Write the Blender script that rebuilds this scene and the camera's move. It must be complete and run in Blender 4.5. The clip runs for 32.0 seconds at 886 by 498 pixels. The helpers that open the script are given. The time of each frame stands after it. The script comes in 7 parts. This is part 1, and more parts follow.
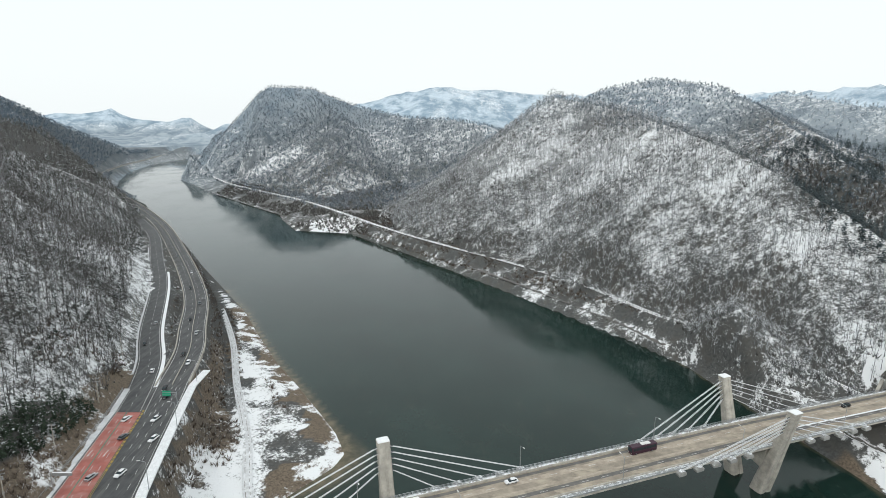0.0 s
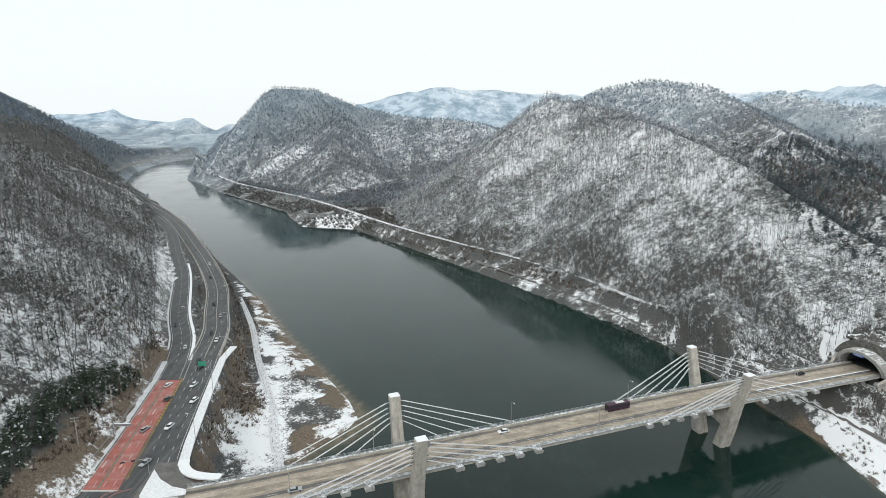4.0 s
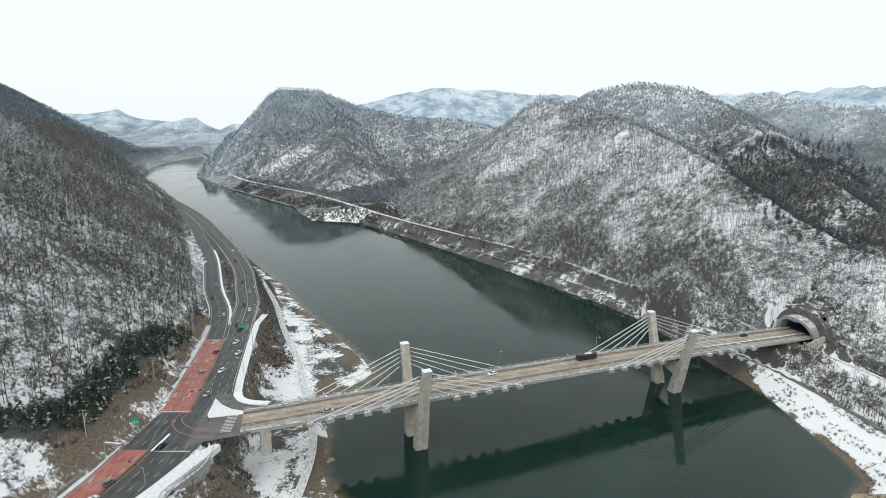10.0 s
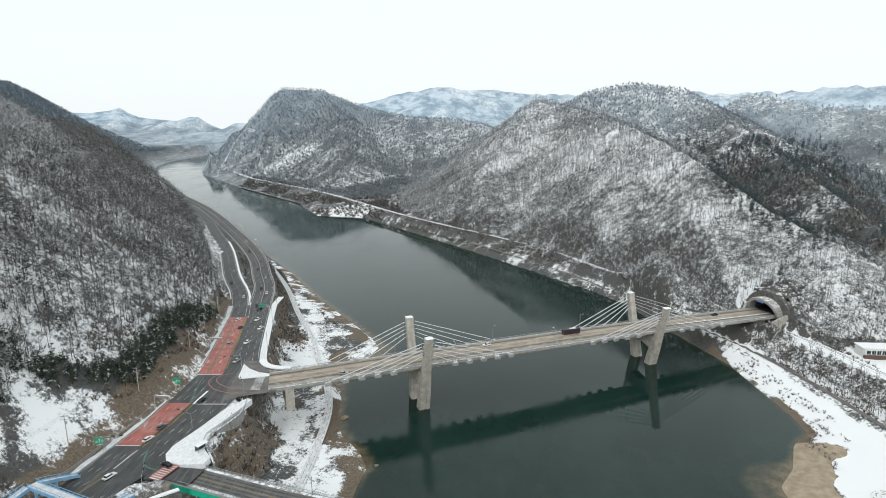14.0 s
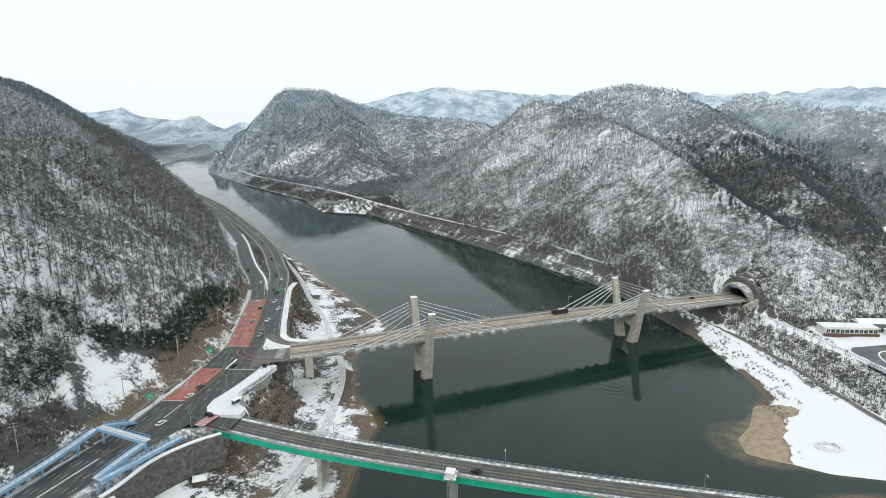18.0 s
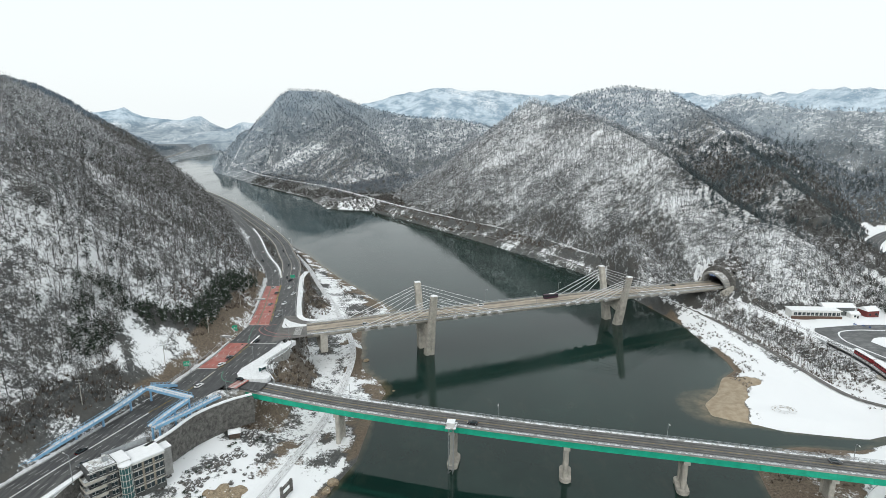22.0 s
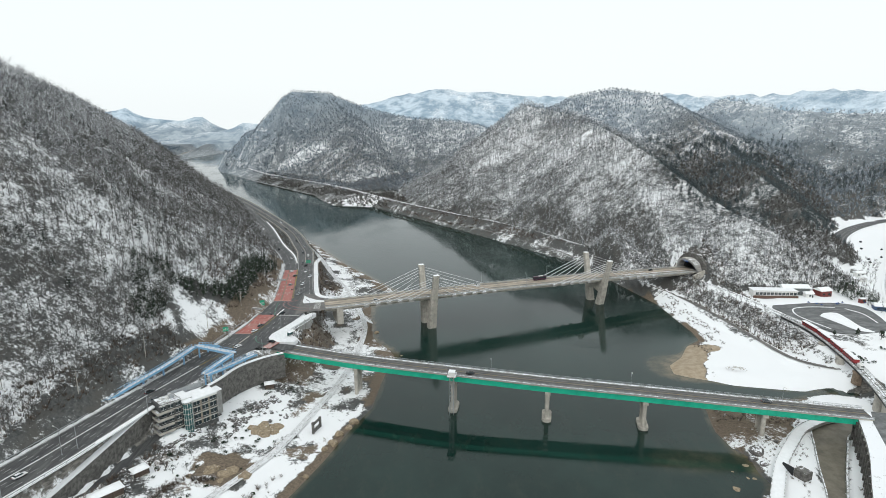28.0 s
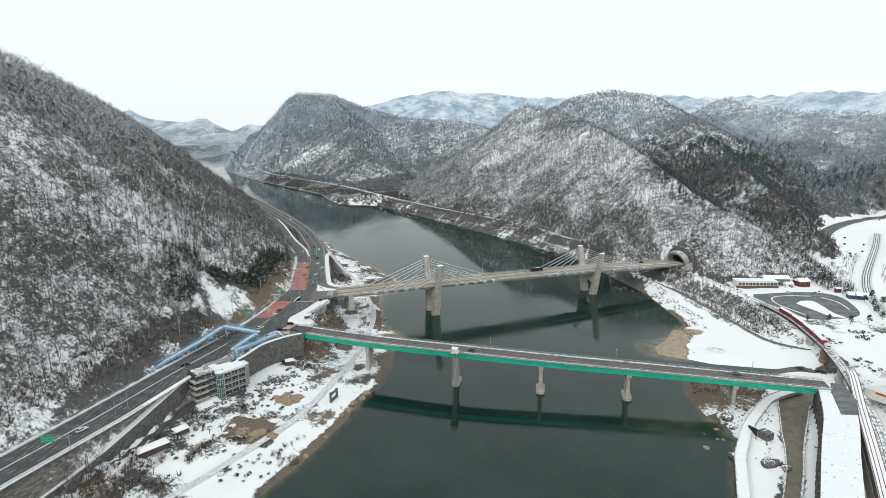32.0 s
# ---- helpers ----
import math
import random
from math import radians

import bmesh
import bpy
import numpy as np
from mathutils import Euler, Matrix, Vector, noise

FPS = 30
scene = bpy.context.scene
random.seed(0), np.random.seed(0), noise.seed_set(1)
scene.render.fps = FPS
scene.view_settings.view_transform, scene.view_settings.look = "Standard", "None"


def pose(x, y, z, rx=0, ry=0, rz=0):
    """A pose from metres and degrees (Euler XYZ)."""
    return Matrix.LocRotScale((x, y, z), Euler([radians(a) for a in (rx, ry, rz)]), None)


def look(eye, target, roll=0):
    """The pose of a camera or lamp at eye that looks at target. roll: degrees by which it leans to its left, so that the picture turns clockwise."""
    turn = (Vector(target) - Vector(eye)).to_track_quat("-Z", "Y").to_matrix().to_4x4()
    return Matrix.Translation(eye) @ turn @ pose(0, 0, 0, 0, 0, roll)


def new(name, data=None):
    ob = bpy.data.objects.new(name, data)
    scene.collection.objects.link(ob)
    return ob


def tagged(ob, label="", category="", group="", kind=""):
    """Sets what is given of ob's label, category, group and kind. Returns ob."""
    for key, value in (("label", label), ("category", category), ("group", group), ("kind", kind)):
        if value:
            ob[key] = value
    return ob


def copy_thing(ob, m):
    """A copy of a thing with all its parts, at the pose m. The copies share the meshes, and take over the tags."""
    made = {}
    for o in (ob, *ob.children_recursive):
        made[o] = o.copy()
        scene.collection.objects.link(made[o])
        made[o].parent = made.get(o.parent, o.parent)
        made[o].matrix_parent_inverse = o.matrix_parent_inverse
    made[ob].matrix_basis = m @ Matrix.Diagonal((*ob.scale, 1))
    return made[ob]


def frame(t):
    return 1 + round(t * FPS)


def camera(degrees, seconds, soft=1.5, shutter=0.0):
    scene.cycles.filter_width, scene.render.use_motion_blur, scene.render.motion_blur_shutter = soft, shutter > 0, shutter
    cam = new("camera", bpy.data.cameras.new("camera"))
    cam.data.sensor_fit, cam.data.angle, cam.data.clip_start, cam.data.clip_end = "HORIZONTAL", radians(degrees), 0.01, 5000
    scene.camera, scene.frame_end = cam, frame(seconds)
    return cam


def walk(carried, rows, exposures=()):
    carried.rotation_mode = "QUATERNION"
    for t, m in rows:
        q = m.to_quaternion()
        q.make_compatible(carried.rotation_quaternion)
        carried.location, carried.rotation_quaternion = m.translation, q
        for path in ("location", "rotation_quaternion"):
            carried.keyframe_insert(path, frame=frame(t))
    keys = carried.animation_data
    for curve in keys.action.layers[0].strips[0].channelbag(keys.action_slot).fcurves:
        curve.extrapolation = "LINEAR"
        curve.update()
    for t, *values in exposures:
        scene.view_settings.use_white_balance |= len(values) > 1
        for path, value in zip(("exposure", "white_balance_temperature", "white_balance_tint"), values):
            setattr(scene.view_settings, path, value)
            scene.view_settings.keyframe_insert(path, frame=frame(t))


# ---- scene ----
# ================= camera =================
# seconds, eye x y z, turn to the left, pitch, roll (degrees)
PATH = [
    (0, 11.88, -147.65, 142.91, 0.023, -12.774, 0.073), (1, 11.74, -156.11, 143.44, 0.052, -12.801, 0.014),
    (2, 11.6, -164.57, 143.92, 0.059, -12.796, -0.04), (3.5, 11.35, -177.35, 144.45, 0.047, -12.817, -0.071),
    (5.5, 11.17, -194.84, 145.1, 0.044, -12.822, -0.073), (7, 11.03, -208.57, 145.5, 0.029, -12.812, -0.033),
    (8, 10.88, -217.92, 145.76, 0.009, -12.829, 0.003), (9, 10.78, -227.35, 145.96, 0.0, -12.835, 0.015),
    (10, 10.72, -236.82, 146.09, -0.004, -12.855, -0.001), (11.5, 10.65, -250.98, 146.28, -0.019, -12.87, 0.035),
    (13, 10.67, -264.96, 146.56, -0.012, -12.915, 0.036), (14.5, 10.67, -278.62, 146.99, 0.0, -12.951, -0.005),
    (16.5, 10.27, -296.86, 147.31, -0.006, -12.979, 0.049), (18, 9.75, -310.6, 147.49, -0.031, -12.97, 0.081),
    (19, 9.49, -319.7, 147.72, -0.06, -12.958, 0.107), (20, 9.23, -328.77, 148.01, -0.061, -12.965, 0.089),
    (21.5, 8.97, -342.2, 148.46, -0.066, -12.973, 0.09), (23, 8.58, -354.93, 148.63, -0.091, -12.975, 0.141),
    (24, 8.24, -363.29, 148.65, -0.117, -12.956, 0.145), (25.5, 7.67, -375.88, 148.75, -0.17, -12.921, 0.165),
    (27.5, 7.05, -392.82, 149.05, -0.233, -12.895, 0.155), (28, 6.87, -397.08, 149.14, -0.249, -12.902, 0.137),
    (29, 6.54, -405.64, 149.32, -0.272, -12.903, 0.147), (30, 6.16, -414.39, 149.52, -0.331, -12.887, 0.177),
    (31, 5.8, -423.52, 149.72, -0.389, -12.883, 0.198), (31.5, 5.62, -428.15, 149.8, -0.413, -12.878, 0.206),
    (32, 5.52, -429.9, 149.75, -0.076, -12.788, 0.099),
]


def aim(x, y, z, yaw, pitch, roll):
    a, p = radians(yaw), radians(pitch)
    d = Vector((-math.sin(a) * math.cos(p), math.cos(a) * math.cos(p), math.sin(p)))
    e = Vector((x, y, z))
    return look(e, e + d * 100, roll)


cam = camera(75, 32.0, soft=0.75)
walk(cam, [(r[0], aim(*r[1:])) for r in PATH], exposures=[(0.0, 0.0), (32.0, 0.0)])

# ================= sky and light: a bright overcast winter day =================
SUN_EL, SUN_AZ = radians(38), radians(200)
world = bpy.data.worlds.new("overcast_sky")
scene.world = world
world.use_nodes = True
wn, wl = world.node_tree.nodes, world.node_tree.links
wn.clear()
sky = wn.new("ShaderNodeTexSky")
sky.sky_type = "NISHITA"
sky.sun_disc = False
sky.sun_elevation, sky.sun_rotation = SUN_EL, SUN_AZ
sky.air_density, sky.dust_density = 1.0, 3.0
gain = wn.new("ShaderNodeMix")
gain.data_type, gain.blend_type = "RGBA", "MULTIPLY"
gain.inputs[0].default_value = 1.0
gain.inputs[7].default_value = (0.1, 0.1, 0.1, 1)
cloud = wn.new("ShaderNodeMix")
cloud.data_type = "RGBA"
cloud.inputs[0].default_value = 0.88
cloud.inputs[7].default_value = (0.985, 1.042, 1.052, 1)
bg = wn.new("ShaderNodeBackground")
bg.inputs[1].default_value = 1.05
wo = wn.new("ShaderNodeOutputWorld")
wl.new(sky.outputs[0], gain.inputs[6])
wl.new(gain.outputs[2], cloud.inputs[6])
wl.new(cloud.outputs[2], bg.inputs[0])
wl.new(bg.outputs[0], wo.inputs[0])

sun_data = bpy.data.lights.new("sun", "SUN")
sun_data.energy, sun_data.angle, sun_data.color = 0.8, radians(25), (0.98, 0.98, 0.95)
sun = new("sun", sun_data)
sun.matrix_world = look((0, 0, 500), Vector((0, 0, 500)) + Vector((-math.sin(SUN_AZ) * math.cos(SUN_EL), -math.cos(SUN_AZ) * math.cos(SUN_EL), -math.sin(SUN_EL))))


# ================= materials =================
class Nodes:
    """A small hand for building one node material."""

    def __init__(self, name, rough=0.8, metal=0.0, spec=0.3):
        self.mat = bpy.data.materials.new(name)
        self.mat.use_nodes = True
        self.t = self.mat.node_tree
        self.bsdf = self.t.nodes["Principled BSDF"]
        self.bsdf.inputs["Roughness"].default_value = rough
        self.bsdf.inputs["Metallic"].default_value = metal
        self.bsdf.inputs["Specular IOR Level"].default_value = spec
        geo = self.t.nodes.new("ShaderNodeNewGeometry")
        self.pos = geo.outputs["Position"]
        self.geo = geo

    def link(self, a, b):
        self.t.links.new(a, b)

    def noise(self, size, detail=4.0, rough=0.6, stretch=None):
        """A noise whose grains are about size metres."""
        n = self.t.nodes.new("ShaderNodeTexNoise")
        n.inputs["Scale"].default_value = 1.0 / size
        n.inputs["Detail"].default_value = detail
        n.inputs["Roughness"].default_value = rough
        if stretch:
            m = self.t.nodes.new("ShaderNodeVectorMath")
            m.operation = "MULTIPLY"
            m.inputs[1].default_value = stretch
            self.link(self.pos, m.inputs[0])
            self.link(m.outputs[0], n.inputs["Vector"])
        else:
            self.link(self.pos, n.inputs["Vector"])
        return n.outputs["Fac"]

    def ramp(self, fac, lo, hi):
        r = self.t.nodes.new("ShaderNodeMapRange")
        r.interpolation_type = "SMOOTHSTEP"
        r.inputs["From Min"].default_value, r.inputs["From Max"].default_value = lo, hi
        self.link(fac, r.inputs["Value"])
        return r.outputs["Result"]

    def math(self, op, a, b=None):
        m = self.t.nodes.new("ShaderNodeMath")
        m.operation = op
        for k, v in enumerate((a, b)):
            if v is None:
                continue
            if isinstance(v, (int, float)):
                m.inputs[k].default_value = v
            else:
                self.link(v, m.inputs[k])
        return m.outputs[0]

    def mix(self, fac, a, b):
        m = self.t.nodes.new("ShaderNodeMix")
        m.data_type = "RGBA"
        for k, v in ((0, fac), (6, a), (7, b)):
            if isinstance(v, tuple):
                m.inputs[k].default_value = (*v, 1)
            elif isinstance(v, (int, float)):
                m.inputs[k].default_value = v
            else:
                self.link(v, m.inputs[k])
        return m.outputs[2]

    def attr(self, name):
        a = self.t.nodes.new("ShaderNodeAttribute")
        a.attribute_name = name
        return a.outputs["Fac"]

    def island(self):
        return self.geo.outputs["Random Per Island"]

    def random(self):
        return self.t.nodes.new("ShaderNodeObjectInfo").outputs["Random"]

    def up(self):
        s = self.t.nodes.new("ShaderNodeSeparateXYZ")
        self.link(self.geo.outputs["True Normal"], s.inputs[0])
        return s.outputs["Z"]

    def color(self, c):
        if isinstance(c, tuple):
            self.bsdf.inputs["Base Color"].default_value = (*c, 1)
        else:
            self.link(c, self.bsdf.inputs["Base Color"])
        return self

    def roughness(self, r):
        self.link(r, self.bsdf.inputs["Roughness"])
        return self

    def bump(self, height, strength=0.4, distance=0.1):
        b = self.t.nodes.new("ShaderNodeBump")
        b.inputs["Strength"].default_value, b.inputs["Distance"].default_value = strength, distance
        self.link(height, b.inputs["Height"])
        self.link(b.outputs[0], self.bsdf.inputs["Normal"])
        return self


def plain(name, c, rough=0.7, metal=0.0, wear=0.25, size=1.5, snow=0.0):
    """Paint, concrete or metal with grain and stains; snow: how much of its upward faces snow covers."""
    n = Nodes(name, rough, metal)
    dark = tuple(v * (1 - wear) for v in c)
    light = tuple(min(1, v * (1 + wear * 0.6)) for v in c)
    col = n.mix(n.ramp(n.noise(size, 6, 0.7), 0.3, 0.7), dark, light)
    col = n.mix(n.math("MULTIPLY", n.ramp(n.noise(size * 0.12, 3), 0.45, 0.8), wear), col, tuple(v * 0.5 for v in c))
    if snow:
        m = n.math("MULTIPLY", n.ramp(n.up(), 0.6, 0.8), n.ramp(n.noise(1.8, 5, 0.7), 0.72 - 0.5 * snow, 0.8 - 0.5 * snow))
        col = n.mix(m, col, (0.82, 0.84, 0.86))
    n.color(col)
    n.bump(n.noise(size * 0.2, 4), 0.25, 0.03)
    return n.mat


def ground_material():
    n = Nodes("winter_ground", 0.9, 0, 0.2)
    litter = n.mix(n.ramp(n.noise(1.4, 6, 0.7), 0.3, 0.7), (0.054, 0.057, 0.057), (0.128, 0.131, 0.127))
    litter = n.mix(n.ramp(n.noise(14, 4), 0.4, 0.7), litter, (0.095, 0.092, 0.084))
    reed = n.mix(n.ramp(n.noise(0.9, 6, 0.75), 0.3, 0.7), (0.095, 0.074, 0.055), (0.225, 0.182, 0.138))
    sand = n.mix(n.ramp(n.noise(3.0, 5), 0.3, 0.7), (0.30, 0.24, 0.17), (0.42, 0.35, 0.26))
    rock = n.mix(n.ramp(n.noise(2.5, 6, 0.7, (1, 1, 3)), 0.35, 0.7), (0.12, 0.115, 0.105), (0.33, 0.31, 0.28))
    col = n.mix(n.ramp(n.attr("reed"), 0.25, 0.75), litter, reed)
    col = n.mix(n.ramp(n.attr("sand"), 0.35, 0.65), col, sand)
    col = n.mix(n.ramp(n.attr("rock"), 0.35, 0.65), col, rock)
    patch = n.math("ADD", n.math("MULTIPLY", n.noise(1.3, 5, 0.75), 0.42), n.math("MULTIPLY", n.noise(4.5, 5, 0.7), 0.34))
    patch = n.math("ADD", patch, n.math("MULTIPLY", n.noise(16, 5, 0.6), 0.24))
    # pale blue of distant haze, painted into the ground colour
    haze_tone = n.mix(n.ramp(n.noise(90, 7, 0.75), 0.38, 0.62), (0.24, 0.33, 0.41), (0.55, 0.64, 0.71))
    col = n.mix(n.attr("far"), col, haze_tone)
    cover = n.math("SUBTRACT", n.math("ADD", patch, n.attr("snow")), 1.0)
    col = n.mix(n.ramp(cover, -0.04, 0.06), col, (0.85, 0.865, 0.875))
    n.color(col)
    n.bump(n.noise(0.8, 6, 0.7), 0.6, 0.4)
    return n.mat


def water_material():
    n = Nodes("river_water", 0.04, 0, 0.23)
    deep = n.mix(n.ramp(n.noise(60, 4), 0.35, 0.7), (0.006, 0.021, 0.017), (0.012, 0.033, 0.027))
    deep = n.mix(n.math("MULTIPLY", n.ramp(n.noise(9, 6, 0.75, (1.0, 0.5, 1.0)), 0.48, 0.72), 0.5), deep, (0.026, 0.038, 0.029))
    shoal = n.mix(n.ramp(n.noise(6, 5, 0.7), 0.35, 0.7), (0.07, 0.065, 0.04), (0.17, 0.14, 0.09))
    n.color(n.mix(n.ramp(n.attr("shoal"), 0.2, 0.95), deep, shoal))
    streak = n.ramp(n.noise(45, 5, 0.6, (1.0, 0.45, 1.0)), 0.42, 0.62)
    n.roughness(n.math("ADD", n.math("MULTIPLY", streak, 0.085), 0.045))
    rip = n.math("ADD", n.math("MULTIPLY", n.noise(1.6, 4, 0.6), n.math("ADD", n.math("MULTIPLY", streak, 0.8), 0.2)), n.math("MULTIPLY", n.noise(7, 3), 0.5))
    n.bump(rip, 0.085, 0.3)
    return n.mat


def asphalt_material(name, c, tint=None, grain=(1.0, 2.2, 1)):
    n = Nodes(name, 0.75, 0, 0.35)
    dark, light = tuple(v * 0.75 for v in c), tuple(v * 1.3 for v in c)
    col = n.mix(n.ramp(n.noise(5, 6, 0.65), 0.3, 0.7), dark, light)
    col = n.mix(n.math("MULTIPLY", n.ramp(n.noise(0.25, 2), 0.4, 0.8), 0.4), col, light)
    if tint:
        col = n.mix(n.math("MULTIPLY", n.ramp(n.noise(9, 5, 0.7, grain), 0.45, 0.68), 0.75), col, tint)
    n.color(col)
    n.roughness(n.math("ADD", n.math("MULTIPLY", n.noise(3), 0.4), 0.42))
    n.bump(n.noise(0.06, 2), 0.2, 0.02)
    return n.mat


def tree_material(name, a, b, snow_amount, top=0.25):
    n = Nodes(name, 0.9, 0, 0.15)
    col = n.mix(n.island(), a, b)
    col = n.mix(n.ramp(n.noise(18, 4), 0.35, 0.7), col, n.mix(0.5, col, b))
    m = n.math("MULTIPLY", n.ramp(n.up(), top, top + 0.45), n.ramp(n.noise(2.2, 3, 0.7), 0.62 - snow_amount * 0.5, 0.72 - snow_amount * 0.5))
    n.color(n.mix(m, col, (0.80, 0.82, 0.84)))
    return n.mat


M_GROUND = ground_material()
M_WATER = water_material()
M_ROAD = asphalt_material("asphalt", (0.058, 0.060, 0.062), (0.135, 0.135, 0.132), (7.0, 0.35, 1))
M_DECK = asphalt_material("salted_bridge_asphalt", (0.26, 0.225, 0.18), (0.48, 0.415, 0.32))
M_DECK2 = asphalt_material("grey_bridge_asphalt", (0.115, 0.11, 0.105), (0.20, 0.19, 0.17))
M_RED = asphalt_material("red_road_surface", (0.35, 0.115, 0.095), (0.42, 0.24, 0.21))
M_CONC = plain("concrete", (0.47, 0.445, 0.395), 0.85, 0, 0.28, 3.0)
M_CONC_SNOW = plain("snowy_concrete", (0.36, 0.36, 0.345), 0.85, 0, 0.25, 2.5, 0.55)
M_STONE = plain("stone_wall", (0.155, 0.15, 0.14), 0.9, 0, 0.55, 1.6, 0.3)
M_SNOW = plain("snow", (0.85, 0.865, 0.875), 0.9, 0, 0.05, 2.0)
M_SNOW_ROUGH = plain("ploughed_snow", (0.80, 0.815, 0.825), 0.9, 0, 0.16, 0.9)
M_SNOW_THIN = plain("trodden_snow", (0.68, 0.69, 0.70), 0.9, 0, 0.22, 2.5)
M_GREEN = plain("green_girder_paint", (0.02, 0.46, 0.30), 0.5, 0, 0.2, 4.0)
M_BLUE = plain("blue_footbridge_paint", (0.25, 0.47, 0.68), 0.5, 0, 0.15, 2.0)
M_STEEL = plain("galvanised_steel", (0.42, 0.44, 0.45), 0.45, 0.6, 0.2, 1.0)
M_DARK = plain("dark_metal", (0.035, 0.037, 0.04), 0.5, 0.3, 0.2, 1.0)
M_WHITE = plain("white_line_paint", (0.62, 0.62, 0.60), 0.7, 0, 0.25, 0.8)
M_CABLE = plain("white_cable_sheath", (0.68, 0.69, 0.70), 0.5, 0, 0.08, 1.0)
M_REDTRAIN = plain("red_train_paint", (0.30, 0.035, 0.04), 0.5, 0, 0.2, 2.0)
M_WALLWHITE = plain("white_render", (0.72, 0.72, 0.70), 0.8, 0, 0.12, 2.0)
M_WALLGREY = plain("grey_cladding", (0.16, 0.175, 0.175), 0.6, 0, 0.25, 1.5)
M_SIGN = plain("green_sign_face", (0.02, 0.36, 0.21), 0.5, 0, 0.08, 1.0)
M_LOT = asphalt_material("damp_track_asphalt", (0.10, 0.105, 0.105), (0.24, 0.245, 0.25))
M_SNOW_PATCH = plain("patchy_snow_on_concrete", (0.30, 0.295, 0.28), 0.9, 0, 0.3, 2.5, 0.8)
M_MUD = asphalt_material("muddy_stream", (0.15, 0.135, 0.105))
M_BARE = tree_material("bare_twigs", (0.040, 0.039, 0.037), (0.150, 0.145, 0.136), 0.24)
M_BUSH = tree_material("brown_brush", (0.066, 0.055, 0.047), (0.175, 0.138, 0.110), 0.22)
M_PINE = tree_material("pine_needles", (0.018, 0.032, 0.022), (0.050, 0.068, 0.046), 0.14, 0.5)
M_SNOWPINE = tree_material("snowy_pine_boughs", (0.012, 0.022, 0.016), (0.032, 0.046, 0.034), 0.34, 0.5)
# blue-grey twigs: the haze over the hills is put into this colour
M_HILLWOOD = tree_material("haze_tinted_hill_wood", (0.078, 0.102, 0.125), (0.200, 0.245, 0.285), 0.30, 0.1)
# paler and bluer than pine_needles, for conifers on the ridge and hills
M_RIDGEPINE = tree_material("blue_grey_conifers", (0.040, 0.056, 0.060), (0.115, 0.142, 0.150), -0.2, 0.3)
M_CRESTWOOD = tree_material("frosted_crest_twigs", (0.05, 0.053, 0.056), (0.19, 0.195, 0.20), 0.45, 0.1)
M_FROSTWOOD = tree_material("frosted_hill_twigs", (0.060, 0.065, 0.067), (0.26, 0.275, 0.285), 0.45, 0.1)
# haze beyond the river bend, mixed into the twig colour
M_BENDWOOD = tree_material("hazy_wood_beyond_the_bend", (0.080, 0.115, 0.145), (0.175, 0.225, 0.27), 0.2, 0.1)
# palest of the woods, its colour imitating haze rather than bark
M_FARWOOD = tree_material("haze_pale_far_wood", (0.19, 0.23, 0.27), (0.38, 0.43, 0.47), 0.3, 0.1)
M_BARK = plain("bark", (0.13, 0.115, 0.10), 0.95, 0, 0.4, 0.4)
M_GLASS = plain("dark_window_glass", (0.03, 0.045, 0.05), 0.12, 0, 0.1, 2.0)
M_GREENGLASS = plain("green_curtain_glass", (0.05, 0.13, 0.13), 0.12, 0, 0.15, 2.0)


# ================= geometry helpers =================
def make(name, V, F, mat, parent=None, label="", smooth=False):
    """One mesh object from vertices and faces."""
    me = bpy.data.meshes.new(name)
    me.from_pydata([tuple(map(float, v)) for v in V], [], [tuple(map(int, f)) for f in F])
    me.materials.append(mat)
    if smooth:
        me.polygons.foreach_set("use_smooth", [True] * len(me.polygons))
    ob = new(name, me)
    if parent is not None:
        ob.parent = parent
    if label:
        tagged(ob, label)
    return ob


def part(name, geo, mat, parent, label="", smooth=False):
    return make(name, geo[0], geo[1], mat, parent, label, smooth)


def thing(name, label, category, group="", kind="", at=(0, 0, 0), turn=0.0):
    ob = new(name)
    ob.matrix_basis = pose(*at, 0, 0, turn)
    return tagged(ob, label, category, group, kind)


def join(*geos):
    V, F = [], []
    for v, f in geos:
        k = len(V)
        V.extend(v)
        F.extend([tuple(i + k for i in q) for q in f])
    return V, F


def shift(geo, x=0, y=0, z=0, turn=0.0):
    c, s = math.cos(radians(turn)), math.sin(radians(turn))
    return [(c * a - s * b + x, s * a + c * b + y, h + z) for a, b, h in geo[0]], geo[1]


def box(x0, x1, y0, y1, z0, z1, bevel=0.0):
    """A box, with its upright and top edges taken off by bevel."""
    if not bevel:
        V = [(x, y, z) for z in (z0, z1) for x, y in ((x0, y0), (x1, y0), (x1, y1), (x0, y1))]
        return V, [(3, 2, 1, 0), (4, 5, 6, 7)] + [(i, (i + 1) % 4, (i + 1) % 4 + 4, i + 4) for i in range(4)]
    b = bevel
    ring = lambda g, z: [(x0 + b + g, y0 + g, z), (x1 - b - g, y0 + g, z), (x1 - g, y0 + b + g, z), (x1 - g, y1 - b - g, z),
                         (x1 - b - g, y1 - g, z), (x0 + b + g, y1 - g, z), (x0 + g, y1 - b - g, z), (x0 + g, y0 + b + g, z)]
    return loft([ring(0, z0), ring(0, z1 - b), ring(b, z1)])


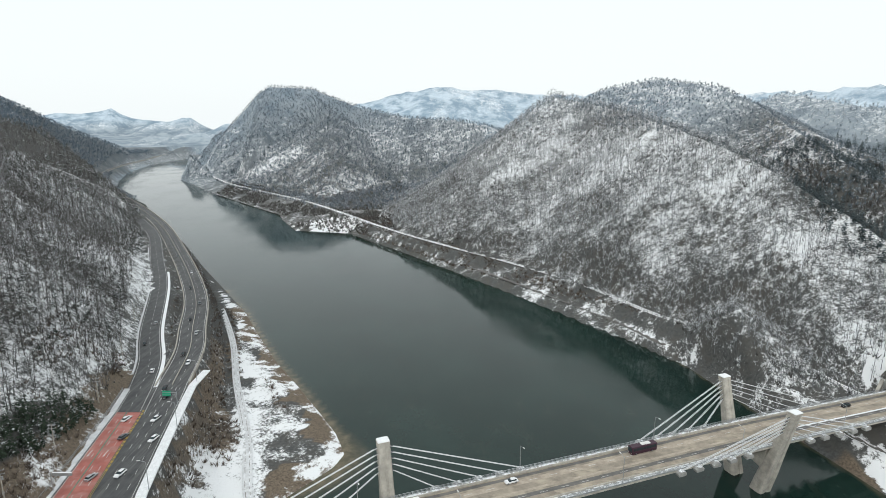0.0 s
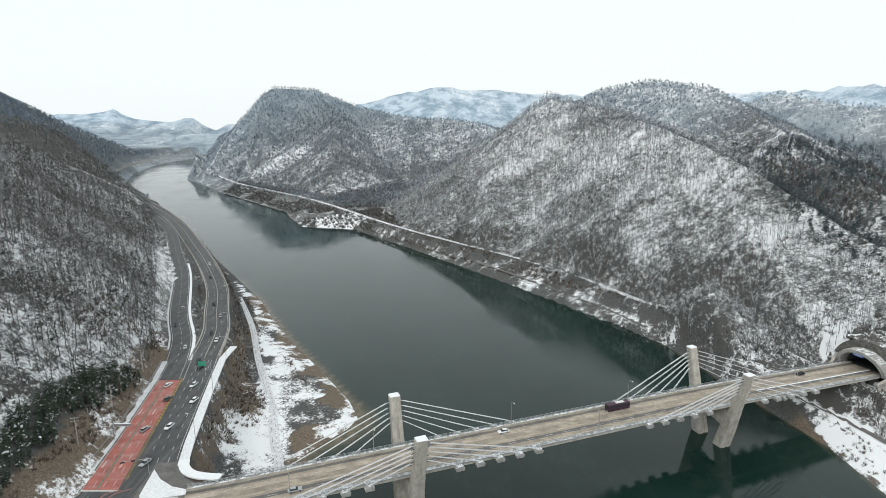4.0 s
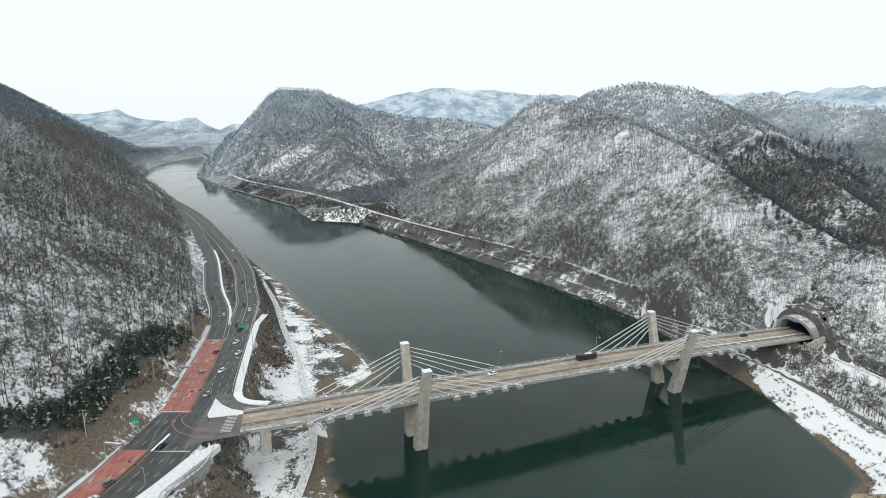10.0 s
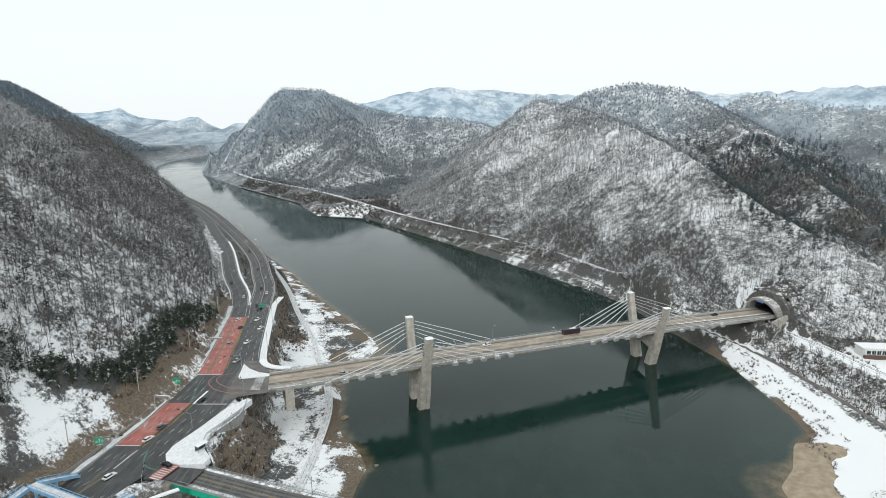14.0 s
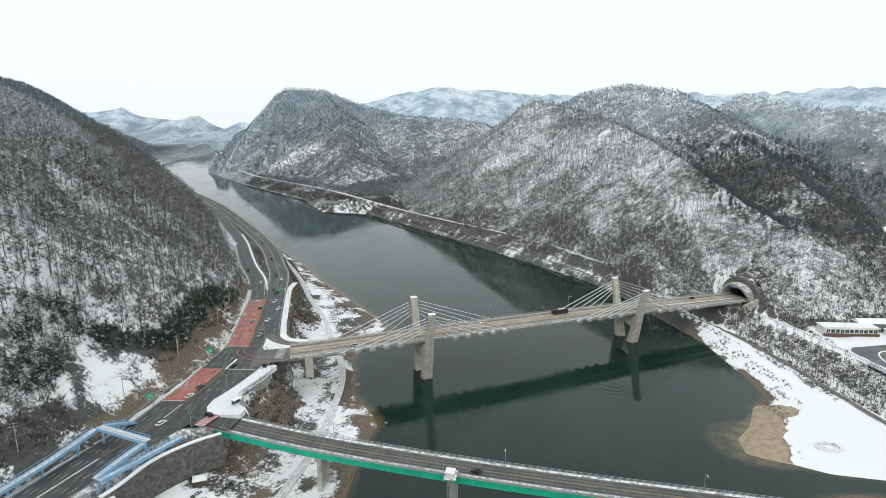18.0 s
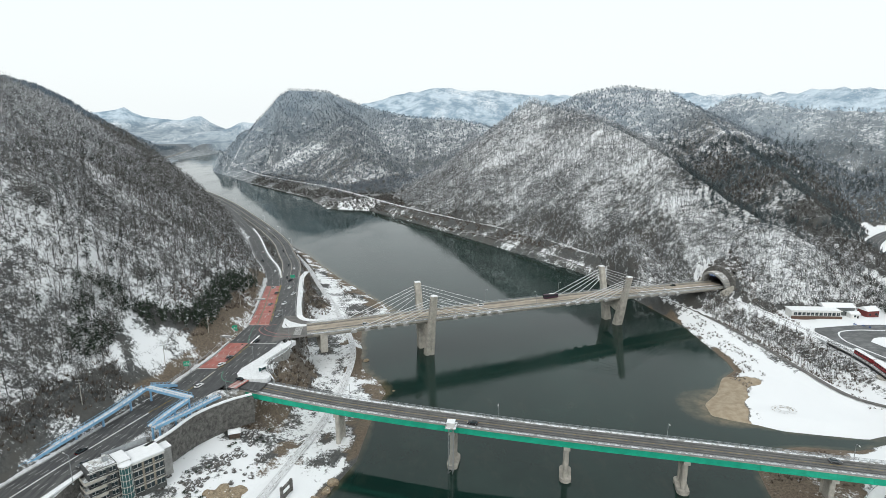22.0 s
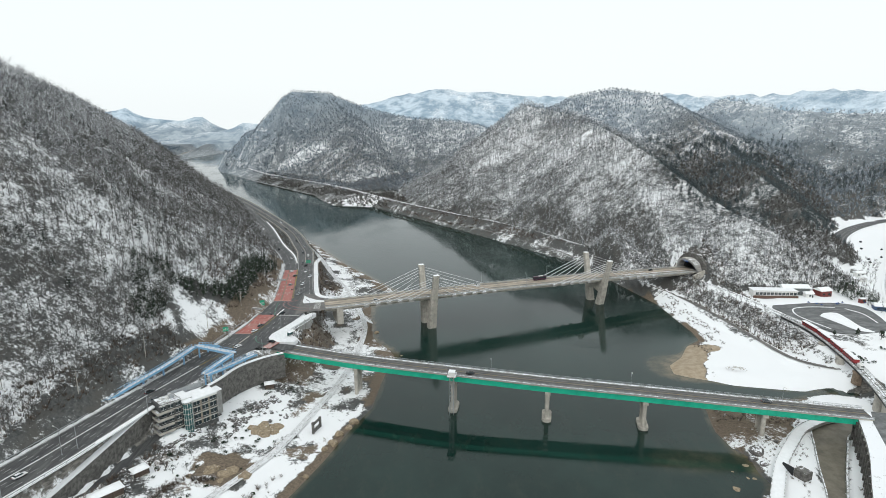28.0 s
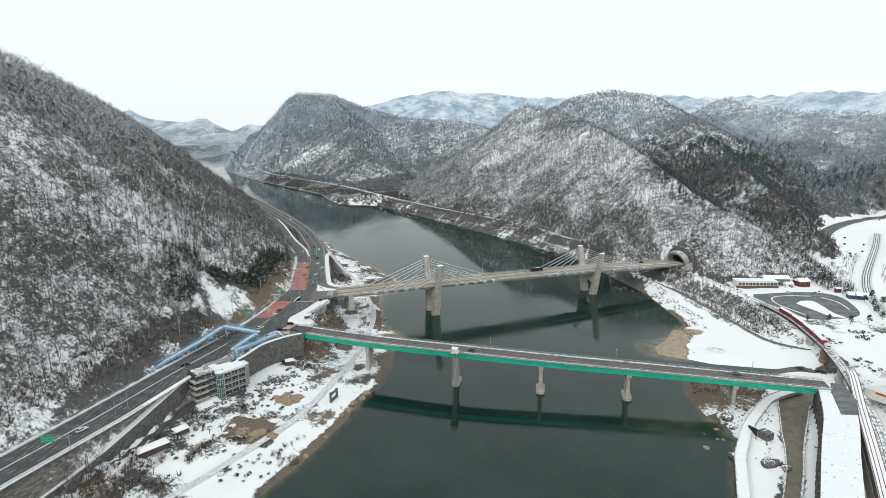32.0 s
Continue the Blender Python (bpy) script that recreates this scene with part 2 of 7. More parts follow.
def loft(rings, cap=True, closed=True):
    """A skin over rings of equally many points."""
    n = len(rings[0])
    V = [p for r in rings for p in r]
    F = []
    for k in range(len(rings) - 1):
        for i in range(n if closed else n - 1):
            j = (i + 1) % n
            F.append((k * n + i, k * n + j, (k + 1) * n + j, (k + 1) * n + i))
    if cap:
        F.append(tuple(reversed(range(n))))
        F.append(tuple(range(len(V) - n, len(V))))
    return V, F


def tube(p, q, r, n=6, r2=None):
    p, q = Vector(p), Vector(q)
    d = (q - p).normalized()
    a = d.orthogonal().normalized()
    b = d.cross(a)
    ring = lambda c, rr: [tuple(c + rr * (math.cos(2 * math.pi * i / n) * a + math.sin(2 * math.pi * i / n) * b)) for i in range(n)]
    return loft([ring(p, r), ring(q, r if r2 is None else r2)])


def prism(poly, z0, z1):
    n = len(poly)
    V = [(x, y, z0) for x, y in poly] + [(x, y, z1) for x, y in poly]
    return V, [tuple(reversed(range(n))), tuple(range(n, 2 * n))] + [(i, (i + 1) % n, (i + 1) % n + n, i + n) for i in range(n)]


def resample(pts, step):
    """A polyline of any dimension cut into even steps, smoothed by a Catmull-Rom curve."""
    P = np.array(pts, float)
    Q = np.vstack([2 * P[0] - P[1], P, 2 * P[-1] - P[-2]])
    out = []
    for k in range(1, len(Q) - 2):
        a, b, c, d = Q[k - 1:k + 3]
        n = max(2, int(np.linalg.norm((c - b)[:2]) / step) + 1)
        for u in np.linspace(0, 1, n, endpoint=False):
            out.append(0.5 * (2 * b + (c - a) * u + (2 * a - 5 * b + 4 * c - d) * u * u + (3 * b - a - 3 * c + d) * u ** 3))
    out.append(P[-1])
    return np.array(out)


def sides(line):
    """Unit vectors to the right of a polyline, in plan."""
    d = np.gradient(line[:, :2], axis=0)
    d /= np.linalg.norm(d, axis=1)[:, None] + 1e-9
    return np.stack([d[:, 1], -d[:, 0]], 1)


def ribbon(line, a, b, dz=0.0, thick=0.0):
    """A strip along a line (x, y, z), from a to b metres to its right; with thick, a slab."""
    s = sides(line)
    L = np.c_[line[:, :2] + s * a, line[:, 2] + dz]
    R = np.c_[line[:, :2] + s * b, line[:, 2] + dz]
    if not thick:
        n = len(line)
        return [tuple(p) for p in L] + [tuple(p) for p in R], [(i, i + n, i + n + 1, i + 1) for i in range(n - 1)]
    down = np.array([0, 0, thick])
    return loft([[tuple(l - down), tuple(r - down), tuple(r), tuple(l)] for l, r in zip(L, R)])


def cut(line, d0, d1):
    """The stretch of a line between two distances along it."""
    s = np.r_[0, np.cumsum(np.linalg.norm(np.diff(line[:, :2], axis=0), axis=1))]
    d0, d1 = max(0, d0), min(s[-1], d1)
    mid = s[(s > d0) & (s < d1)]
    q = np.r_[d0, mid, d1]
    return np.stack([np.interp(q, s, line[:, k]) for k in range(line.shape[1])], 1)


def length(line):
    return float(np.linalg.norm(np.diff(line[:, :2], axis=0), axis=1).sum())


# ================= the plan =================
SHORE_W = [(-520, -1150), (-330, -820), (-215, -570), (-150, -420), (-110, -330), (-68, -224), (-57, -202), (-45, -169), (-36, -139), (-29, -120), (-27, -90), (-24, -65), (-22, -54),
           (-27, -42), (-37, -28), (-42, -14), (-46, 21), (-49, 48), (-34, 68), (-31, 78), (-38, 95), (-64, 138), (-88, 175), (-116, 225), (-135, 262),
           (-189, 347), (-276, 484), (-393, 644), (-530, 834), (-652, 1006), (-728, 1139), (-828, 1364), (-890, 1600), (-905, 1800), (-902, 2000), (-880, 2090), (-780, 2180)]
SHORE_E = [(-290, -1150), (-110, -820), (5, -560), (60, -420), (100, -300), (124, -224), (136, -198), (145, -185), (144, -176), (146, -165), (142, -159), (140.5, -143), (146.5, -119), (159, -110.5),
           (174, -107.5), (198, -111), (215, -106), (225, -104.5), (233, -109), (240, -112), (243, -107), (229, -96.5), (220, -98.5), (210, -101.5), (190, -97.5), (174, -94), (164, -88), (154, -84),
           (146, -79), (148, -67), (160, -55), (171, -37), (184, -26), (186, -12), (185, 14), (184, 51), (172, 99), (156, 169),
           (139, 206), (78, 304), (-13, 441), (-105, 570), (-180, 590), (-218, 668), (-235, 714), (-427, 958), (-590, 1200), (-646, 1336), (-718, 1550), (-735, 1640), (-700, 1800), (-640, 2000)]
ROAD_Z = 23.6
# the main road: y, left edge, right edge
MAIN = [(-420, -222, -203), (-300, -184, -165), (-250, -168, -149), (-203, -152.5, -132.5), (-161, -140, -121), (-120, -127.5, -106), (-93, -119, -94),
        (-60, -113, -87), (-35, -111.5, -82), (-13, -110, -80), (18, -114.5, -88), (43, -119, -93.5), (71, -124, -99.5), (96, -130, -104.5)]
# the road on the hill's side and the one on the river's side: centre lines
HILLWAY = [(-119, 71, 23.6), (-126, 96, 23.6), (-136, 124, 24), (-156, 165, 24.5), (-192, 251, 25.5), (-232, 330, 26.5), (-284, 430, 26.5), (-350, 530, 25)]
RIVERWAY = [(-105.5, 71, 23.6), (-112, 96, 23.6), (-121, 135, 23.6), (-134, 170, 23.6), (-152, 218, 23.6), (-180, 275, 23.6), (-226, 358, 23.6), (-312, 503, 23.6), (-424, 659, 23.6),
            (-556, 824, 23.6), (-678, 988, 22), (-745, 1120, 20), (-818, 1289, 17), (-885, 1480, 14), (-935, 1680, 12), (-985, 1881, 12), (-1010, 2100, 12)]
RAIL = [(-690, 1500, 13), (-625, 1368, 13), (-430, 1035, 13), (-240, 810, 13), (-160, 700, 13), (-56, 536, 13), (22, 431, 13), (66, 378, 13), (121, 300, 13), (157, 223, 13), (192, 178, 13), (204, 143, 13),
        (211, 113, 13), (222, 88, 13), (231, 66, 13), (239, 40, 13), (247, 0, 13), (251, -40, 13), (244, -85, 13), (234, -120, 13), (220, -155, 13), (198, -202, 13), (160, -262, 13)]
FOOTPATH = [(187, 100, 5), (201, 66, 5), (212, 16, 5), (218, -35, 5), (224, -68, 5), (240, -86, 6)]
TRACK = [(-130, -270, 4), (-102, -228, 3), (-85, -200, 3), (-67, -165, 3), (-57, -128, 3), (-49, -90, 3), (-46, -55, 3), (-47, -8, 3), (-58, 35, 3), (-64, 50, 3), (-77, 88, 3.5), (-99, 139, 4),
         (-121, 195, 5), (-150, 255, 6)]
STREAM = [(218, -131, 1.1), (210, -136, 1.1), (195, -146, 1.1), (185, -161.5, 1.1), (175, -178, 1.1), (166, -194, 1.0), (156, -211, 1.0), (142, -232, 0.9), (120, -262, 0.8)]
STREAM_HALF = ([-260, -211, -194, -178, -161, -146, -136], [2.6, 2.8, 3.2, 4.6, 6.0, 7.2, 8.2])
LOWER_E = [(150, 190, 5), (132, 232, 5), (92, 300, 5), (40, 380, 5), (-5, 447, 5), (-80, 550, 5)]
# the white bridge's axis and deck heights, the green bridge's axis
SANDBAR = [(171, -34), (191, -40), (191, -47), (180, -52), (172.5, -60), (168, -72), (163, -81), (163, -90), (150, -88), (140, -79), (143, -64), (158, -52)]
BALD = [(-147, -76), (-140, -70), (-134, -65), (-126, -62), (-121, -48), (-118, -40), (-114, -22), (-107, -20), (-109, -60), (-116, -100), (-124, -107), (-136, -107), (-142, -100)]
VALLEY_WAY = [(440, 215, 12), (476, 266, 12), (520, 311, 12), (563, 345, 12), (606, 372, 12), (660, 397, 12), (800, 440, 14)]
VALLEY_LANE = [(322, -40, 11.4), (349, 14, 11.6), (372, 50, 11.7), (399, 86, 11.8), (440, 137, 12), (485, 193, 12), (540, 265, 12)]
LANE = [(-113, -160, 12.0), (-119.2, -169.5, 11.4), (-122.8, -187, 10.4), (-127.2, -205, 9.6), (-133.6, -225, 8.8), (-147, -262, 8.0)]
WB_DIR = Vector((0.937, 0.35, 0)).normalized()
WHITE_AXIS = [(-84, -22.5, 23.7), (-70, -19.6, 23.9), (-50, -13.2, 24.2), (-30, -5.7, 24.4), (-2, 4.8, 24.3), (64, 30.5, 23.5), (133, 58.0, 22.0), (190, 79.5, 20.2), (228, 93.9, 18.9)]
GREEN_AXIS = [(-92, -86, 21.6), (-86, -88, 21.2), (-38, -105, 20.9), (14, -120, 21.0), (61, -129.5, 19.7), (107, -137.5, 18.4), (160, -147, 16.9), (204, -155, 15.8), (222, -158, 15.5)]
HILLS = [  # crest lines x, y, z; the fall of their flanks
    (0.74, [(-640, -1000, 250), (-480, -700, 270), (-380, -420, 262), (-340, -250, 245), (-318, -80, 216), (-322, 20, 200), (-346, 113, 187), (-360, 200, 171), (-369, 265, 153), (-372, 310, 138), (-370, 367, 119), (-364, 426, 90), (-356, 473, 64), (-345, 520, 36)]),
    (0.50, [(-700, 600, 215), (-840, 900, 215), (-883, 1056, 185), (-896, 1170, 164), (-917, 1336, 135), (-940, 1509, 103), (-950, 1624, 75), (-945, 1743, 38)]),
    (0.74, [(151, 611, 170), (186, 570, 160), (216, 528, 151), (230, 415, 134), (240, 300, 115), (244, 188, 94), (262, 128, 76), (288, 102, 60), (310, 88, 43), (331, 70, 27), (348, 58, 13)]),
    (0.80, [(245, 188, 92), (244, 160, 78), (242, 135, 62), (240, 114, 48), (236, 102, 38)]),
    (0.60, [(151, 611, 170), (108, 647, 141), (67, 655, 103), (-59, 640, 31)]),
    (0.48, [(-560, 1440, 110), (-535, 1435, 143), (-488, 1450, 197), (-455, 1454, 221), (-346, 1455, 217), (-213, 1407, 168), (-84, 1330, 141), (34, 1272, 136), (116, 1219, 123)]),
    (0.50, [(-346, 1455, 217), (-260, 1250, 160), (-215, 1000, 84), (-190, 850, 30)]),
    (0.50, [(120, 1300, 110), (200, 1050, 140), (273, 944, 180), (298, 917, 197), (372, 875, 211), (437, 786, 196), (466, 719, 167), (500, 640, 125), (530, 540, 85), (550, 450, 48)]),
    (0.62, [(466, 719, 167), (445, 520, 112), (432, 380, 78), (418, 250, 48), (394, 140, 24)]),
    (0.45, [(466, 719, 167), (620, 1000, 150), (742, 1139, 202), (766, 1068, 191), (802, 988, 173), (900, 880, 165), (1050, 750, 170), (1250, 600, 190)]),
    (0.45, [(674, 445, 78), (800, 520, 120), (1000, 500, 160)]),
    (0.40, [(-422, 2943, 236), (-200, 2950, 262), (-2, 2973, 308), (180, 2960, 285), (360, 2954, 274), (536, 2929, 270), (900, 2700, 260), (1500, 2300, 260), (2000, 1700, 260)]),
    (0.40, [(-1250, 2350, 60), (-1038, 2361, 85), (-876, 2423, 132), (-700, 2500, 150), (-300, 2300, 120)]),
    (0.34, [(-3000, 4150, 150), (-2665, 4393, 190), (-2555, 4453, 203), (-2461, 4500, 142), (-2250, 4560, 112)]),
    (0.36, [(-2134, 4104, 100), (-1914, 3985, 126), (-1801, 4032, 166), (-1735, 4060, 110), (-1650, 4090, 50)]),
]


def segments(line):
    P = np.array(line, float)
    return P[:-1], P[1:]


def nearest(x, y, line):
    """Distance in plan to a polyline, and its height at the nearest place."""
    A, B = segments(line)
    best, z = np.full(x.shape, 1e9), np.zeros(x.shape)
    for a, b in zip(A, B):
        dx, dy = b[0] - a[0], b[1] - a[1]
        u = np.clip(((x - a[0]) * dx + (y - a[1]) * dy) / (dx * dx + dy * dy), 0, 1)
        d = np.hypot(x - a[0] - u * dx, y - a[1] - u * dy)
        m = d < best
        best = np.where(m, d, best)
        if len(a) > 2:
            z = np.where(m, a[2] + u * (b[2] - a[2]), z)
    return best, z


def inside(x, y, poly):
    c = np.zeros(x.shape, bool)
    for (ax, ay), (bx, by) in zip(poly, poly[1:] + poly[:1]):
        m = (ay > y) != (by > y)
        c ^= m & (x < (bx - ax) * (y - ay) / (by - ay + 1e-12) + ax)
    return c


def lattice(ix, iy, seed):
    h = (ix * 374761393 + iy * 668265263 + seed * 144665) & 0x7FFFFFFF
    h = ((h ^ (h >> 13)) * 1274126177) & 0x7FFFFFFF
    return ((h ^ (h >> 16)) & 0xFFFF) / 65535.0


def value_noise(x, y, size, seed=1):
    u, v = np.asarray(x) / size, np.asarray(y) / size
    i, j = np.floor(u).astype(np.int64), np.floor(v).astype(np.int64)
    a, b = u - i, v - j
    a, b = a * a * (3 - 2 * a), b * b * (3 - 2 * b)
    top = lattice(i, j, seed) * (1 - a) + lattice(i + 1, j, seed) * a
    bot = lattice(i, j + 1, seed) * (1 - a) + lattice(i + 1, j + 1, seed) * a
    return top * (1 - b) + bot * b


def fbm(x, y, size, octaves=4, seed=1):
    out, amp, tot = 0.0, 1.0, 0.0
    for k in range(octaves):
        out = out + amp * value_noise(x, y, size / 2 ** k, seed + k)
        tot += amp
        amp *= 0.5
    return out / tot


def step(v, a, b):
    u = np.clip((v - a) / (b - a), 0, 1)
    return u * u * (3 - 2 * u)


RIVER = SHORE_W + SHORE_E[::-1]
MAIN_MID = [((a + b) / 2, y, ROAD_Z) for y, a, b in MAIN]


def river_distance(x, y):
    """Metres to the shore: positive on land, negative in the water."""
    d = np.minimum(nearest(x, y, SHORE_W)[0], nearest(x, y, SHORE_E)[0])
    return np.where(inside(x, y, RIVER), -d, d)


def bank(h, x, y, line, half, up, down, dz=0.0):
    """Cuts and fills the ground along a way."""
    d, z = nearest(x, y, line)
    g = np.maximum(0, d - half)
    return np.clip(h, z + dz - down * g, z + dz + up * g)


def ground(x, y):
    """The height of the ground."""
    x, y = np.asarray(x, float), np.asarray(y, float)
    sd = river_distance(x, y)
    sd = sd + (fbm(x, y, 14, 3, 5) - 0.5) * 5 * step(np.abs(sd), 0, 8)
    west = x < -20 - np.maximum(0, y) * 0.45
    shore = np.clip(sd * 0.22, -4, 2.2)
    terrace = np.where(west, np.clip((sd - 30) * 0.2, 0, 8), np.where(y < 110, 8.5 * step(x, 226, 248), np.clip((sd - 6) * 0.16, 0, 8)))
    h = shore + np.where(sd > 0, terrace, 0) + (fbm(x, y, 9, 3, 8) - 0.5) * 1.1 * step(sd, 1, 8)
    wob = fbm(x, y, 170, 4, 11) - 0.5
    gul = np.abs(fbm(x, y, 95, 4, 21) - 0.5)
    road_x = np.interp(y, [-1000, -420, -250, -161, -93, -13, 71, 135, 275, 358, 503, 659, 824, 988, 1120, 1289, 1480, 1680, 1881, 2100], [-420, -209, -155, -128, -106, -95, -112, -121, -180, -226, -312, -424, -556, -678, -745, -818, -885, -935, -985, -1010])
    for k, (fall, crest) in enumerate(HILLS):
        d, z = nearest(x, y, crest)
        z = z - (9.0, 6.0, -1.0, 0.0, 5.0, -4.0, 5.0, 2.0, 3.0, 4.0, 5.0, 1.0, 5.0, 0.0, 0.0)[k]
        if k < 2:
            z = np.where(x > road_x - 4, -400, z)
        if k > 10:
            gul = np.abs(fbm(x, y, 520, 5, 23) - 0.5) * 2.2
            z = z + (fbm(x, y, 230, 4, 25) - 0.5) * 70
        hill = z - fall * d * (1 + 0.25 * wob) - gul * np.minimum(150 if k > 10 else 30, d * 0.28) + (fbm(x, y, 24, 3, 31) - 0.5) * 5 * step(d, 0, 30)
        h = np.where(sd > 4, np.maximum(h, np.minimum(hill, h + 4.0 * np.maximum(0, sd - 4))), h)
    far = np.hypot(x, y - 400)
    h = np.where((sd > 60) & (far > 1500), np.maximum(h, 12 + (fbm(x, y, 400, 3, 41)) * 40), h)
    h = bank(h, x, y, LOWER_E, 2.5, 0.9, 0.6)
    h = bank(h, x, y, [p for p in RAIL if p[1] > 130], 4.6, 1.8, 0.75)
    h = bank(h, x, y, [p for p in RAIL if -20 < p[1] < 145], 4.2, 2.3, 0.75)
    h = bank(h, x, y, FOOTPATH, 1.8, 0.6, 0.5)
    h = bank(h, x, y, TRACK, 1.8, 0.8, 0.6)
    h = bank(h, x, y, HILLWAY, 7.5, 1.1, 1.0, -0.2)
    h = bank(h, x, y, RIVERWAY, 8.0, 1.2, 2.4, -0.2)
    h = bank(h, x, y, RIVERWAY[8:], 15.0, 2.6, 0.9, -0.6)
    h = bank(h, x, y, MAIN_MID[:4], 11.0, 1.0, 1.2, -0.2)
    h = bank(h, x, y, MAIN_MID[3:7], 11.0, 1.0, 3.6, -0.2)
    h = bank(h, x, y, MAIN_MID[6:], 14.5, 1.0, 3.2, -0.2)
    h = bank(h, x, y, [(-82, -42, 23), (-84, -60, 23), (-84, -78, 22.6)], 3.0, 3.0, 1.15)
    h = bank(h, x, y, LANE, 2.6, 3.6, 0.8, -0.15)
    h = bank(h, x, y, VALLEY_WAY, 11, 1.0, 0.8)
    h = bank(h, x, y, VALLEY_LANE, 8, 1.2, 0.8)
    h = bank(h, x, y, [(480, 60, 9.5), (570, 240, 10)], 62, 0.6, 0.6)
    h = bank(h, x, y, [(292, 5, 11.3), (305, -20, 11.3)], 36, 0.7, 0.7)
    h = bank(h, x, y, [(-100, -90, 21.7), (-93, -88, 21.7)], 8.0, 4.0, 4.0, -0.2)
    tu, tv = (x - 224) * 0.937 + (y - 92.4) * 0.35, np.abs((y - 92.4) * 0.937 - (x - 224) * 0.35)
    h = np.where((tu > 4.5) & (tu < 42) & (tv < 19), np.maximum(h, 31.0 + 0.12 * tu - 1.9 * np.maximum(0, tv - 12.6)), h)
    cs = nearest(x, y, STREAM)[0]
    h = np.where(cs < 12, np.minimum(h, 0.5 + np.maximum(0, cs - 0.3 - np.interp(y, *STREAM_HALF)) * 1.2), h)
    return np.where(sd < 0, np.minimum(h, shore), h)


def axis_lines(spans):
    """Grid lines whose spacing changes from span to span: (start, end, spacing)."""
    out = [np.arange(a, b, s) for a, b, s in spans]
    return np.concatenate(out + [[spans[-1][1]]])


def grid_object(name, X, Y, Z, mat, attrs):
    nx, ny = len(X), len(Y)
    gx, gy = np.meshgrid(X, Y)
    V = np.stack([gx, gy, Z], -1).reshape(-1, 3)
    i = (np.arange(ny - 1)[:, None] * nx + np.arange(nx - 1)).ravel()
    F = np.stack([i, i + 1, i + nx + 1, i + nx], 1)
    if name == "ground":  # leave the tunnel open
        C = V[F].mean(1)
        u = (C[:, 0] - TUNNEL_AT[0]) * TUNNEL_DIR[0] + (C[:, 1] - TUNNEL_AT[1]) * TUNNEL_DIR[1]
        v = (C[:, 0] - TUNNEL_AT[0]) * -TUNNEL_DIR[1] + (C[:, 1] - TUNNEL_AT[1]) * TUNNEL_DIR[0]
        F = F[~((u > -5) & (u < 6.5) & (np.abs(v) < 11.6) & (C[:, 2] > 16.5) & (C[:, 2] < 31.5))]
    ob = fast_mesh(name, V, F, mat, True)
    for key, val in attrs.items():
        ob.data.attributes.new(key, "FLOAT", "POINT").data.foreach_set("value", np.ascontiguousarray(val.ravel(), np.float32))
    return ob


TUNNEL_AT, TUNNEL_DIR = (224.0, 92.4), (0.937, 0.35)


def fast_mesh(name, V, F, mat, smooth=False):
    """A mesh object from arrays; F has three or four columns."""
    me = bpy.data.meshes.new(name)
    n, k = F.shape
    me.vertices.add(len(V))
    me.vertices.foreach_set("co", np.ascontiguousarray(V, np.float32).ravel())
    me.loops.add(n * k)
    me.loops.foreach_set("vertex_index", np.ascontiguousarray(F, np.int32).ravel())
    me.polygons.add(n)
    me.polygons.foreach_set("loop_start", np.arange(0, n * k, k, dtype=np.int32))
    me.polygons.foreach_set("use_smooth", np.full(n, smooth))
    me.materials.append(mat)
    me.update(calc_edges=True)
    me.validate()
    return new(name, me)


# ---- the ground, one sheet out to the horizon ----
GX = axis_lines([(-3400, -1200, 60), (-1200, -520, 16), (-520, -190, 7), (-190, -20, 2.5), (-20, 130, 8), (130, 340, 3), (340, 560, 7), (560, 1300, 20), (1300, 3200, 70)])
GY = axis_lines([(-1500, -900, 60), (-900, -460, 20), (-460, -260, 8), (-260, 240, 2.7), (240, 700, 7), (700, 1700, 15), (1700, 4700, 50)])
gx, gy = np.meshgrid(GX, GY)
GZ = ground(gx, gy)
g_sd = river_distance(gx, gy)
slope_y, slope_x = np.gradient(GZ, GY, GX)
g_steep = np.hypot(slope_x, slope_y)
# share of the painted haze tone, growing with distance
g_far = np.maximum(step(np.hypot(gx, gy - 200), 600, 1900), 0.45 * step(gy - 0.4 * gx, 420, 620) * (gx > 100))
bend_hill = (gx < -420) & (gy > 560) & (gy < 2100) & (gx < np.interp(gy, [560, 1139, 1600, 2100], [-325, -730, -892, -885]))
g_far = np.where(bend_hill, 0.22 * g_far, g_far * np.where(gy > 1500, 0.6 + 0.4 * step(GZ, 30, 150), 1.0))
flat_snow = 0.95 * (1 - step(g_steep, 0.25, 0.6))
g_snow = np.where(GZ > 14, np.where(gx < -60, 0.515 - 0.0011 * np.maximum(0, GZ - 70) - 0.008 * step(gy, -60, 60), 0.468 + 0.030 * step(GZ, 40, 110) * (gy < 640) + 0.030 * step(gx, 200, 225) * (gy < 340)), np.maximum(0.40, flat_snow * 0.70))
g_snow = g_snow + np.where(gx < -100, 0.10, 0.09) * (fbm(gx, gy, 60, 3, 51) - 0.5) + 0.08 * (fbm(gx, gy, 22, 3, 52) - 0.5) - 0.05 * step(g_steep, 1.2, 2.0) - 0.05 * g_far + 0.0003 * np.maximum(0, GZ - 60)
g_back = np.where(nearest(gx, gy, HILLS[2][1])[0] < 400, 1.0, 0.0) * (gx > np.interp(gy, [40, 58, 88, 102, 128, 188, 300, 415, 528, 611, 700], [360, 348, 310, 288, 262, 244, 240, 230, 216, 151, 60]))
g_back = np.maximum(g_back, step(gy, 690, 760) * (GZ > 14))
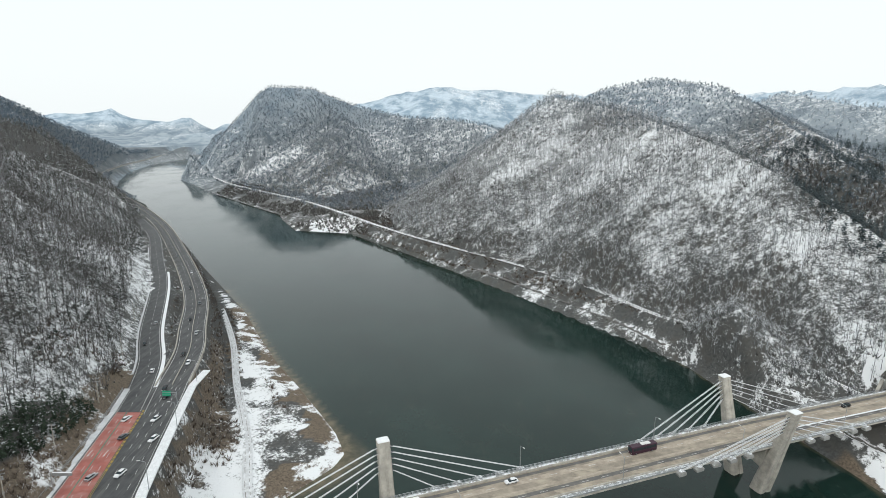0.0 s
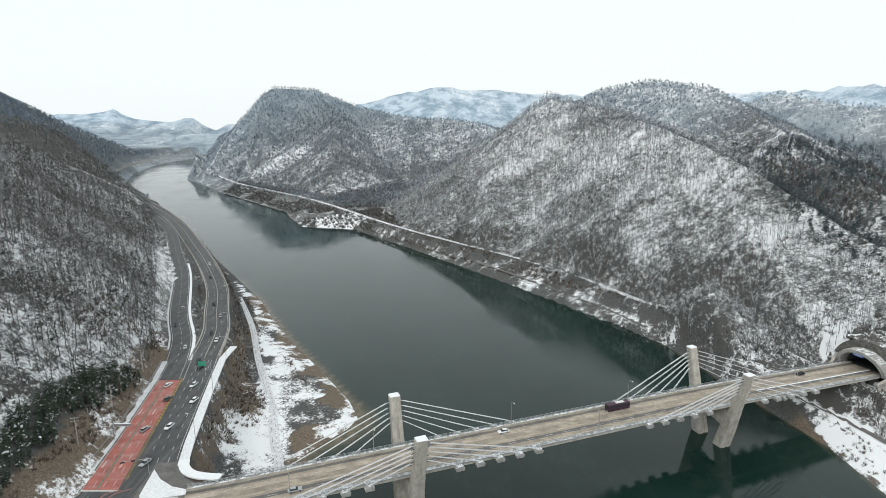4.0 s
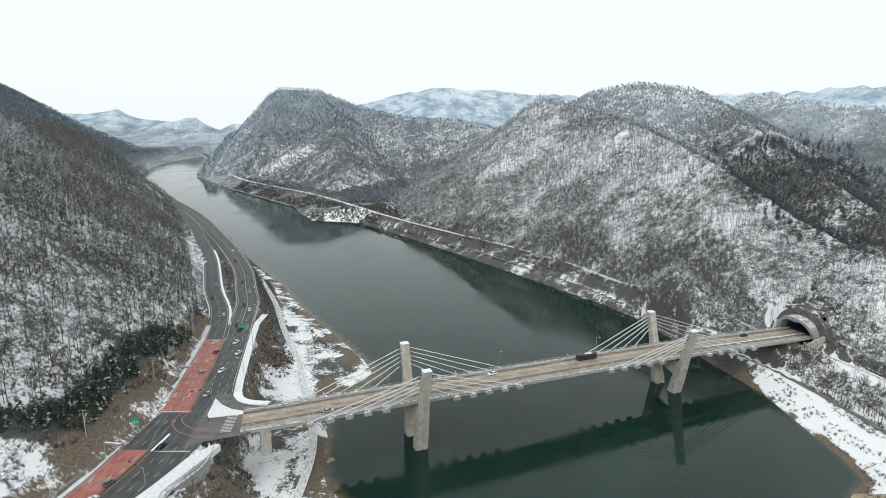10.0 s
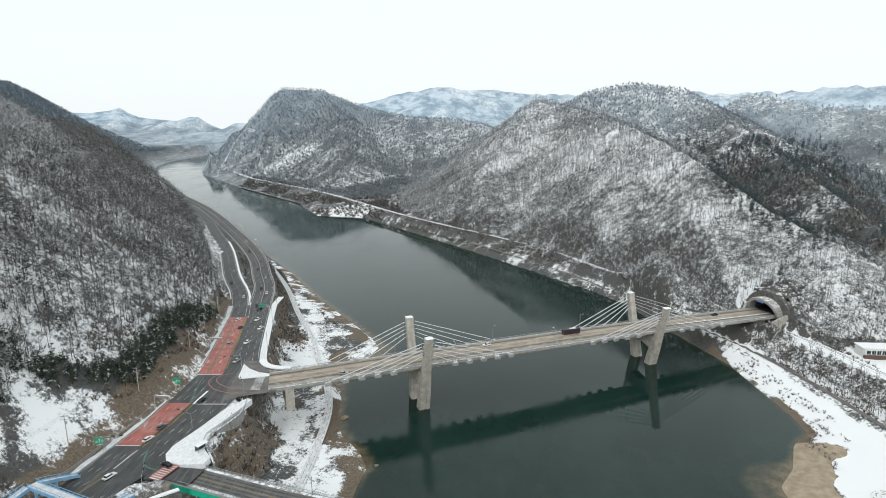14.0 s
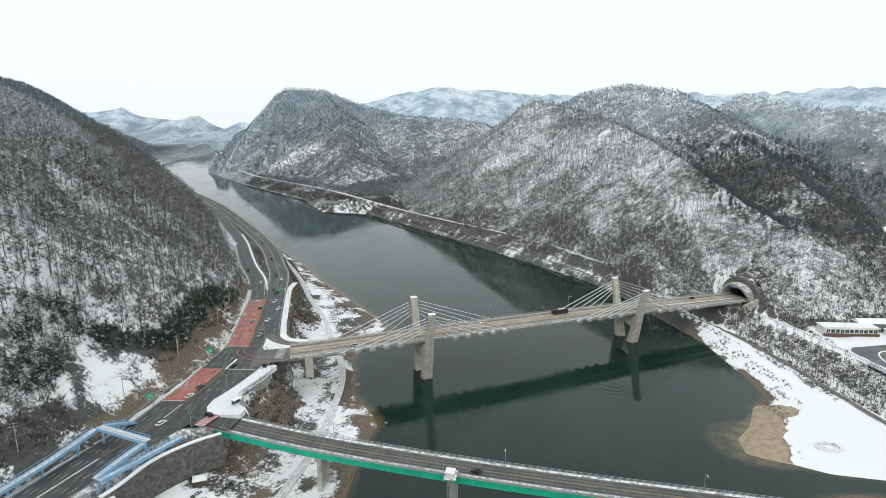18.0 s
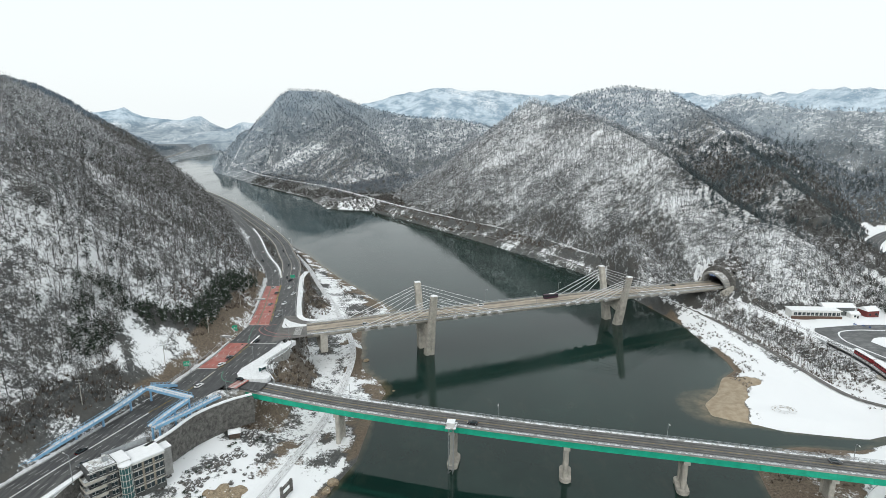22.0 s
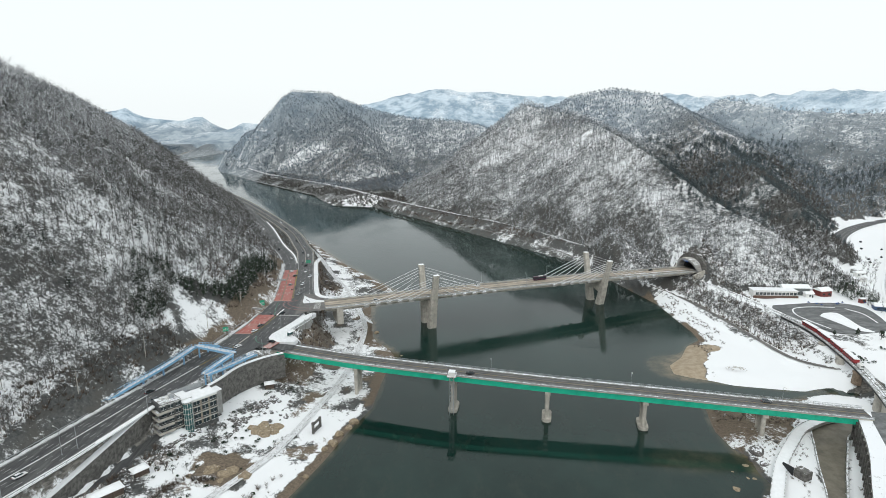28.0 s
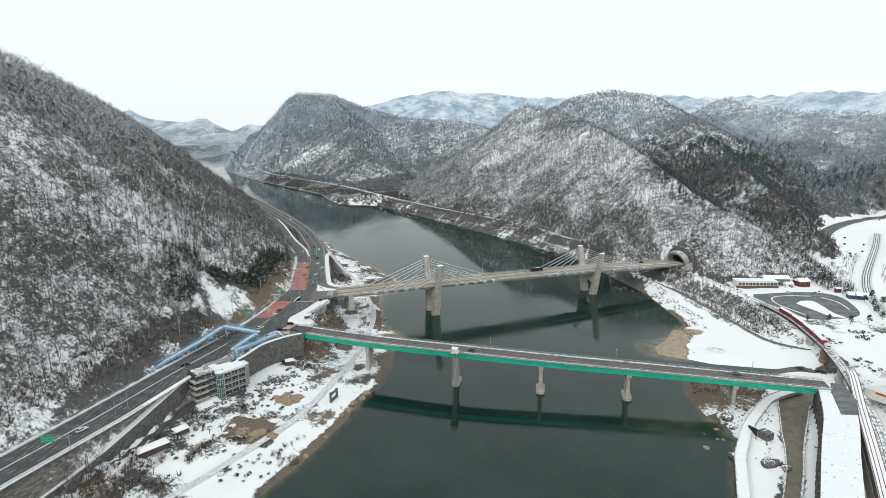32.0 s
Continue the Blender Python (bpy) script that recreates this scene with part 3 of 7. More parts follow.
g_back = np.maximum(g_back, ((gx > 360) & (GZ > 16)) * 1.0)
g_snow = g_snow - np.where((gx > 150) & (GZ > 95), 0.025, np.where((gy < 690) | (gx > 150), 0.04, 0.015)) * g_back + 0.12 * g_back * (fbm(gx, gy, 120, 3, 55) - 0.45)
g_snow = np.where(bend_hill, 0.39 + 0.10 * (fbm(gx, gy, 90, 3, 56) - 0.5), g_snow)
g_snow = np.where((gy > 1700) & (GZ < 60), 0.40 + 0.2 * (fbm(gx, gy, 150, 3, 50) - 0.5), g_snow)
east_flat = (gx > 145) & (gy < 70) & (GZ < 13)
g_snow = np.where(east_flat, g_snow + 0.12, g_snow)
beach = (gx > 140) & (gy > -103) & (gy < -38) & (GZ < 6)
g_reed = (1 - step(np.abs(g_sd - 2), 1, np.where(gy < -100, 3.5, 6.5))) * step(fbm(gx, gy, 18, 3, 61), 0.3, 0.55) * np.where(gy > 95, 0.4, 1.0) * ~beach
g_reed = np.maximum(g_reed, step(fbm(gx, gy, 30, 3, 63), 0.52, 0.62) * (GZ < 16) * (gx < 0) * (gy > -108) * (gy < 60))
garden = (gx > -140) & (gx < 0) & (gy < -104) & (GZ < 16) & (g_sd > 6)
woody = (gy > 95) & (gx > -100) & (gx < 262) & (GZ < 18)
wobx, woby = 5 * (fbm(gx, gy, 12, 3, 59) - 0.5), 5 * (fbm(gx, gy, 12, 3, 60) - 0.5)
verge = inside(gx + wobx, gy + woby, BALD)
foot = (gy < -106) & (gx < -118) & (gx > -160) & (GZ < 40) & (GZ > 18)
g_snow = g_snow - 0.30 * g_reed - 0.25 * (1 - step(g_sd, 0.5, 5)) * ~beach
g_snow = np.where(garden, 0.55 + 0.72 * (fbm(gx, gy, 11, 4, 57) - 0.44) - 0.30 * g_reed, g_snow)
bankside = (gx > -125) & (gx < -15) & (gy > -104) & (gy < 260) & (GZ < 21)
g_low = 1 - step(GZ + 6 * (fbm(gx, gy, 9, 3, 64) - 0.5), 28.5, 32.5)
g_reed = np.where(verge, 0.9 * g_low, g_reed)
g_reed = np.where(garden & (fbm(gx, gy, 15, 3, 65) > 0.58), 0.8, g_reed)
dry = garden & (np.hypot((gx + 86 + wobx) / 13, (gy + 178 + woby) / 10) < 1)
g_reed = np.where(dry, 1.0, g_reed)
g_snow = np.where(dry, 0.34 + 0.5 * (fbm(gx, gy, 5, 3, 69) - 0.45), g_snow)
g_snow = np.where(verge, 0.525 - 0.11 * g_low + 0.36 * (fbm(gx + 0.6 * gy, 0.5 * gy, 5, 3, 62) - 0.5), g_snow)
grass = verge & (gy > -60 + 0.4 * wobx)
g_reed = np.where(grass, 0.85, g_reed)
g_snow = np.where(grass, 0.40 + 0.35 * (fbm(gx, gy, 6, 3, 49) - 0.45), g_snow)
grove_d = nearest(gx, gy, [(-142, -65), (-134, -56), (-128, -46), (-126, -26), (-128, -4), (-133, 18), (-132, 40), (-132, 60)])[0]
g_snow = np.where(grove_d < 5.5 + 0.6 * wobx, 0.39, g_snow)
g_snow = np.where(foot, 0.415 + 0.24 * (fbm(gx, gy, 14, 3, 66) - 0.5), g_snow)
g_snow = np.where((gx > 360) & (GZ < 13.5), 0.8, g_snow)
thicket = (gx > 205) & (gx < 250) & (gy > -60) & (gy < 85) & (GZ > 3.2) & (GZ < 12.6)
hill_foot = (gx > 236) & (gx < 352) & (gy > 45) & (gy < 140) & (GZ > 11.7) & (GZ < 16)
g_snow = np.where(hill_foot, 0.44, g_snow)
g_snow = np.where(thicket, 0.50, g_snow)
g_snow = np.where(bankside, 0.475 + 0.36 * (fbm(gx, gy, 16, 3, 58) - 0.5) + 0.03 * (GZ < 4.5) - 0.2 * g_reed, g_snow)
g_snow = np.where(woody & (GZ < 14.5) & (nearest(gx, gy, RAIL)[0] < 60), 0.425 + 0.26 * (fbm(gx, gy, 16, 3, 53) - 0.45) + 0.07 * (np.abs(GZ - 5.5) < 0.8), g_snow)
g_snow = np.where((gy > 560) & (GZ < 14) & (gx < 140), 0.46, g_snow)
near_track = (nearest(gx, gy, TRACK)[0] < 5.5 + 1.2 * wobx) & (gy > -100) & (gy < 130)
g_snow = np.where(near_track, 0.55, g_snow)
g_snow = np.where((np.hypot(gx + 150, (gy - 598) * 1.4) < 52) & (GZ < 13), 0.50 + 0.55 * (fbm(gx, gy, 14, 3, 54) - 0.42), g_snow)
cutting = (gx > np.interp(gy, [r[0] for r in MAIN], [r[1] for r in MAIN]) - 13 + 0.8 * wobx) & (gx < -100) & (gy > -62) & (gy < 110) & (GZ > 22.5)
g_reed = np.where(cutting, 0.68, g_reed)
g_snow = np.where(cutting, 0.415 + 0.34 * (fbm(gx, gy, 8, 3, 73) - 0.45), g_snow)
wayside = (nearest(gx, gy, RIVERWAY)[0] < 24) & (gy > 75) & (gy < 620)
g_snow = np.where(wayside, np.minimum(g_snow, 0.43), g_snow)
fen = (gx < 0) & (gy > -60) & (gy < 280) & (GZ < 4.2) & (g_sd < 6 + 20 * (fbm(gx, gy, 15, 3, 70) - 0.3))
g_reed = np.where(fen, 0.95, g_reed)
g_reed = np.where(bankside & (GZ > 3.8) & (gy > -104), np.maximum(g_reed, 0.36 + 0.5 * fbm(gx, gy, 12, 3, 47)), g_reed)
g_snow = np.where(bankside & ((GZ > 6.5) | ((nearest(gx, gy, TRACK)[0] > 7.5 + wobx) & (GZ > 3.6) & (gy > -62) & (gy < 40))), np.minimum(g_snow, 0.435), g_snow)
g_snow = np.where(fen, 0.45 + 0.6 * (fbm(gx, gy, 9, 3, 72) - 0.45), g_snow)
bar_d = nearest(gx + 1.3 * wobx, gy + 1.3 * woby, SANDBAR + SANDBAR[:1])[0]
bar = inside(gx + 1.3 * wobx, gy + 1.3 * woby, SANDBAR)
yard = (gx > 245) & (gx < 350) & (gy < -43) & (gy > -150) & (GZ < 15)
g_snow = np.where(yard, 0.60 + 0.5 * (fbm(gx, gy, 16, 3, 68) - 0.5), g_snow)
spit = (gx > 137) & (gx < 190 + 0.2 * wobx) & (gx < 172 + 1.0 * (gy + 150)) & (gy > -160) & (gy < -111) & (GZ < 6)
g_reed = np.where(spit, 0.9, g_reed)
g_snow = np.where(spit, 0.42 + 0.5 * (fbm(gx, gy, 12, 3, 67) - 0.45), g_snow)
g_snow = np.where(np.hypot(gx - 227, gy - 114) < 8, 0.85, g_snow)
g_snow = np.where(bar, 0.52 - 0.3 * np.minimum(bar_d, 2), np.where(beach, 0.57 + 0.42 * fbm(gx, gy, 8, 4, 54) - 0.14 * (gx < 172), g_snow))
g_sand = np.where(bar, 0.5 + 0.25 * np.minimum(bar_d, 2), 0.5 - 0.25 * np.minimum(bar_d, 2)) + (g_sd < 1.0) * 0.15
g_rock = step(g_steep, 1.25, 1.7) * (gy < 0) * (GZ < 24)
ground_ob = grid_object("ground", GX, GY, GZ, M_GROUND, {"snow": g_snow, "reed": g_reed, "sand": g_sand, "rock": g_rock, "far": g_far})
tagged(ground_ob, "snow-dusted wooded hills and river banks with brown leaf litter", "ground", kind="structure")

WX = axis_lines([(-1500, -400, 40), (-400, -150, 10), (-150, 260, 4), (260, 400, 20)])
WY = axis_lines([(-1300, -260, 30), (-260, 260, 4), (260, 800, 12), (800, 2700, 40)])
wx, wy = np.meshgrid(WX, WY)
w_sd = -river_distance(wx, wy)
shoal = 0.6 * (1 - step(w_sd, 0.3, 5)) + 0.6 * (1 - step(np.hypot(wx - 154, wy + 70), 16, 28)) + 0.45 * (1 - step(np.hypot((wx - 120) / 2.2, wy + 168), 4, 22)) + 0.5 * (1 - step(np.hypot(wx + 38, wy - 70), 8, 34)) + 0.32 * (1 - step(w_sd, 2, 16)) * (wx < 0) * (wy > -60) * (wy < 330)
water_ob = grid_object("water", WX, WY, np.zeros_like(wx), M_WATER, {"shoal": np.clip(shoal, 0, 1)})
tagged(water_ob, "dark green slow river water with faint ripples", "river", kind="structure")


# ================= roads =================
def main_edges(y):
    ys = [r[0] for r in MAIN]
    return np.interp(y, ys, [r[1] for r in MAIN]), np.interp(y, ys, [r[2] for r in MAIN])


def between(y0, y1, fa, fb, dz, stepy=4.0, oa=0.0, ob=0.0, thick=0.0):
    """A strip of the main road, between two shares of its width, moved by oa and ob metres."""
    ys = np.linspace(y0, y1, max(2, int(abs(y1 - y0) / stepy) + 1))
    l, r = main_edges(ys)
    A = np.stack([l + (r - l) * fa + oa, ys, 0 * ys + ROAD_Z + dz], 1)
    B = np.stack([l + (r - l) * fb + ob, ys, 0 * ys + ROAD_Z + dz], 1)
    if thick:
        down = np.array([0, 0, thick])
        return loft([[tuple(a - down), tuple(b - down), tuple(b), tuple(a)] for a, b in zip(A, B)])
    n = len(ys)
    return [tuple(p) for p in A] + [tuple(p) for p in B], [(i, i + n, i + n + 1, i + 1) for i in range(n - 1)]


def dashes(y0, y1, f, dash=3.0, gap=5.0, w=0.16, dz=0.045):
    out, y = [], y0
    while y < y1:
        out.append(between(y, min(y1, y + dash), f, f, dz, 1.5, -w / 2, w / 2))
        y += dash + gap
    return join(*out)


def line_dashes(line, off, dash=3.0, gap=5.0, w=0.16, dz=0.03):
    out, d, full = [], 0.0, length(line)
    while d < full - dash:
        out.append(ribbon(cut(line, d, d + dash), off - w / 2, off + w / 2, dz))
        d += dash + gap
    return join(*out)


M_YELLOW = plain("yellow_line_paint", (0.42, 0.30, 0.07), 0.7, 0, 0.3, 0.8)
road = thing("road", "dark wet asphalt highway with painted lane lines", "road", kind="structure")
part("main_carriageway", between(-420, 96, 0, 1, 0), M_ROAD, road)
hill_line, river_line = resample(HILLWAY, 8), resample(RIVERWAY, 8)
part("hill_carriageway", ribbon(hill_line, -5.5, 5.5, 0.004), M_ROAD, road)
part("river_carriageway", ribbon(river_line, -7, 7, 0.008), M_ROAD, road)
JUNCTION = [(-88, -40), (-80.5, -35), (-66, -30), (-66, -9.2), (-74, -7.5), (-79.5, -4), (-84, 4), (-92, 4)]
part("junction", ([(x, y, ROAD_Z + 0.012 + 0.2 * (x > -70)) for x, y in JUNCTION], [tuple(range(8))]), M_DECK2, road)
GREEN_END = [(-94, -96), (-85, -95.2), (-78, -97), (-76, -87), (-84, -83), (-94, -80)]
part("junction", ([(x, y, ROAD_Z + 0.02 - (1.8 * step(np.array(x), -92, -78))) for x, y in GREEN_END], [tuple(range(6))]), M_ROAD, road)
part("red_lanes", between(-12, 71, 0.015, 0.43, 0.022), M_RED, road, "worn red anti-skid road surface")
part("red_lanes", between(-74.5, -41, 0.02, 0.40, 0.022), M_RED, road, "worn red anti-skid road surface")
part("lane_line", join(*[dashes(y0, y1, f) for f in (0.13, 0.24, 0.35) for y0, y1 in ((-300, -80), (-72, -42), (-38, -14), (-10, 70))]), M_WHITE, road)
part("lane_line", join(*[dashes(y0, y1, f) for f in (0.60, 0.73, 0.87) for y0, y1 in ((-300, -105), (-82, -36), (4, 94))]), M_WHITE, road)
part("edge_line", join(between(-400, 90, 0.018, 0.018, 0.045, 4, 0, 0.18), between(-300, -104, 0.982, 0.982, 0.045, 4, -0.18, 0), between(6, 94, 0.975, 0.975, 0.045, 4, -0.18, 0)), M_WHITE, road)
part("centre_line", join(*[between(a, b, 0.455, 0.455, 0.045, 4, o, o + 0.16) for a, b in ((-400, -92), (-76, -42), (-6, 72)) for o in (-0.35, 0.2)]), M_YELLOW, road)
part("hatching", join(*[between(y, y + 1.1, 0.44, 0.475, 0.05, 1.1) for y in np.arange(30, 74, 2.6)]), M_YELLOW, road)
part("stop_line", join(between(-12.6, -11.9, 0.02, 0.43, 0.05), between(-75.2, -74.6, 0.02, 0.4, 0.05), between(-42.5, -41.8, 0.5, 0.97, 0.05)), M_WHITE, road)
part("lane_line", join(line_dashes(cut(hill_line, 6, 380), 0.0), line_dashes(river_line, 2.4, 3, 7), line_dashes(river_line, -2.2, 3, 7)), M_WHITE, road)
part("edge_line", join(ribbon(hill_line, -4.9, -4.72, 0.03), ribbon(hill_line, 4.72, 4.9, 0.03), ribbon(river_line, -6.3, -6.1, 0.034), ribbon(river_line, 6.1, 6.3, 0.034)), M_WHITE, road)
arrows = []
for y in (-60, 2, 40):
    for f in (0.07, 0.295):
        l, r = main_edges(np.array(float(y)))
        cx = float(l + (r - l) * f)
        arrows.append(([(cx - 0.18, y, ROAD_Z + 0.05), (cx + 0.18, y, ROAD_Z + 0.05), (cx + 0.18 - 0.3, y + 3, ROAD_Z + 0.05), (cx - 0.18 - 0.3, y + 3, ROAD_Z + 0.05), (cx - 0.5, y, ROAD_Z + 0.05), (cx + 0.5, y, ROAD_Z + 0.05), (cx + 0.1, y - 1.4, ROAD_Z + 0.05)], [(0, 1, 2, 3), (4, 6, 5)]))
part("lane_arrow", join(*arrows), M_WHITE, road)
for cx, cy, turn, n in ((-77, -21, 96, 13), (-88.5, -90.5, 70, 9)):
    if cx < -80:
        part("crossing_pad", shift(box(-5.6, 5.4, -2.6, 2.6, 0, 0.003), cx, cy, ROAD_Z - 0.155, turn), M_RED, road, "red painted crossing")
    bars = [shift(box(-0.25, 0.25, -2.1, 2.1, 0, 0.004), (k - n / 2) * 1.15, 0, 0) for k in range(n)]
    part("zebra_crossing", shift(join(*bars), cx, cy, ROAD_Z + (0.12 if cx > -80 else -0.15), turn), M_WHITE, road)

# raised kerbs, snow-covered pavements and islands
pavement = thing("pavement", "raised roadside pavement buried under ploughed snow", "pavement", kind="structure")
part("kerb_strip", between(2, 112, 1, 1, 0.22, 4, 0.15, 3.7, 0.5), M_SNOW_ROUGH, pavement)
part("kerb_strip", between(-110, 92, 0, 0, 0.3, 4, -2.6, -0.1, 0.5), M_SNOW_THIN, pavement)
part("kerb_strip", between(-420, -112, 0, 0, 0.25, 4, -2.2, -0.1, 0.5), M_SNOW_THIN, pavement)
part("kerb_strip", between(-420, -160, 1, 1, 0.25, 4, 0.1, 2.2, 0.5), M_SNOW, pavement)
part("median", between(-90, -78, 0.43, 0.455, 0.15, 4, 0, 0, 0.3), M_CONC, pavement)
part("median", between(-42, -30, 0.44, 0.47, 0.2, 4, 0, 0, 0.3), M_SNOW, pavement)
part("median", between(-300, -120, 0.45, 0.475, 0.18, 4, 0, 0, 0.3), M_SNOW_THIN, pavement)
part("kerb_strip", ribbon(cut(hill_line, 22, 230), 5.6, 7.2, 0.2, 0.4), M_SNOW, pavement, "ploughed snow along the carriageway")
part("kerb_strip", ribbon(cut(hill_line, 40, 330), -6.6, -5.7, 0.2, 0.4), M_SNOW_THIN, pavement)
M_GUIDE = plain("green_guide_paint", (0.10, 0.24, 0.17), 0.7, 0, 0.3, 0.8)
part("guide_line", between(-12, 71, 0.19, 0.19, 0.047, 4, -0.22, 0.22), M_GUIDE, road, "faded green guide line")
part("guide_line", ribbon(resample([(-101, -78, ROAD_Z), (-99.5, -84, ROAD_Z), (-96.5, -88.5, ROAD_Z), (-91, -91, ROAD_Z)], 1.5), -0.22, 0.22, 0.05), M_GUIDE, road)
M_PINK = plain("pink_guide_paint", (0.36, 0.17, 0.16), 0.7, 0, 0.3, 0.8)
for pts in ([(-96.4, -11.9, ROAD_Z), (-99.9, -13.8, ROAD_Z), (-101.2, -17.9, ROAD_Z), (-100.1, -22.2, ROAD_Z), (-96.4, -27.0, ROAD_Z), (-91.9, -29.9, ROAD_Z), (-85.5, -31.9, ROAD_Z), (-78.8, -31.5, ROAD_Z)], [(-93.1, -11.1, ROAD_Z), (-97.2, -13.8, ROAD_Z), (-98.3, -17.1, ROAD_Z), (-96.5, -20.8, ROAD_Z), (-92.7, -24.2, ROAD_Z), (-87.8, -27.0, ROAD_Z), (-81.3, -27.9, ROAD_Z)]):
    part("guide_line", ribbon(resample(pts, 1.5), -0.25, 0.25, 0.06), M_PINK, road, "faded pink guide line")
part("guide_line", ribbon(resample([(-105.3, -14.9, ROAD_Z), (-104.7, -20.8, ROAD_Z), (-103.4, -28.3, ROAD_Z), (-102.1, -35.3, ROAD_Z), (-100.7, -41.3, ROAD_Z)], 2.0), -0.2, 0.2, 0.06), M_GUIDE, road)
CURVE = resample([(-84.4, 5, 0), (-82.6, 0.5, 0), (-79, -3.4, 0), (-74, -5.6, 0), (-66, -6.6, 0)], 2)
part("kerb_strip", ribbon(np.c_[CURVE[:, :2], np.full(len(CURVE), ROAD_Z + 0.2)], -3.6, 0, 0.05, 0.5), M_SNOW, pavement)
part("traffic_island", prism([(-90.7, -0.5), (-88.6, -15), (-87, -17.6), (-83, -16.6), (-69, -13.2), (-80, -10.2), (-86, -6)], ROAD_Z - 0.2, ROAD_Z + 0.28), M_SNOW_ROUGH, pavement, "snow-covered traffic island")
PLAZA = [(-83.6, -47), (-88, -62), (-92.8, -75), (-93, -81), (-90.5, -86), (-85, -87.6), (-76.5, -87.4), (-75.5, -83), (-82.6, -74), (-83.8, -66), (-78, -50), (-74.5, -38), (-77, -37)]
part("corner_plaza", prism(PLAZA, ROAD_Z - 2.2, ROAD_Z + 0.2), M_SNOW_ROUGH, pavement, "snow-covered street corner between the two bridges")
part("kerb_strip", ribbon(resample([(-80, -99.5, ROAD_Z - 1.2), (-88.5, -107.5, ROAD_Z - 0.5), (-97.5, -120.5, ROAD_Z), (-102, -135.5, ROAD_Z), (-106.5, -145.5, ROAD_Z)], 3), -0.9, 0.6, 0.1, 0.5), M_SNOW, pavement)


def wall_along(name, pts, thick, mat, parent, label=""):
    """An upright wall: plan line with bottom and top heights (x, y, z0, z1)."""
    L = resample(pts, 4)
    s = sides(L)
    rings = [[(p[0], p[1], p[2]), (p[0] + t[0] * thick, p[1] + t[1] * thick, p[2]), (p[0] + t[0] * thick, p[1] + t[1] * thick, p[3]), (p[0], p[1], p[3])] for p, t in zip(L, s)]
    return part(name, loft(rings), mat, parent, label)


retaining = thing("retaining_wall", "old rough stone retaining wall below the highway", "wall", kind="structure")
wall_along("stone_face", [(-79, -100, 8, 21.2), (-88, -108, 8.5, 22.8), (-97, -121, 9, 23.4), (-101.5, -136, 10, 23.5), (-106, -146, 10, 23.5)], 0.8, M_STONE, retaining)
wall_along("stone_face", [(-114.5, -156, 8, 23.4), (-119, -160.5, 8, 23.3), (-122, -168.5, 8, 22.7), (-125.5, -187, 8, 20.7), (-130.0, -205, 7, 17.8), (-136.5, -225, 7, 14.2), (-150, -262, 6, 10)], 0.9, M_STONE, retaining)
wall_along("stone_face", [(-79.2, -36, 15, 23.5), (-75.5, -49, 15, 23.4), (-81, -66, 15, 23.4), (-80, -74, 15, 23.3), (-73.5, -84, 14, 22.0)], 0.7, M_CONC_SNOW, retaining)
part("wall_top", ribbon(resample([(-119, -160.5, 23.35), (-122, -168.5, 22.75), (-125.5, -187, 20.75), (-130.0, -205, 17.85), (-136.5, -225, 14.25), (-150, -262, 10.05)], 4), -0.15, 2.6, 0.05, 0.4), M_SNOW, retaining)
service = thing("service_road", "wet narrow lane down to the riverside building", "lane", kind="structure")
part("lane_surface", ribbon(resample(LANE, 4), -2.4, 2.4, 0.1), M_ROAD, service)
M_RUT = plain("slushy_rut", (0.34, 0.33, 0.315), 0.8, 0, 0.5, 1.2, 0.5)
track_line = resample(TRACK, 5)
dirt = thing("riverside_track", "snowy riverside track with two wheel ruts", "track", kind="structure")
part("track_surface", ribbon(track_line, -1.9, 1.9, 0.12), M_SNOW_THIN, dirt)
for o in (-0.95, 0.75):
    part("wheel_rut", ribbon(track_line, o, o + 0.3, 0.14), M_RUT, dirt)
dirt2 = thing("footpath", "asphalt footpath swept clear of snow", "path", kind="structure")
part("path_surface", ribbon(resample(FOOTPATH, 4), -1.6, 1.6, 0.15), M_DECK2, dirt2)
part("path_surface", ribbon(resample(LOWER_E, 6), -2.0, 2.0, 0.15), M_DECK2, dirt2)

# ---- the river road runs on a low viaduct beside the water ----
river_wall = thing("river_viaduct", "concrete road viaduct on short piers along the shore", "viaduct", kind="structure")
rv = river_line[river_line[:, 1] > 92]
part("edge_beam", ribbon(rv, 7.0, 7.5, 1.0, 1.9), M_CONC, river_wall)
part("edge_beam", ribbon(rv, -7.5, -7.0, 0.9, 1.8), M_CONC, river_wall)
part("centre_barrier", ribbon(rv, -0.15, 0.15, 0.6, 0.6), M_CONC, river_wall)
d, rs = 14.0, sides(rv)
while d < min(900, length(rv)):
    p = cut(rv, d, d + 1.0)
    part("pier", ribbon(p, 5.4, 6.9, -0.3, 21.0), M_CONC, river_wall)
    d += 17.0

# ================= the white cable bridge =================
wl_line = resample(WHITE_AXIS, 3)
w_len = np.r_[0, np.cumsum(np.linalg.norm(np.diff(wl_line[:, :2], axis=0), axis=1))]
w_side = sides(wl_line)
S0 = float(w_len[np.argmin(np.hypot(wl_line[:, 0] + 1.8, wl_line[:, 1] - 4.9))])
S1 = float(w_len[np.argmin(np.hypot(wl_line[:, 0] - 135, wl_line[:, 1] - 60.3))])


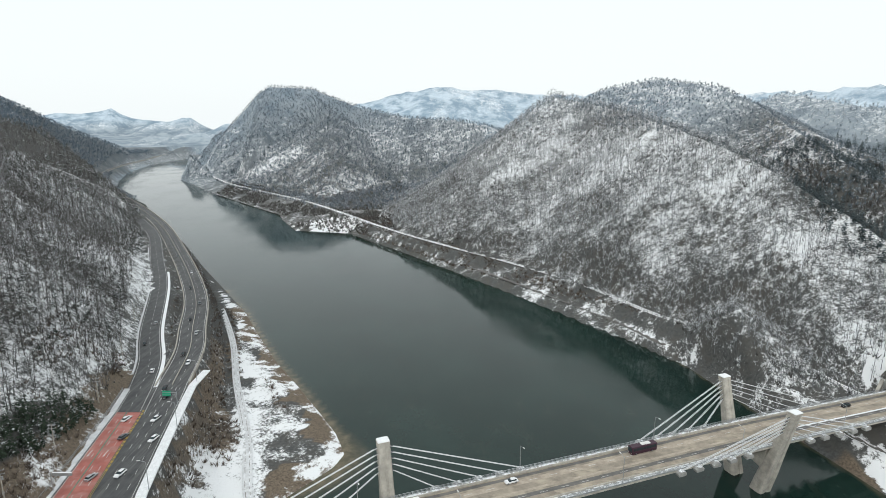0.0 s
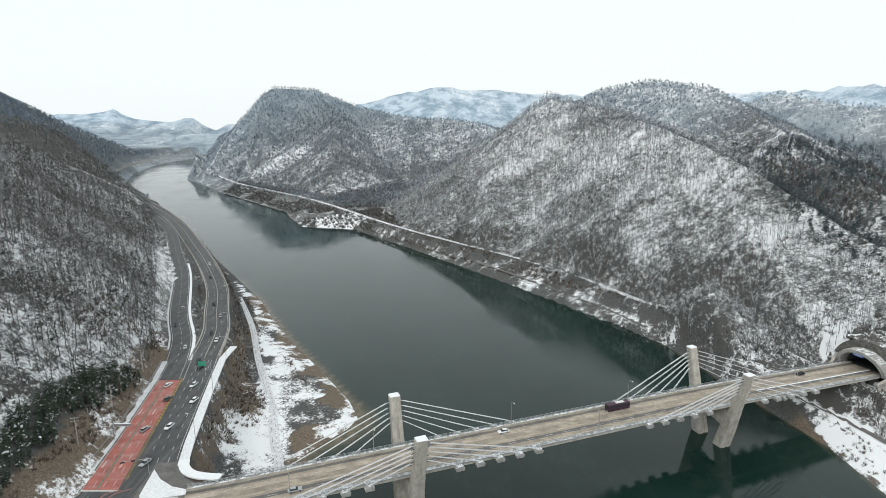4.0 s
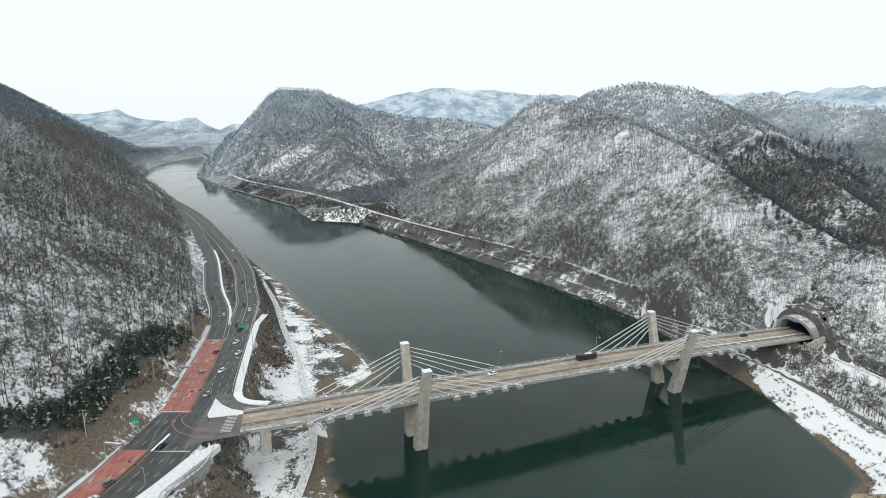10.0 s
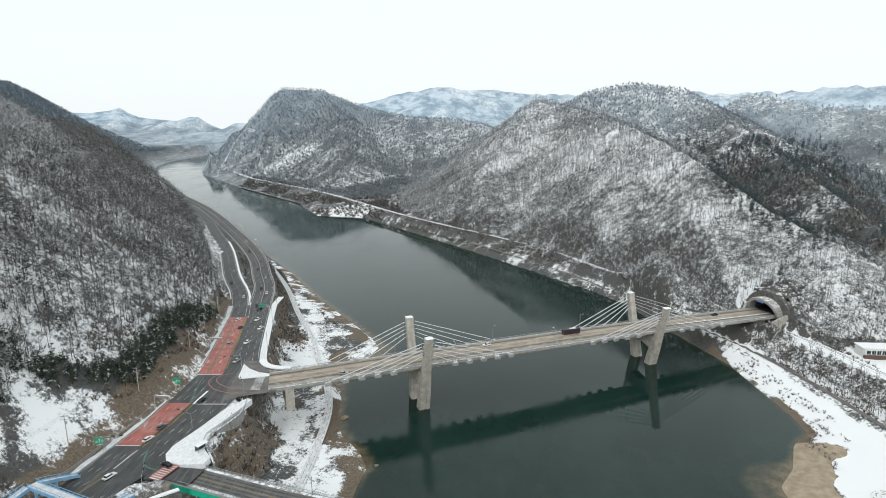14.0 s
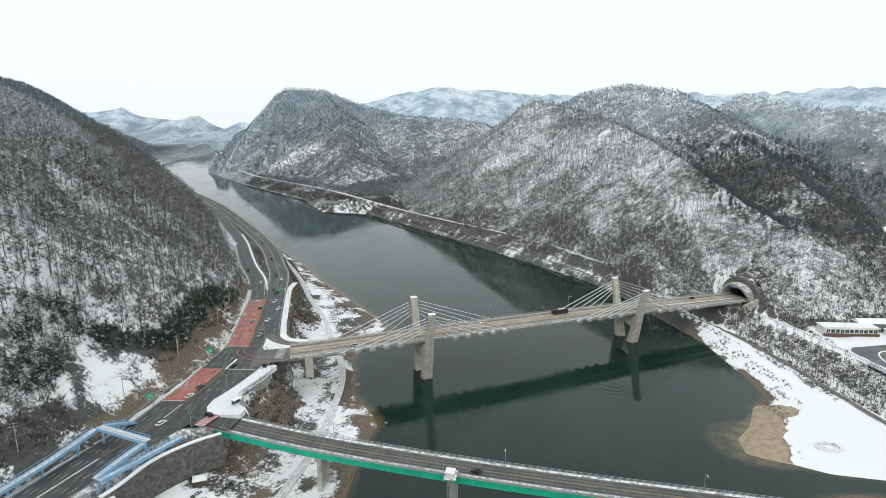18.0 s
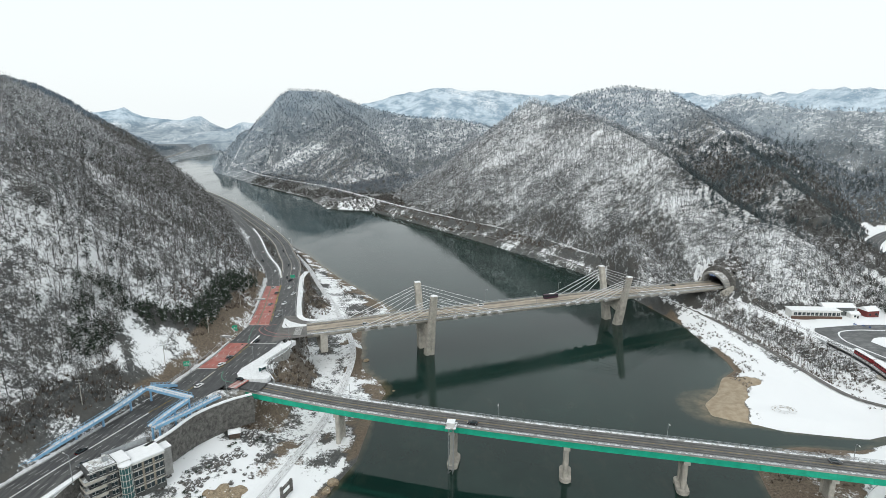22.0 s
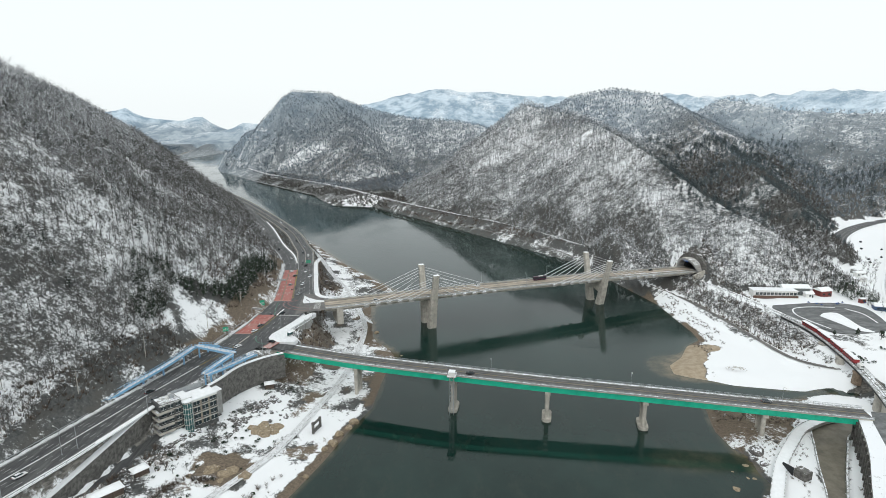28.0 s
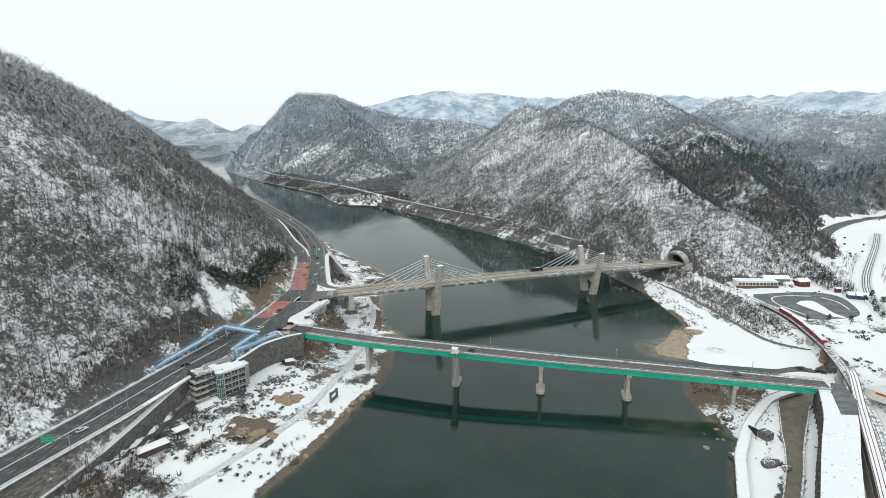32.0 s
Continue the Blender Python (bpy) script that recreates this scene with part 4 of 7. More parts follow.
def wb(s, off, dz=0.0):
    """A place on the white bridge: s along it from the first tower, off to the right, dz above the deck."""
    s = s + S0
    c = [np.interp(s, w_len, wl_line[:, k]) for k in range(3)]
    n = [np.interp(s, w_len, w_side[:, k]) for k in range(2)]
    return Vector((c[0] + n[0] * off, c[1] + n[1] * off, c[2] + dz))


white_bridge = thing("cable_bridge", "pale concrete extradosed road bridge with white stay cables and salted deck", "bridge")
span = cut(wl_line, 12, 400)
part("deck", ribbon(span, -9.7, 9.7, 0.0, 0.7), M_CONC, white_bridge)
part("box_girder", ribbon(span, -5.6, 5.6, -0.71, 2.6), M_CONC, white_bridge)
part("roadway", ribbon(span, -7.6, 7.6, 0.02), M_DECK, white_bridge, "salt-stained beige asphalt roadway")
part("salt_track", join(ribbon(span, -4.6, -2.2, 0.03), ribbon(span, 0.6, 1.6, 0.03)), plain("dried_salt", (0.43, 0.37, 0.30), 0.85, 0, 0.3, 6.0), white_bridge, "pale tracks of dried road salt")
part("wet_track", join(ribbon(span, 2.6, 4.4, 0.03), ribbon(span, -7.0, -5.6, 0.03)), M_DECK2, white_bridge)
for o in (3.7, -3.4):
    for d in np.arange(2, length(span) - 4, 8.0):
        part("lane_dash", ribbon(cut(span, d, d + 3), o - 0.08, o + 0.08, 0.045), M_WHITE, white_bridge)
part("snow_ridge", ribbon(cut(wl_line, 255, 400), 1.9, 2.6, 0.12, 0.1), M_SNOW, white_bridge, "ridge of ploughed snow on the centre line")
for s in (-1, 1):
    part("footway", ribbon(span, s * 8.65 - 0.95, s * 8.65 + 0.95, 0.18, 0.17), M_CONC_SNOW, white_bridge)
    part("inner_barrier", ribbon(span, s * 7.65 - 0.14, s * 7.65 + 0.14, 0.75, 0.74), M_CONC, white_bridge)
    rail = part("railing", join(ribbon(span, s * 9.55 - 0.06, s * 9.55 + 0.06, 1.25, 0.12), ribbon(span, s * 9.55 - 0.04, s * 9.55 + 0.04, 0.85, 0.08), ribbon(span, s * 9.55 - 0.12, s * 9.55 + 0.12, 0.42, 0.4)), M_STEEL, white_bridge)
    for k in range(63):
        q = wb(-72 + 5.0 * k, s * 9.55)
        part("post", shift(box(-0.07, 0.07, -0.07, 0.07, 0, 1.25), q.x, q.y, q.z), M_STEEL, rail)
PERP = Vector((WB_DIR.y, -WB_DIR.x, 0))


def pylon(base, top):
    """A leaning concrete pylon leg with chamfered corners, a recessed groove and a swelling foot."""
    base, top = Vector(base), Vector(top)
    rings = []
    for u, w, d in ((0, 6.2, 5.6), (0.30, 5.6, 5.2), (0.55, 4.6, 4.2), (0.8, 4.2, 3.5), (1.0, 4.1, 3.3)):
        c = base.lerp(top, u)
        prof = ((-1, -0.7), (-0.8, -1), (-0.22, -1), (-0.15, -0.86), (0.15, -0.86), (0.22, -1), (0.8, -1), (1, -0.7), (1, 0.7), (0.8, 1), (0.22, 1), (0.15, 0.86), (-0.15, 0.86), (-0.22, 1), (-0.8, 1), (-1, 0.7))
        rings.append([tuple(c + WB_DIR * (a * w / 2) + PERP * (b * d / 2)) for a, b in prof])
    return loft(rings)


ANG = math.degrees(math.atan2(WB_DIR.y, WB_DIR.x))
for tx, ty, tz, top, s_at in ((-1.8, 4.9, 24.3, 41.6, 0.0), (135.0, 60.3, 22.0, 38.2, S1 - S0)):
    c = Vector((tx, ty, 0))
    V, F = loft([[(-2.4, y, tz - 9.6 - abs(y) * 0.25), (2.4, y, tz - 9.6 - abs(y) * 0.25), (2.4, y, tz - 3.2), (-2.4, y, tz - 3.2)] for y in (-8.5, -4, 0, 4, 8.5)])
    part("cross_beam", shift((V, F), tx, ty, 0, ANG), M_CONC, white_bridge)
    for s in (-1, 1):
        b, t = c + PERP * (s * 5.6) + Vector((0, 0, -3)), c + PERP * (s * 16.4) + Vector((0, 0, top))
        leg = part("pylon", pylon(b, t), M_CONC, white_bridge)
        cap = part("snow_cap", shift(box(-2.0, 2.0, -1.6, 1.6, 0, 0.35, 0.2), t.x, t.y, t.z, ANG), M_SNOW, leg, "snow lying on the pylon top")
        for side in (-1, 1):
            for k in range(5):
                u = 0.955 - 0.042 * k
                hi = b.lerp(t, u) + WB_DIR * (side * 2.0)
                lo = wb(s_at + side * (48.3 - 8 * k), s * 10.6, 0.2)
                for gap in (-0.22, 0.22):
                    part("stay_cable", tube(hi + PERP * gap, lo + PERP * gap, 0.115, 6), M_CABLE, white_bridge)
                part("anchor_clamp", tube(hi, hi + (lo - hi).normalized() * 1.2, 0.24, 6), M_DARK, white_bridge)
for s_at in (0.0, S1 - S0):
    for s in (-1, 1):
        for side in (-1, 1):
            for k in range(5):
                q = wb(s_at + side * (48.3 - 8 * k), s * 10.5, -0.1)
                V, F = loft([[(-1.5, -0.9, -1.5), (1.5, -0.9, -1.5), (1.5, 0.9, -1.5), (-1.5, 0.9, -1.5)], [(-1.7, -1.0, -0.5), (1.7, -1.0, -0.5), (1.7, 1.0, -0.5), (-1.7, 1.0, -0.5)], [(-1.0, -0.9, 0.25), (1.0, -0.9, 0.25), (1.0, 0.9, 0.25), (-1.0, 0.9, 0.25)]])
                part("anchor_block", shift((V, F), q.x, q.y, q.z, ANG), M_CONC_SNOW, white_bridge, "snow-topped concrete cable anchor")
q = wb(-66, 0)
part("abutment", shift(box(-2, 2, -9.5, 9.5, 12, q.z - 0.8), q.x, q.y, 0, ANG), M_CONC, white_bridge)
q = wb(S1 - S0 + 84, 0)
V, F = loft([[(-1.6, y, 3.0), (1.6, y, 3.0), (1.6, y, q.z - 3.2), (-1.6, y, q.z - 3.2)] for y in (-7, 7)])
part("pier", shift((V, F), q.x, q.y, 0, ANG), M_CONC, white_bridge)

# ================= the green girder bridge =================
gl_line = resample(GREEN_AXIS, 3)
g_len = np.r_[0, np.cumsum(np.linalg.norm(np.diff(gl_line[:, :2], axis=0), axis=1))]
g_side = sides(gl_line)


def gb(s, off, dz=0.0):
    c = [np.interp(s, g_len, gl_line[:, k]) for k in range(3)]
    n = [np.interp(s, g_len, g_side[:, k]) for k in range(2)]
    return Vector((c[0] + n[0] * off, c[1] + n[1] * off, c[2] + dz))


green_bridge = thing("girder_bridge", "road bridge with bright green steel girders on concrete piers", "bridge")
gspan = cut(gl_line, 6, 305)
part("deck", ribbon(gspan, -5.6, 5.6, 0.0, 0.45), M_CONC, green_bridge)
part("roadway", ribbon(gspan, -4.1, 4.1, 0.02), M_DECK2, green_bridge)
part("wheel_track", join(*[ribbon(gspan, o, o + 0.8, 0.03) for o in (-3.2, -1.4, 0.8, 2.5)]), M_ROAD, green_bridge)
part("centre_line", ribbon(gspan, -0.08, 0.08, 0.045), M_YELLOW, green_bridge)
for s in (-1, 1):
    part("girder", ribbon(cut(gl_line, 8, 302), s * 4.5 - 0.3, s * 4.5 + 0.3, -0.46, 2.9), M_GREEN, green_bridge)
    part("bottom_flange", ribbon(cut(gl_line, 8, 302), s * 4.5 - 0.5, s * 4.5 + 0.5, -3.361, 0.08), M_GREEN, green_bridge)
    part("footway", ribbon(gspan, s * 4.85 - 0.7, s * 4.85 + 0.7, 0.2, 0.18), M_CONC_SNOW, green_bridge)
    rail = part("railing", join(ribbon(gspan, s * 5.5 - 0.06, s * 5.5 + 0.06, 1.25, 0.12), ribbon(gspan, s * 5.5 - 0.04, s * 5.5 + 0.04, 0.8, 0.08), ribbon(gspan, s * 5.5 - 0.15, s * 5.5 + 0.15, 0.35, 0.34)), M_STEEL, green_bridge)
    for k in range(74):
        q = gb(8 + 4.0 * k, s * 5.5)
        part("post", shift(box(-0.07, 0.07, -0.07, 0.07, 0, 1.25), q.x, q.y, q.z), M_STEEL, rail)
        if k % 2 == 0:
            q = gb(9 + 4.0 * k, s * 4.85, -3.3)
            part("stiffener", shift(box(-0.06, 0.06, -0.1, 0.1, 0, 2.8), q.x, q.y, q.z, -10), M_GREEN, green_bridge)
for x, y in ((-38, -105), (14, -120), (61, -129.5), (107, -137.5), (160, -147)):
    z = float(np.interp(x, gl_line[:, 0], gl_line[:, 2])) - 3.5
    V, F = loft([[(1.1 * math.cos(a) * r, 1.1 * math.sin(a) * r, h) for a in np.arange(0, 6.28, 0.524)] for h, r in ((-3, 1.0), (z - 1.4, 1.0))])
    for o in (-3.2, 3.2):
        part("pier_column", shift((V, F), x + 0.55 * o * 0.35, y + o, 0), M_CONC, green_bridge)
    part("pier_cap", shift(box(-1.3, 1.3, -5.2, 5.2, z - 1.4, z), x, y, 0, -10), M_CONC, green_bridge)
    part("pier_wall", shift(box(-0.5, 0.5, -3.4, 3.4, -3, z - 1.4), x, y, 0, -10), M_CONC, green_bridge)
    if 0 < x < 150:
        V, F = loft([[(2.5 * math.cos(a), 2.5 * math.sin(a) + yy, h) for a, yy in [(t, 3.2 if math.sin(t) >= 0 else -3.2) for t in np.arange(0, 6.28, 0.393)]] for h in (-3, 1.6)] )
        part("caisson", shift((V, F), x, y, 0, -10), M_CONC, green_bridge, "round-ended concrete pier footing at the waterline")
V, F = box(-3, 1.0, -6.4, 6.4, 9, 20.6)
part("abutment", shift((V, F), -84.5, -89, 0, -18), M_CONC, green_bridge)
part("abutment", shift(box(-1, 3, -6, 6, 3, 12.2), 203, -155, 0, -10), M_CONC, green_bridge)
# the steel stair tower at the second pier
tower = thing("stair_tower", "bluish lattice steel service tower beside the bridge pier", "tower", at=(12.6, -128.2, 0), turn=-10)
ZT = 22.2
for a, b in ((-1, -1), (1, -1), (1, 1), (-1, 1)):
    part("corner_post", box(a * 1.0 - 0.09, a * 1.0 + 0.09, b * 1.0 - 0.09, b * 1.0 + 0.09, 0.5, ZT), M_STEEL, tower)
for k in range(10):
    z0, z1 = 0.8 + 2.0 * k, 2.8 + 2.0 * k
    for a, b in (((-1, -1), (1, -1)), ((1, -1), (1, 1)), ((1, 1), (-1, 1)), ((-1, 1), (-1, -1))):
        part("brace", tube((*a, z0), (*b, z1), 0.06, 4), M_STEEL, tower)
        part("ring_bar", tube((*a, z1), (*b, z1), 0.06, 4), M_STEEL, tower)
cabin = part("cabin", box(-1.5, 1.5, -1.4, 1.6, ZT, ZT + 2.2), M_WALLWHITE, tower)
part("cabin_roof", box(-1.7, 1.7, -1.6, 1.8, ZT + 2.2, ZT + 2.5, 0.1), M_SNOW, tower)
part("platform", box(-2.2, 2.2, -2.0, 4.0, ZT - 0.25, ZT), M_CONC_SNOW, tower)


# ================= woods =================
rng = np.random.default_rng(7)


def sliver(p, q, w, side):
    """A thin leaf-shaped triangle from p to q."""
    p, q, side = np.array(p), np.array(q), np.array(side)
    return [p - side * w / 2, p + side * w / 2, q]


def bare_tree(r, limbs, twigs, height=10.0, girth=0.3, fine=0.08):
    """A leafless tree: a tapered trunk, rising limbs and a haze of twigs. Returns triangles (n, 3, 3)."""
    T = []
    lean = np.array([r.normal(0, 0.5), r.normal(0, 0.5), 0])
    at = lambda u: lean * u * u + np.array([0, 0, height * u])
    ang = [0, 2.1, 4.2]
    for a, b in ((0, 0.45), (0.45, 1.0)):
        ra, rb = girth / 2 * (1 - 0.85 * a), girth / 2 * (1 - 0.85 * b)
        A = [at(a) + ra * np.array([math.cos(t), math.sin(t), 0]) for t in ang]
        B = [at(b) + rb * np.array([math.cos(t), math.sin(t), 0]) for t in ang]
        for i in range(3):
            j = (i + 1) % 3
            T += [[A[i], A[j], B[j]], [A[i], B[j], B[i]]]
    tips = []
    for k in range(limbs):
        u = r.uniform(0.3, 0.85)
        t = r.uniform(0, 6.283)
        reach = height * r.uniform(0.18, 0.34) * (1.25 - u)
        p, q = at(u), at(u) + np.array([math.cos(t) * reach, math.sin(t) * reach, reach * r.uniform(0.7, 1.5)])
        T.append(sliver(p, q, girth * 0.45, (-math.sin(t), math.cos(t), 0)))
        tips.append((p, q, t))
    for k in range(twigs):
        p, q, t = tips[k % len(tips)] if tips else (at(0.4), at(0.9), r.uniform(0, 6.283))
        s = p + (q - p) * r.uniform(0.25, 1.0)
        t2 = t + r.normal(0, 1.1)
        ln = height * r.uniform(0.10, 0.25)
        e = s + np.array([math.cos(t2) * ln * 0.7, math.sin(t2) * ln * 0.7, ln * r.uniform(0.1, 1.0)])
        T.append(sliver(s, e, r.uniform(0.75, 1.3) * fine * height / 10, (-math.sin(t2) * 0.6, math.cos(t2) * 0.6, r.choice([-0.7, 0.7]))))
    return np.array(T)


def pine_tree(r, tiers, blades, height=9.0, wide=2.4):
    """A pine with an open, uneven crown of drooping boughs."""
    T = []
    for i in range(3):
        a, b = 2.1 * i, 2.1 * (i + 1)
        T.append([np.array([0.16 * math.cos(a), 0.16 * math.sin(a), 0]), np.array([0.16 * math.cos(b), 0.16 * math.sin(b), 0]), np.array([0, 0, height * 0.95])])
    for k in range(tiers):
        u = 0.22 + 0.75 * k / max(1, tiers - 1)
        for b in range(blades):
            t = r.uniform(0, 6.283)
            R = wide * (1.08 - u) ** 0.7 * r.uniform(0.65, 1.15)
            c, z = np.array([math.cos(t), math.sin(t), 0]), height * u + r.normal(0, 0.25)
            sd = np.array([-math.sin(t), math.cos(t), 0])
            p = np.array([0, 0, z + 0.35])
            m = c * R * 0.65 + np.array([0, 0, z + 0.15])
            T.append([p, m - sd * R * 0.33, c * R + np.array([0, 0, z - R * 0.18])])
            T.append([p, c * R + np.array([0, 0, z - R * 0.18]), m + sd * R * 0.33])
    return np.array(T)


def shrub(r, stems, height=2.2):
    T = []
    for k in range(stems):
        t, o = r.uniform(0, 6.283), r.uniform(0, 0.5)
        p = np.array([o * math.cos(t), o * math.sin(t), 0])
        h = height * r.uniform(0.5, 1.0)
        q = p + np.array([math.cos(t) * h * r.uniform(0.2, 0.8), math.sin(t) * h * r.uniform(0.2, 0.8), h])
        t2 = r.uniform(0, 6.283)
        T.append(sliver(p, q, r.uniform(0.12, 0.32), (math.cos(t2), math.sin(t2), 0)))
    return np.array(T)


def wood(name, label, protos, x, y, mat, low=0.7, high=1.3, category="trees", sink=0.1):
    """One mesh of many trees standing on the ground at x, y."""
    if len(x) == 0:
        return
    z = ground(x, y) - sink
    out = []
    pick = rng.integers(0, len(protos), len(x))
    size, turn = rng.uniform(low, high, len(x)), rng.uniform(0, 6.283, len(x))
    for k, T in enumerate(protos):
        m = pick == k
        c, s = (np.cos(turn[m]) * size[m])[:, None, None], (np.sin(turn[m]) * size[m])[:, None, None]
        X = c * T[None, :, :, 0] - s * T[None, :, :, 1] + x[m][:, None, None]
        Y = s * T[None, :, :, 0] + c * T[None, :, :, 1] + y[m][:, None, None]
        Z = size[m][:, None, None] * T[None, :, :, 2] + z[m][:, None, None]
        out.append(np.stack([X, Y, Z], -1).reshape(-1, 3))
    V = np.concatenate(out)
    ob = fast_mesh(name, V, np.arange(len(V)).reshape(-1, 3), mat)
    return tagged(ob, label, category, kind="stuff")


ROADS_CLEAR = [(MAIN_MID, 17.0), (HILLWAY, 8.5), (RIVERWAY, 9.5), (RAIL, 6.0), (FOOTPATH, 2.6), (TRACK, 2.8), (WHITE_AXIS, 12.5), (GREEN_AXIS, 8.5), (LOWER_E, 3.0),
               (VALLEY_WAY, 11), (VALLEY_LANE, 10)]


def spots(x0, x1, y0, y1, gap, keep=lambda x, y: np.ones(x.shape, bool), clear=1.0):
    """Jittered places in a rectangle, away from the ways and the water."""
    X, Y = np.meshgrid(np.arange(x0, x1, gap), np.arange(y0, y1, gap))
    x = (X + rng.uniform(-0.5, 0.5, X.shape) * gap * 1.3).ravel()
    y = (Y + rng.uniform(-0.5, 0.5, X.shape) * gap * 1.3).ravel()
    m = keep(x, y)
    x, y = x[m], y[m]
    m = river_distance(x, y) > 2.5
    for line, half in ROADS_CLEAR:
        m &= nearest(x, y, line)[0] > half * clear
    return x[m], y[m]


west_hill = lambda x, y: (nearest(x, y, HILLS[0][1])[0] < 330) & (x < np.where(y < 70, -128, -125 - (y - 70) * 0.47))
open_slope = lambda x, y: inside(x, y, BALD)
GROVE = [(-142, -65), (-134, -56), (-128, -46), (-126, -26), (-128, -4), (-133, 18), (-132, 40), (-132, 60)]
GROVE_UP = [(-162, -80), (-154, -72), (-152, -90), (-151, -104)]

near_protos = [bare_tree(np.random.default_rng(100 + k), 14, 84, 10.0 + k % 4, 0.36, 0.095) for k in range(9)]
mid_protos = [bare_tree(np.random.default_rng(200 + k), 9, 44, 9.0 + k % 4, 0.44, 0.15) for k in range(8)]


def tuft(r, blades, height=8.0, wide=3.2):
    """A leafless crown as it looks from afar: a stem and a dome of twig fans."""
    T = [sliver((0, 0, 0), (0, 0, height * 0.7), 0.25, (1, 0, 0))]
    for k in range(blades):
        t, u = r.uniform(0, 6.283), r.uniform(0.15, 1.0)
        c = np.array([math.cos(t), math.sin(t), 0])
        p = c * wide * 0.15 + np.array([0, 0, height * r.uniform(0.02, 0.4)])
        q = c * wide * r.uniform(0.4, 1.0) + np.array([0, 0, height * (0.3 + 0.65 * u)])
        T.append(sliver(q, p, r.uniform(0.30, 0.65), (-math.sin(t), math.cos(t), r.normal(0, 0.4))))
    return np.array(T)


far_protos = [tuft(np.random.default_rng(300 + k), 22) for k in range(8)]
pine_protos = [pine_tree(np.random.default_rng(400 + k), 7, 5, 9.0 + k % 3, 2.5) for k in range(6)]
far_pines = [pine_tree(np.random.default_rng(500 + k), 7, 6, 10.0, 2.9) for k in range(4)]
shrub_protos = [shrub(np.random.default_rng(600 + k), 16) for k in range(6)]

def leaf_bush(r, leaves, height=1.2):
    """A rounded evergreen bush of many small leaf clumps."""
    T = []
    for k in range(leaves):
        d = r.normal(0, 1, 3)
        d /= np.linalg.norm(d)
        c = np.array([d[0] * 0.75, d[1] * 0.75, 0.45 + abs(d[2]) * 0.5 * r.uniform(0.5, 1)]) * height * r.uniform(0.75, 1.05)
        T.append([c + r.normal(0, 0.16, 3) * height for _ in range(3)])
    return np.array(T)


def fine_shrub(r, stems, height=1.9):
    """A twiggy bush: thin stems that fork near the top."""
    T = []
    for k in range(stems):
        t, o = r.uniform(0, 6.283), r.uniform(0, 0.45)
        p = np.array([o * math.cos(t), o * math.sin(t), 0])
        h = height * r.uniform(0.35, 0.8)
        q = p + np.array([math.cos(t) * h * r.uniform(0.2, 0.9), math.sin(t) * h * r.uniform(0.2, 0.9), h])
        T.append(sliver(p, q, r.uniform(0.06, 0.13), (-math.sin(t), math.cos(t), 0)))
        for j in range(2):
            e = q + r.normal(0, 0.22, 3) * height + np.array([0, 0, 0.12 * height])
            T.append(sliver(p + (q - p) * 0.6, e, 0.09, (-math.sin(t), math.cos(t), 0)))
    return np.array(T)


bush_protos = [leaf_bush(np.random.default_rng(650 + k), 60) for k in range(4)]
fine_protos = [fine_shrub(np.random.default_rng(670 + k), 26) for k in range(6)]

x, y = spots(-400, -118, -400, 270, 4.1, lambda x, y: west_hill(x, y) & ~open_slope(x, y) & (fbm(x, y, 26, 3, 71) > 0.17) & (nearest(x, y, GROVE)[0] > 6) & (rng.uniform(0, 1, x.shape) < 0.92))
high = ground(x, y) + rng.normal(0, 12, len(x)) > 112
wood("hillside_wood", "frosted grey leafless wood on the upper slope", near_protos, x[high], y[high], M_CRESTWOOD, 0.65, 1.15)
x, y = x[~high], y[~high]
wood("hillside_wood", "leafless grey-brown wood on the snowy slope above the road", near_protos, x, y, M_BARE, 0.65, 1.25)
x, y = spots(-560, -125, 250, 760, 5.0, lambda x, y: (x < np.interp(y, [250, 503, 659, 760], [-215, -330, -440, -520])) & (ground(x, y) > 24))
wood("hillside_wood", "leafless grey-brown wood on the slope beside the river road", mid_protos, x, y, M_BARE, 0.7, 1.3)
x, y = spots(-330, -125, -330, 330, 4.2, lambda x, y: west_hill(x, y) & ~open_slope(x, y) & (fbm(x, y, 18, 3, 76) > np.where(y > -60, 0.36, 0.5)))
wood("hillside_brush", "grey-brown undergrowth between the trunks on the slope", shrub_protos, x, y, M_BARE, 0.6, 1.3, "brush")
x, y = spots(-480, -150, -120, 600, 6.4, lambda x, y: west_hill(x, y) & (fbm(x, y, 45, 3, 73) > 0.52 - 0.0005 * np.maximum(0, y)))
wood("hillside_pines", "scattered dark pines with snow on their boughs", pine_protos, x, y, M_SNOWPINE, 0.6, 1.15)
x, y = spots(-190, -117, -115, 75, 2.3, lambda x, y: (nearest(x, y, GROVE)[0] < 5.2 + 5 * (fbm(x, y, 9, 2, 48) - 0.5)) | (nearest(x, y, GROVE_UP)[0] < 8) & (fbm(x, y, 9, 2, 74) > 0.5))
wood("roadside_pines", "dense dark green pine grove above the road", pine_protos, x, y, M_PINE, 0.5, 0.9)
x, y = spots(-180, -118, -300, 120, 2.3, lambda x, y: (ground(x, y) < np.where(y < -105, 42, 55)) & (fbm(x, y, 20, 3, 75) > np.where(y < -105, 0.36, np.where((y > -30) & (x > -129), 0.36, 0.56))) & (nearest(x, y, GROVE)[0] > 5) & ~open_slope(x, y))
wood("roadside_brush", "reddish brown brush along the foot of the slope", shrub_protos, x, y, M_BUSH, 0.6, 1.5, "brush")

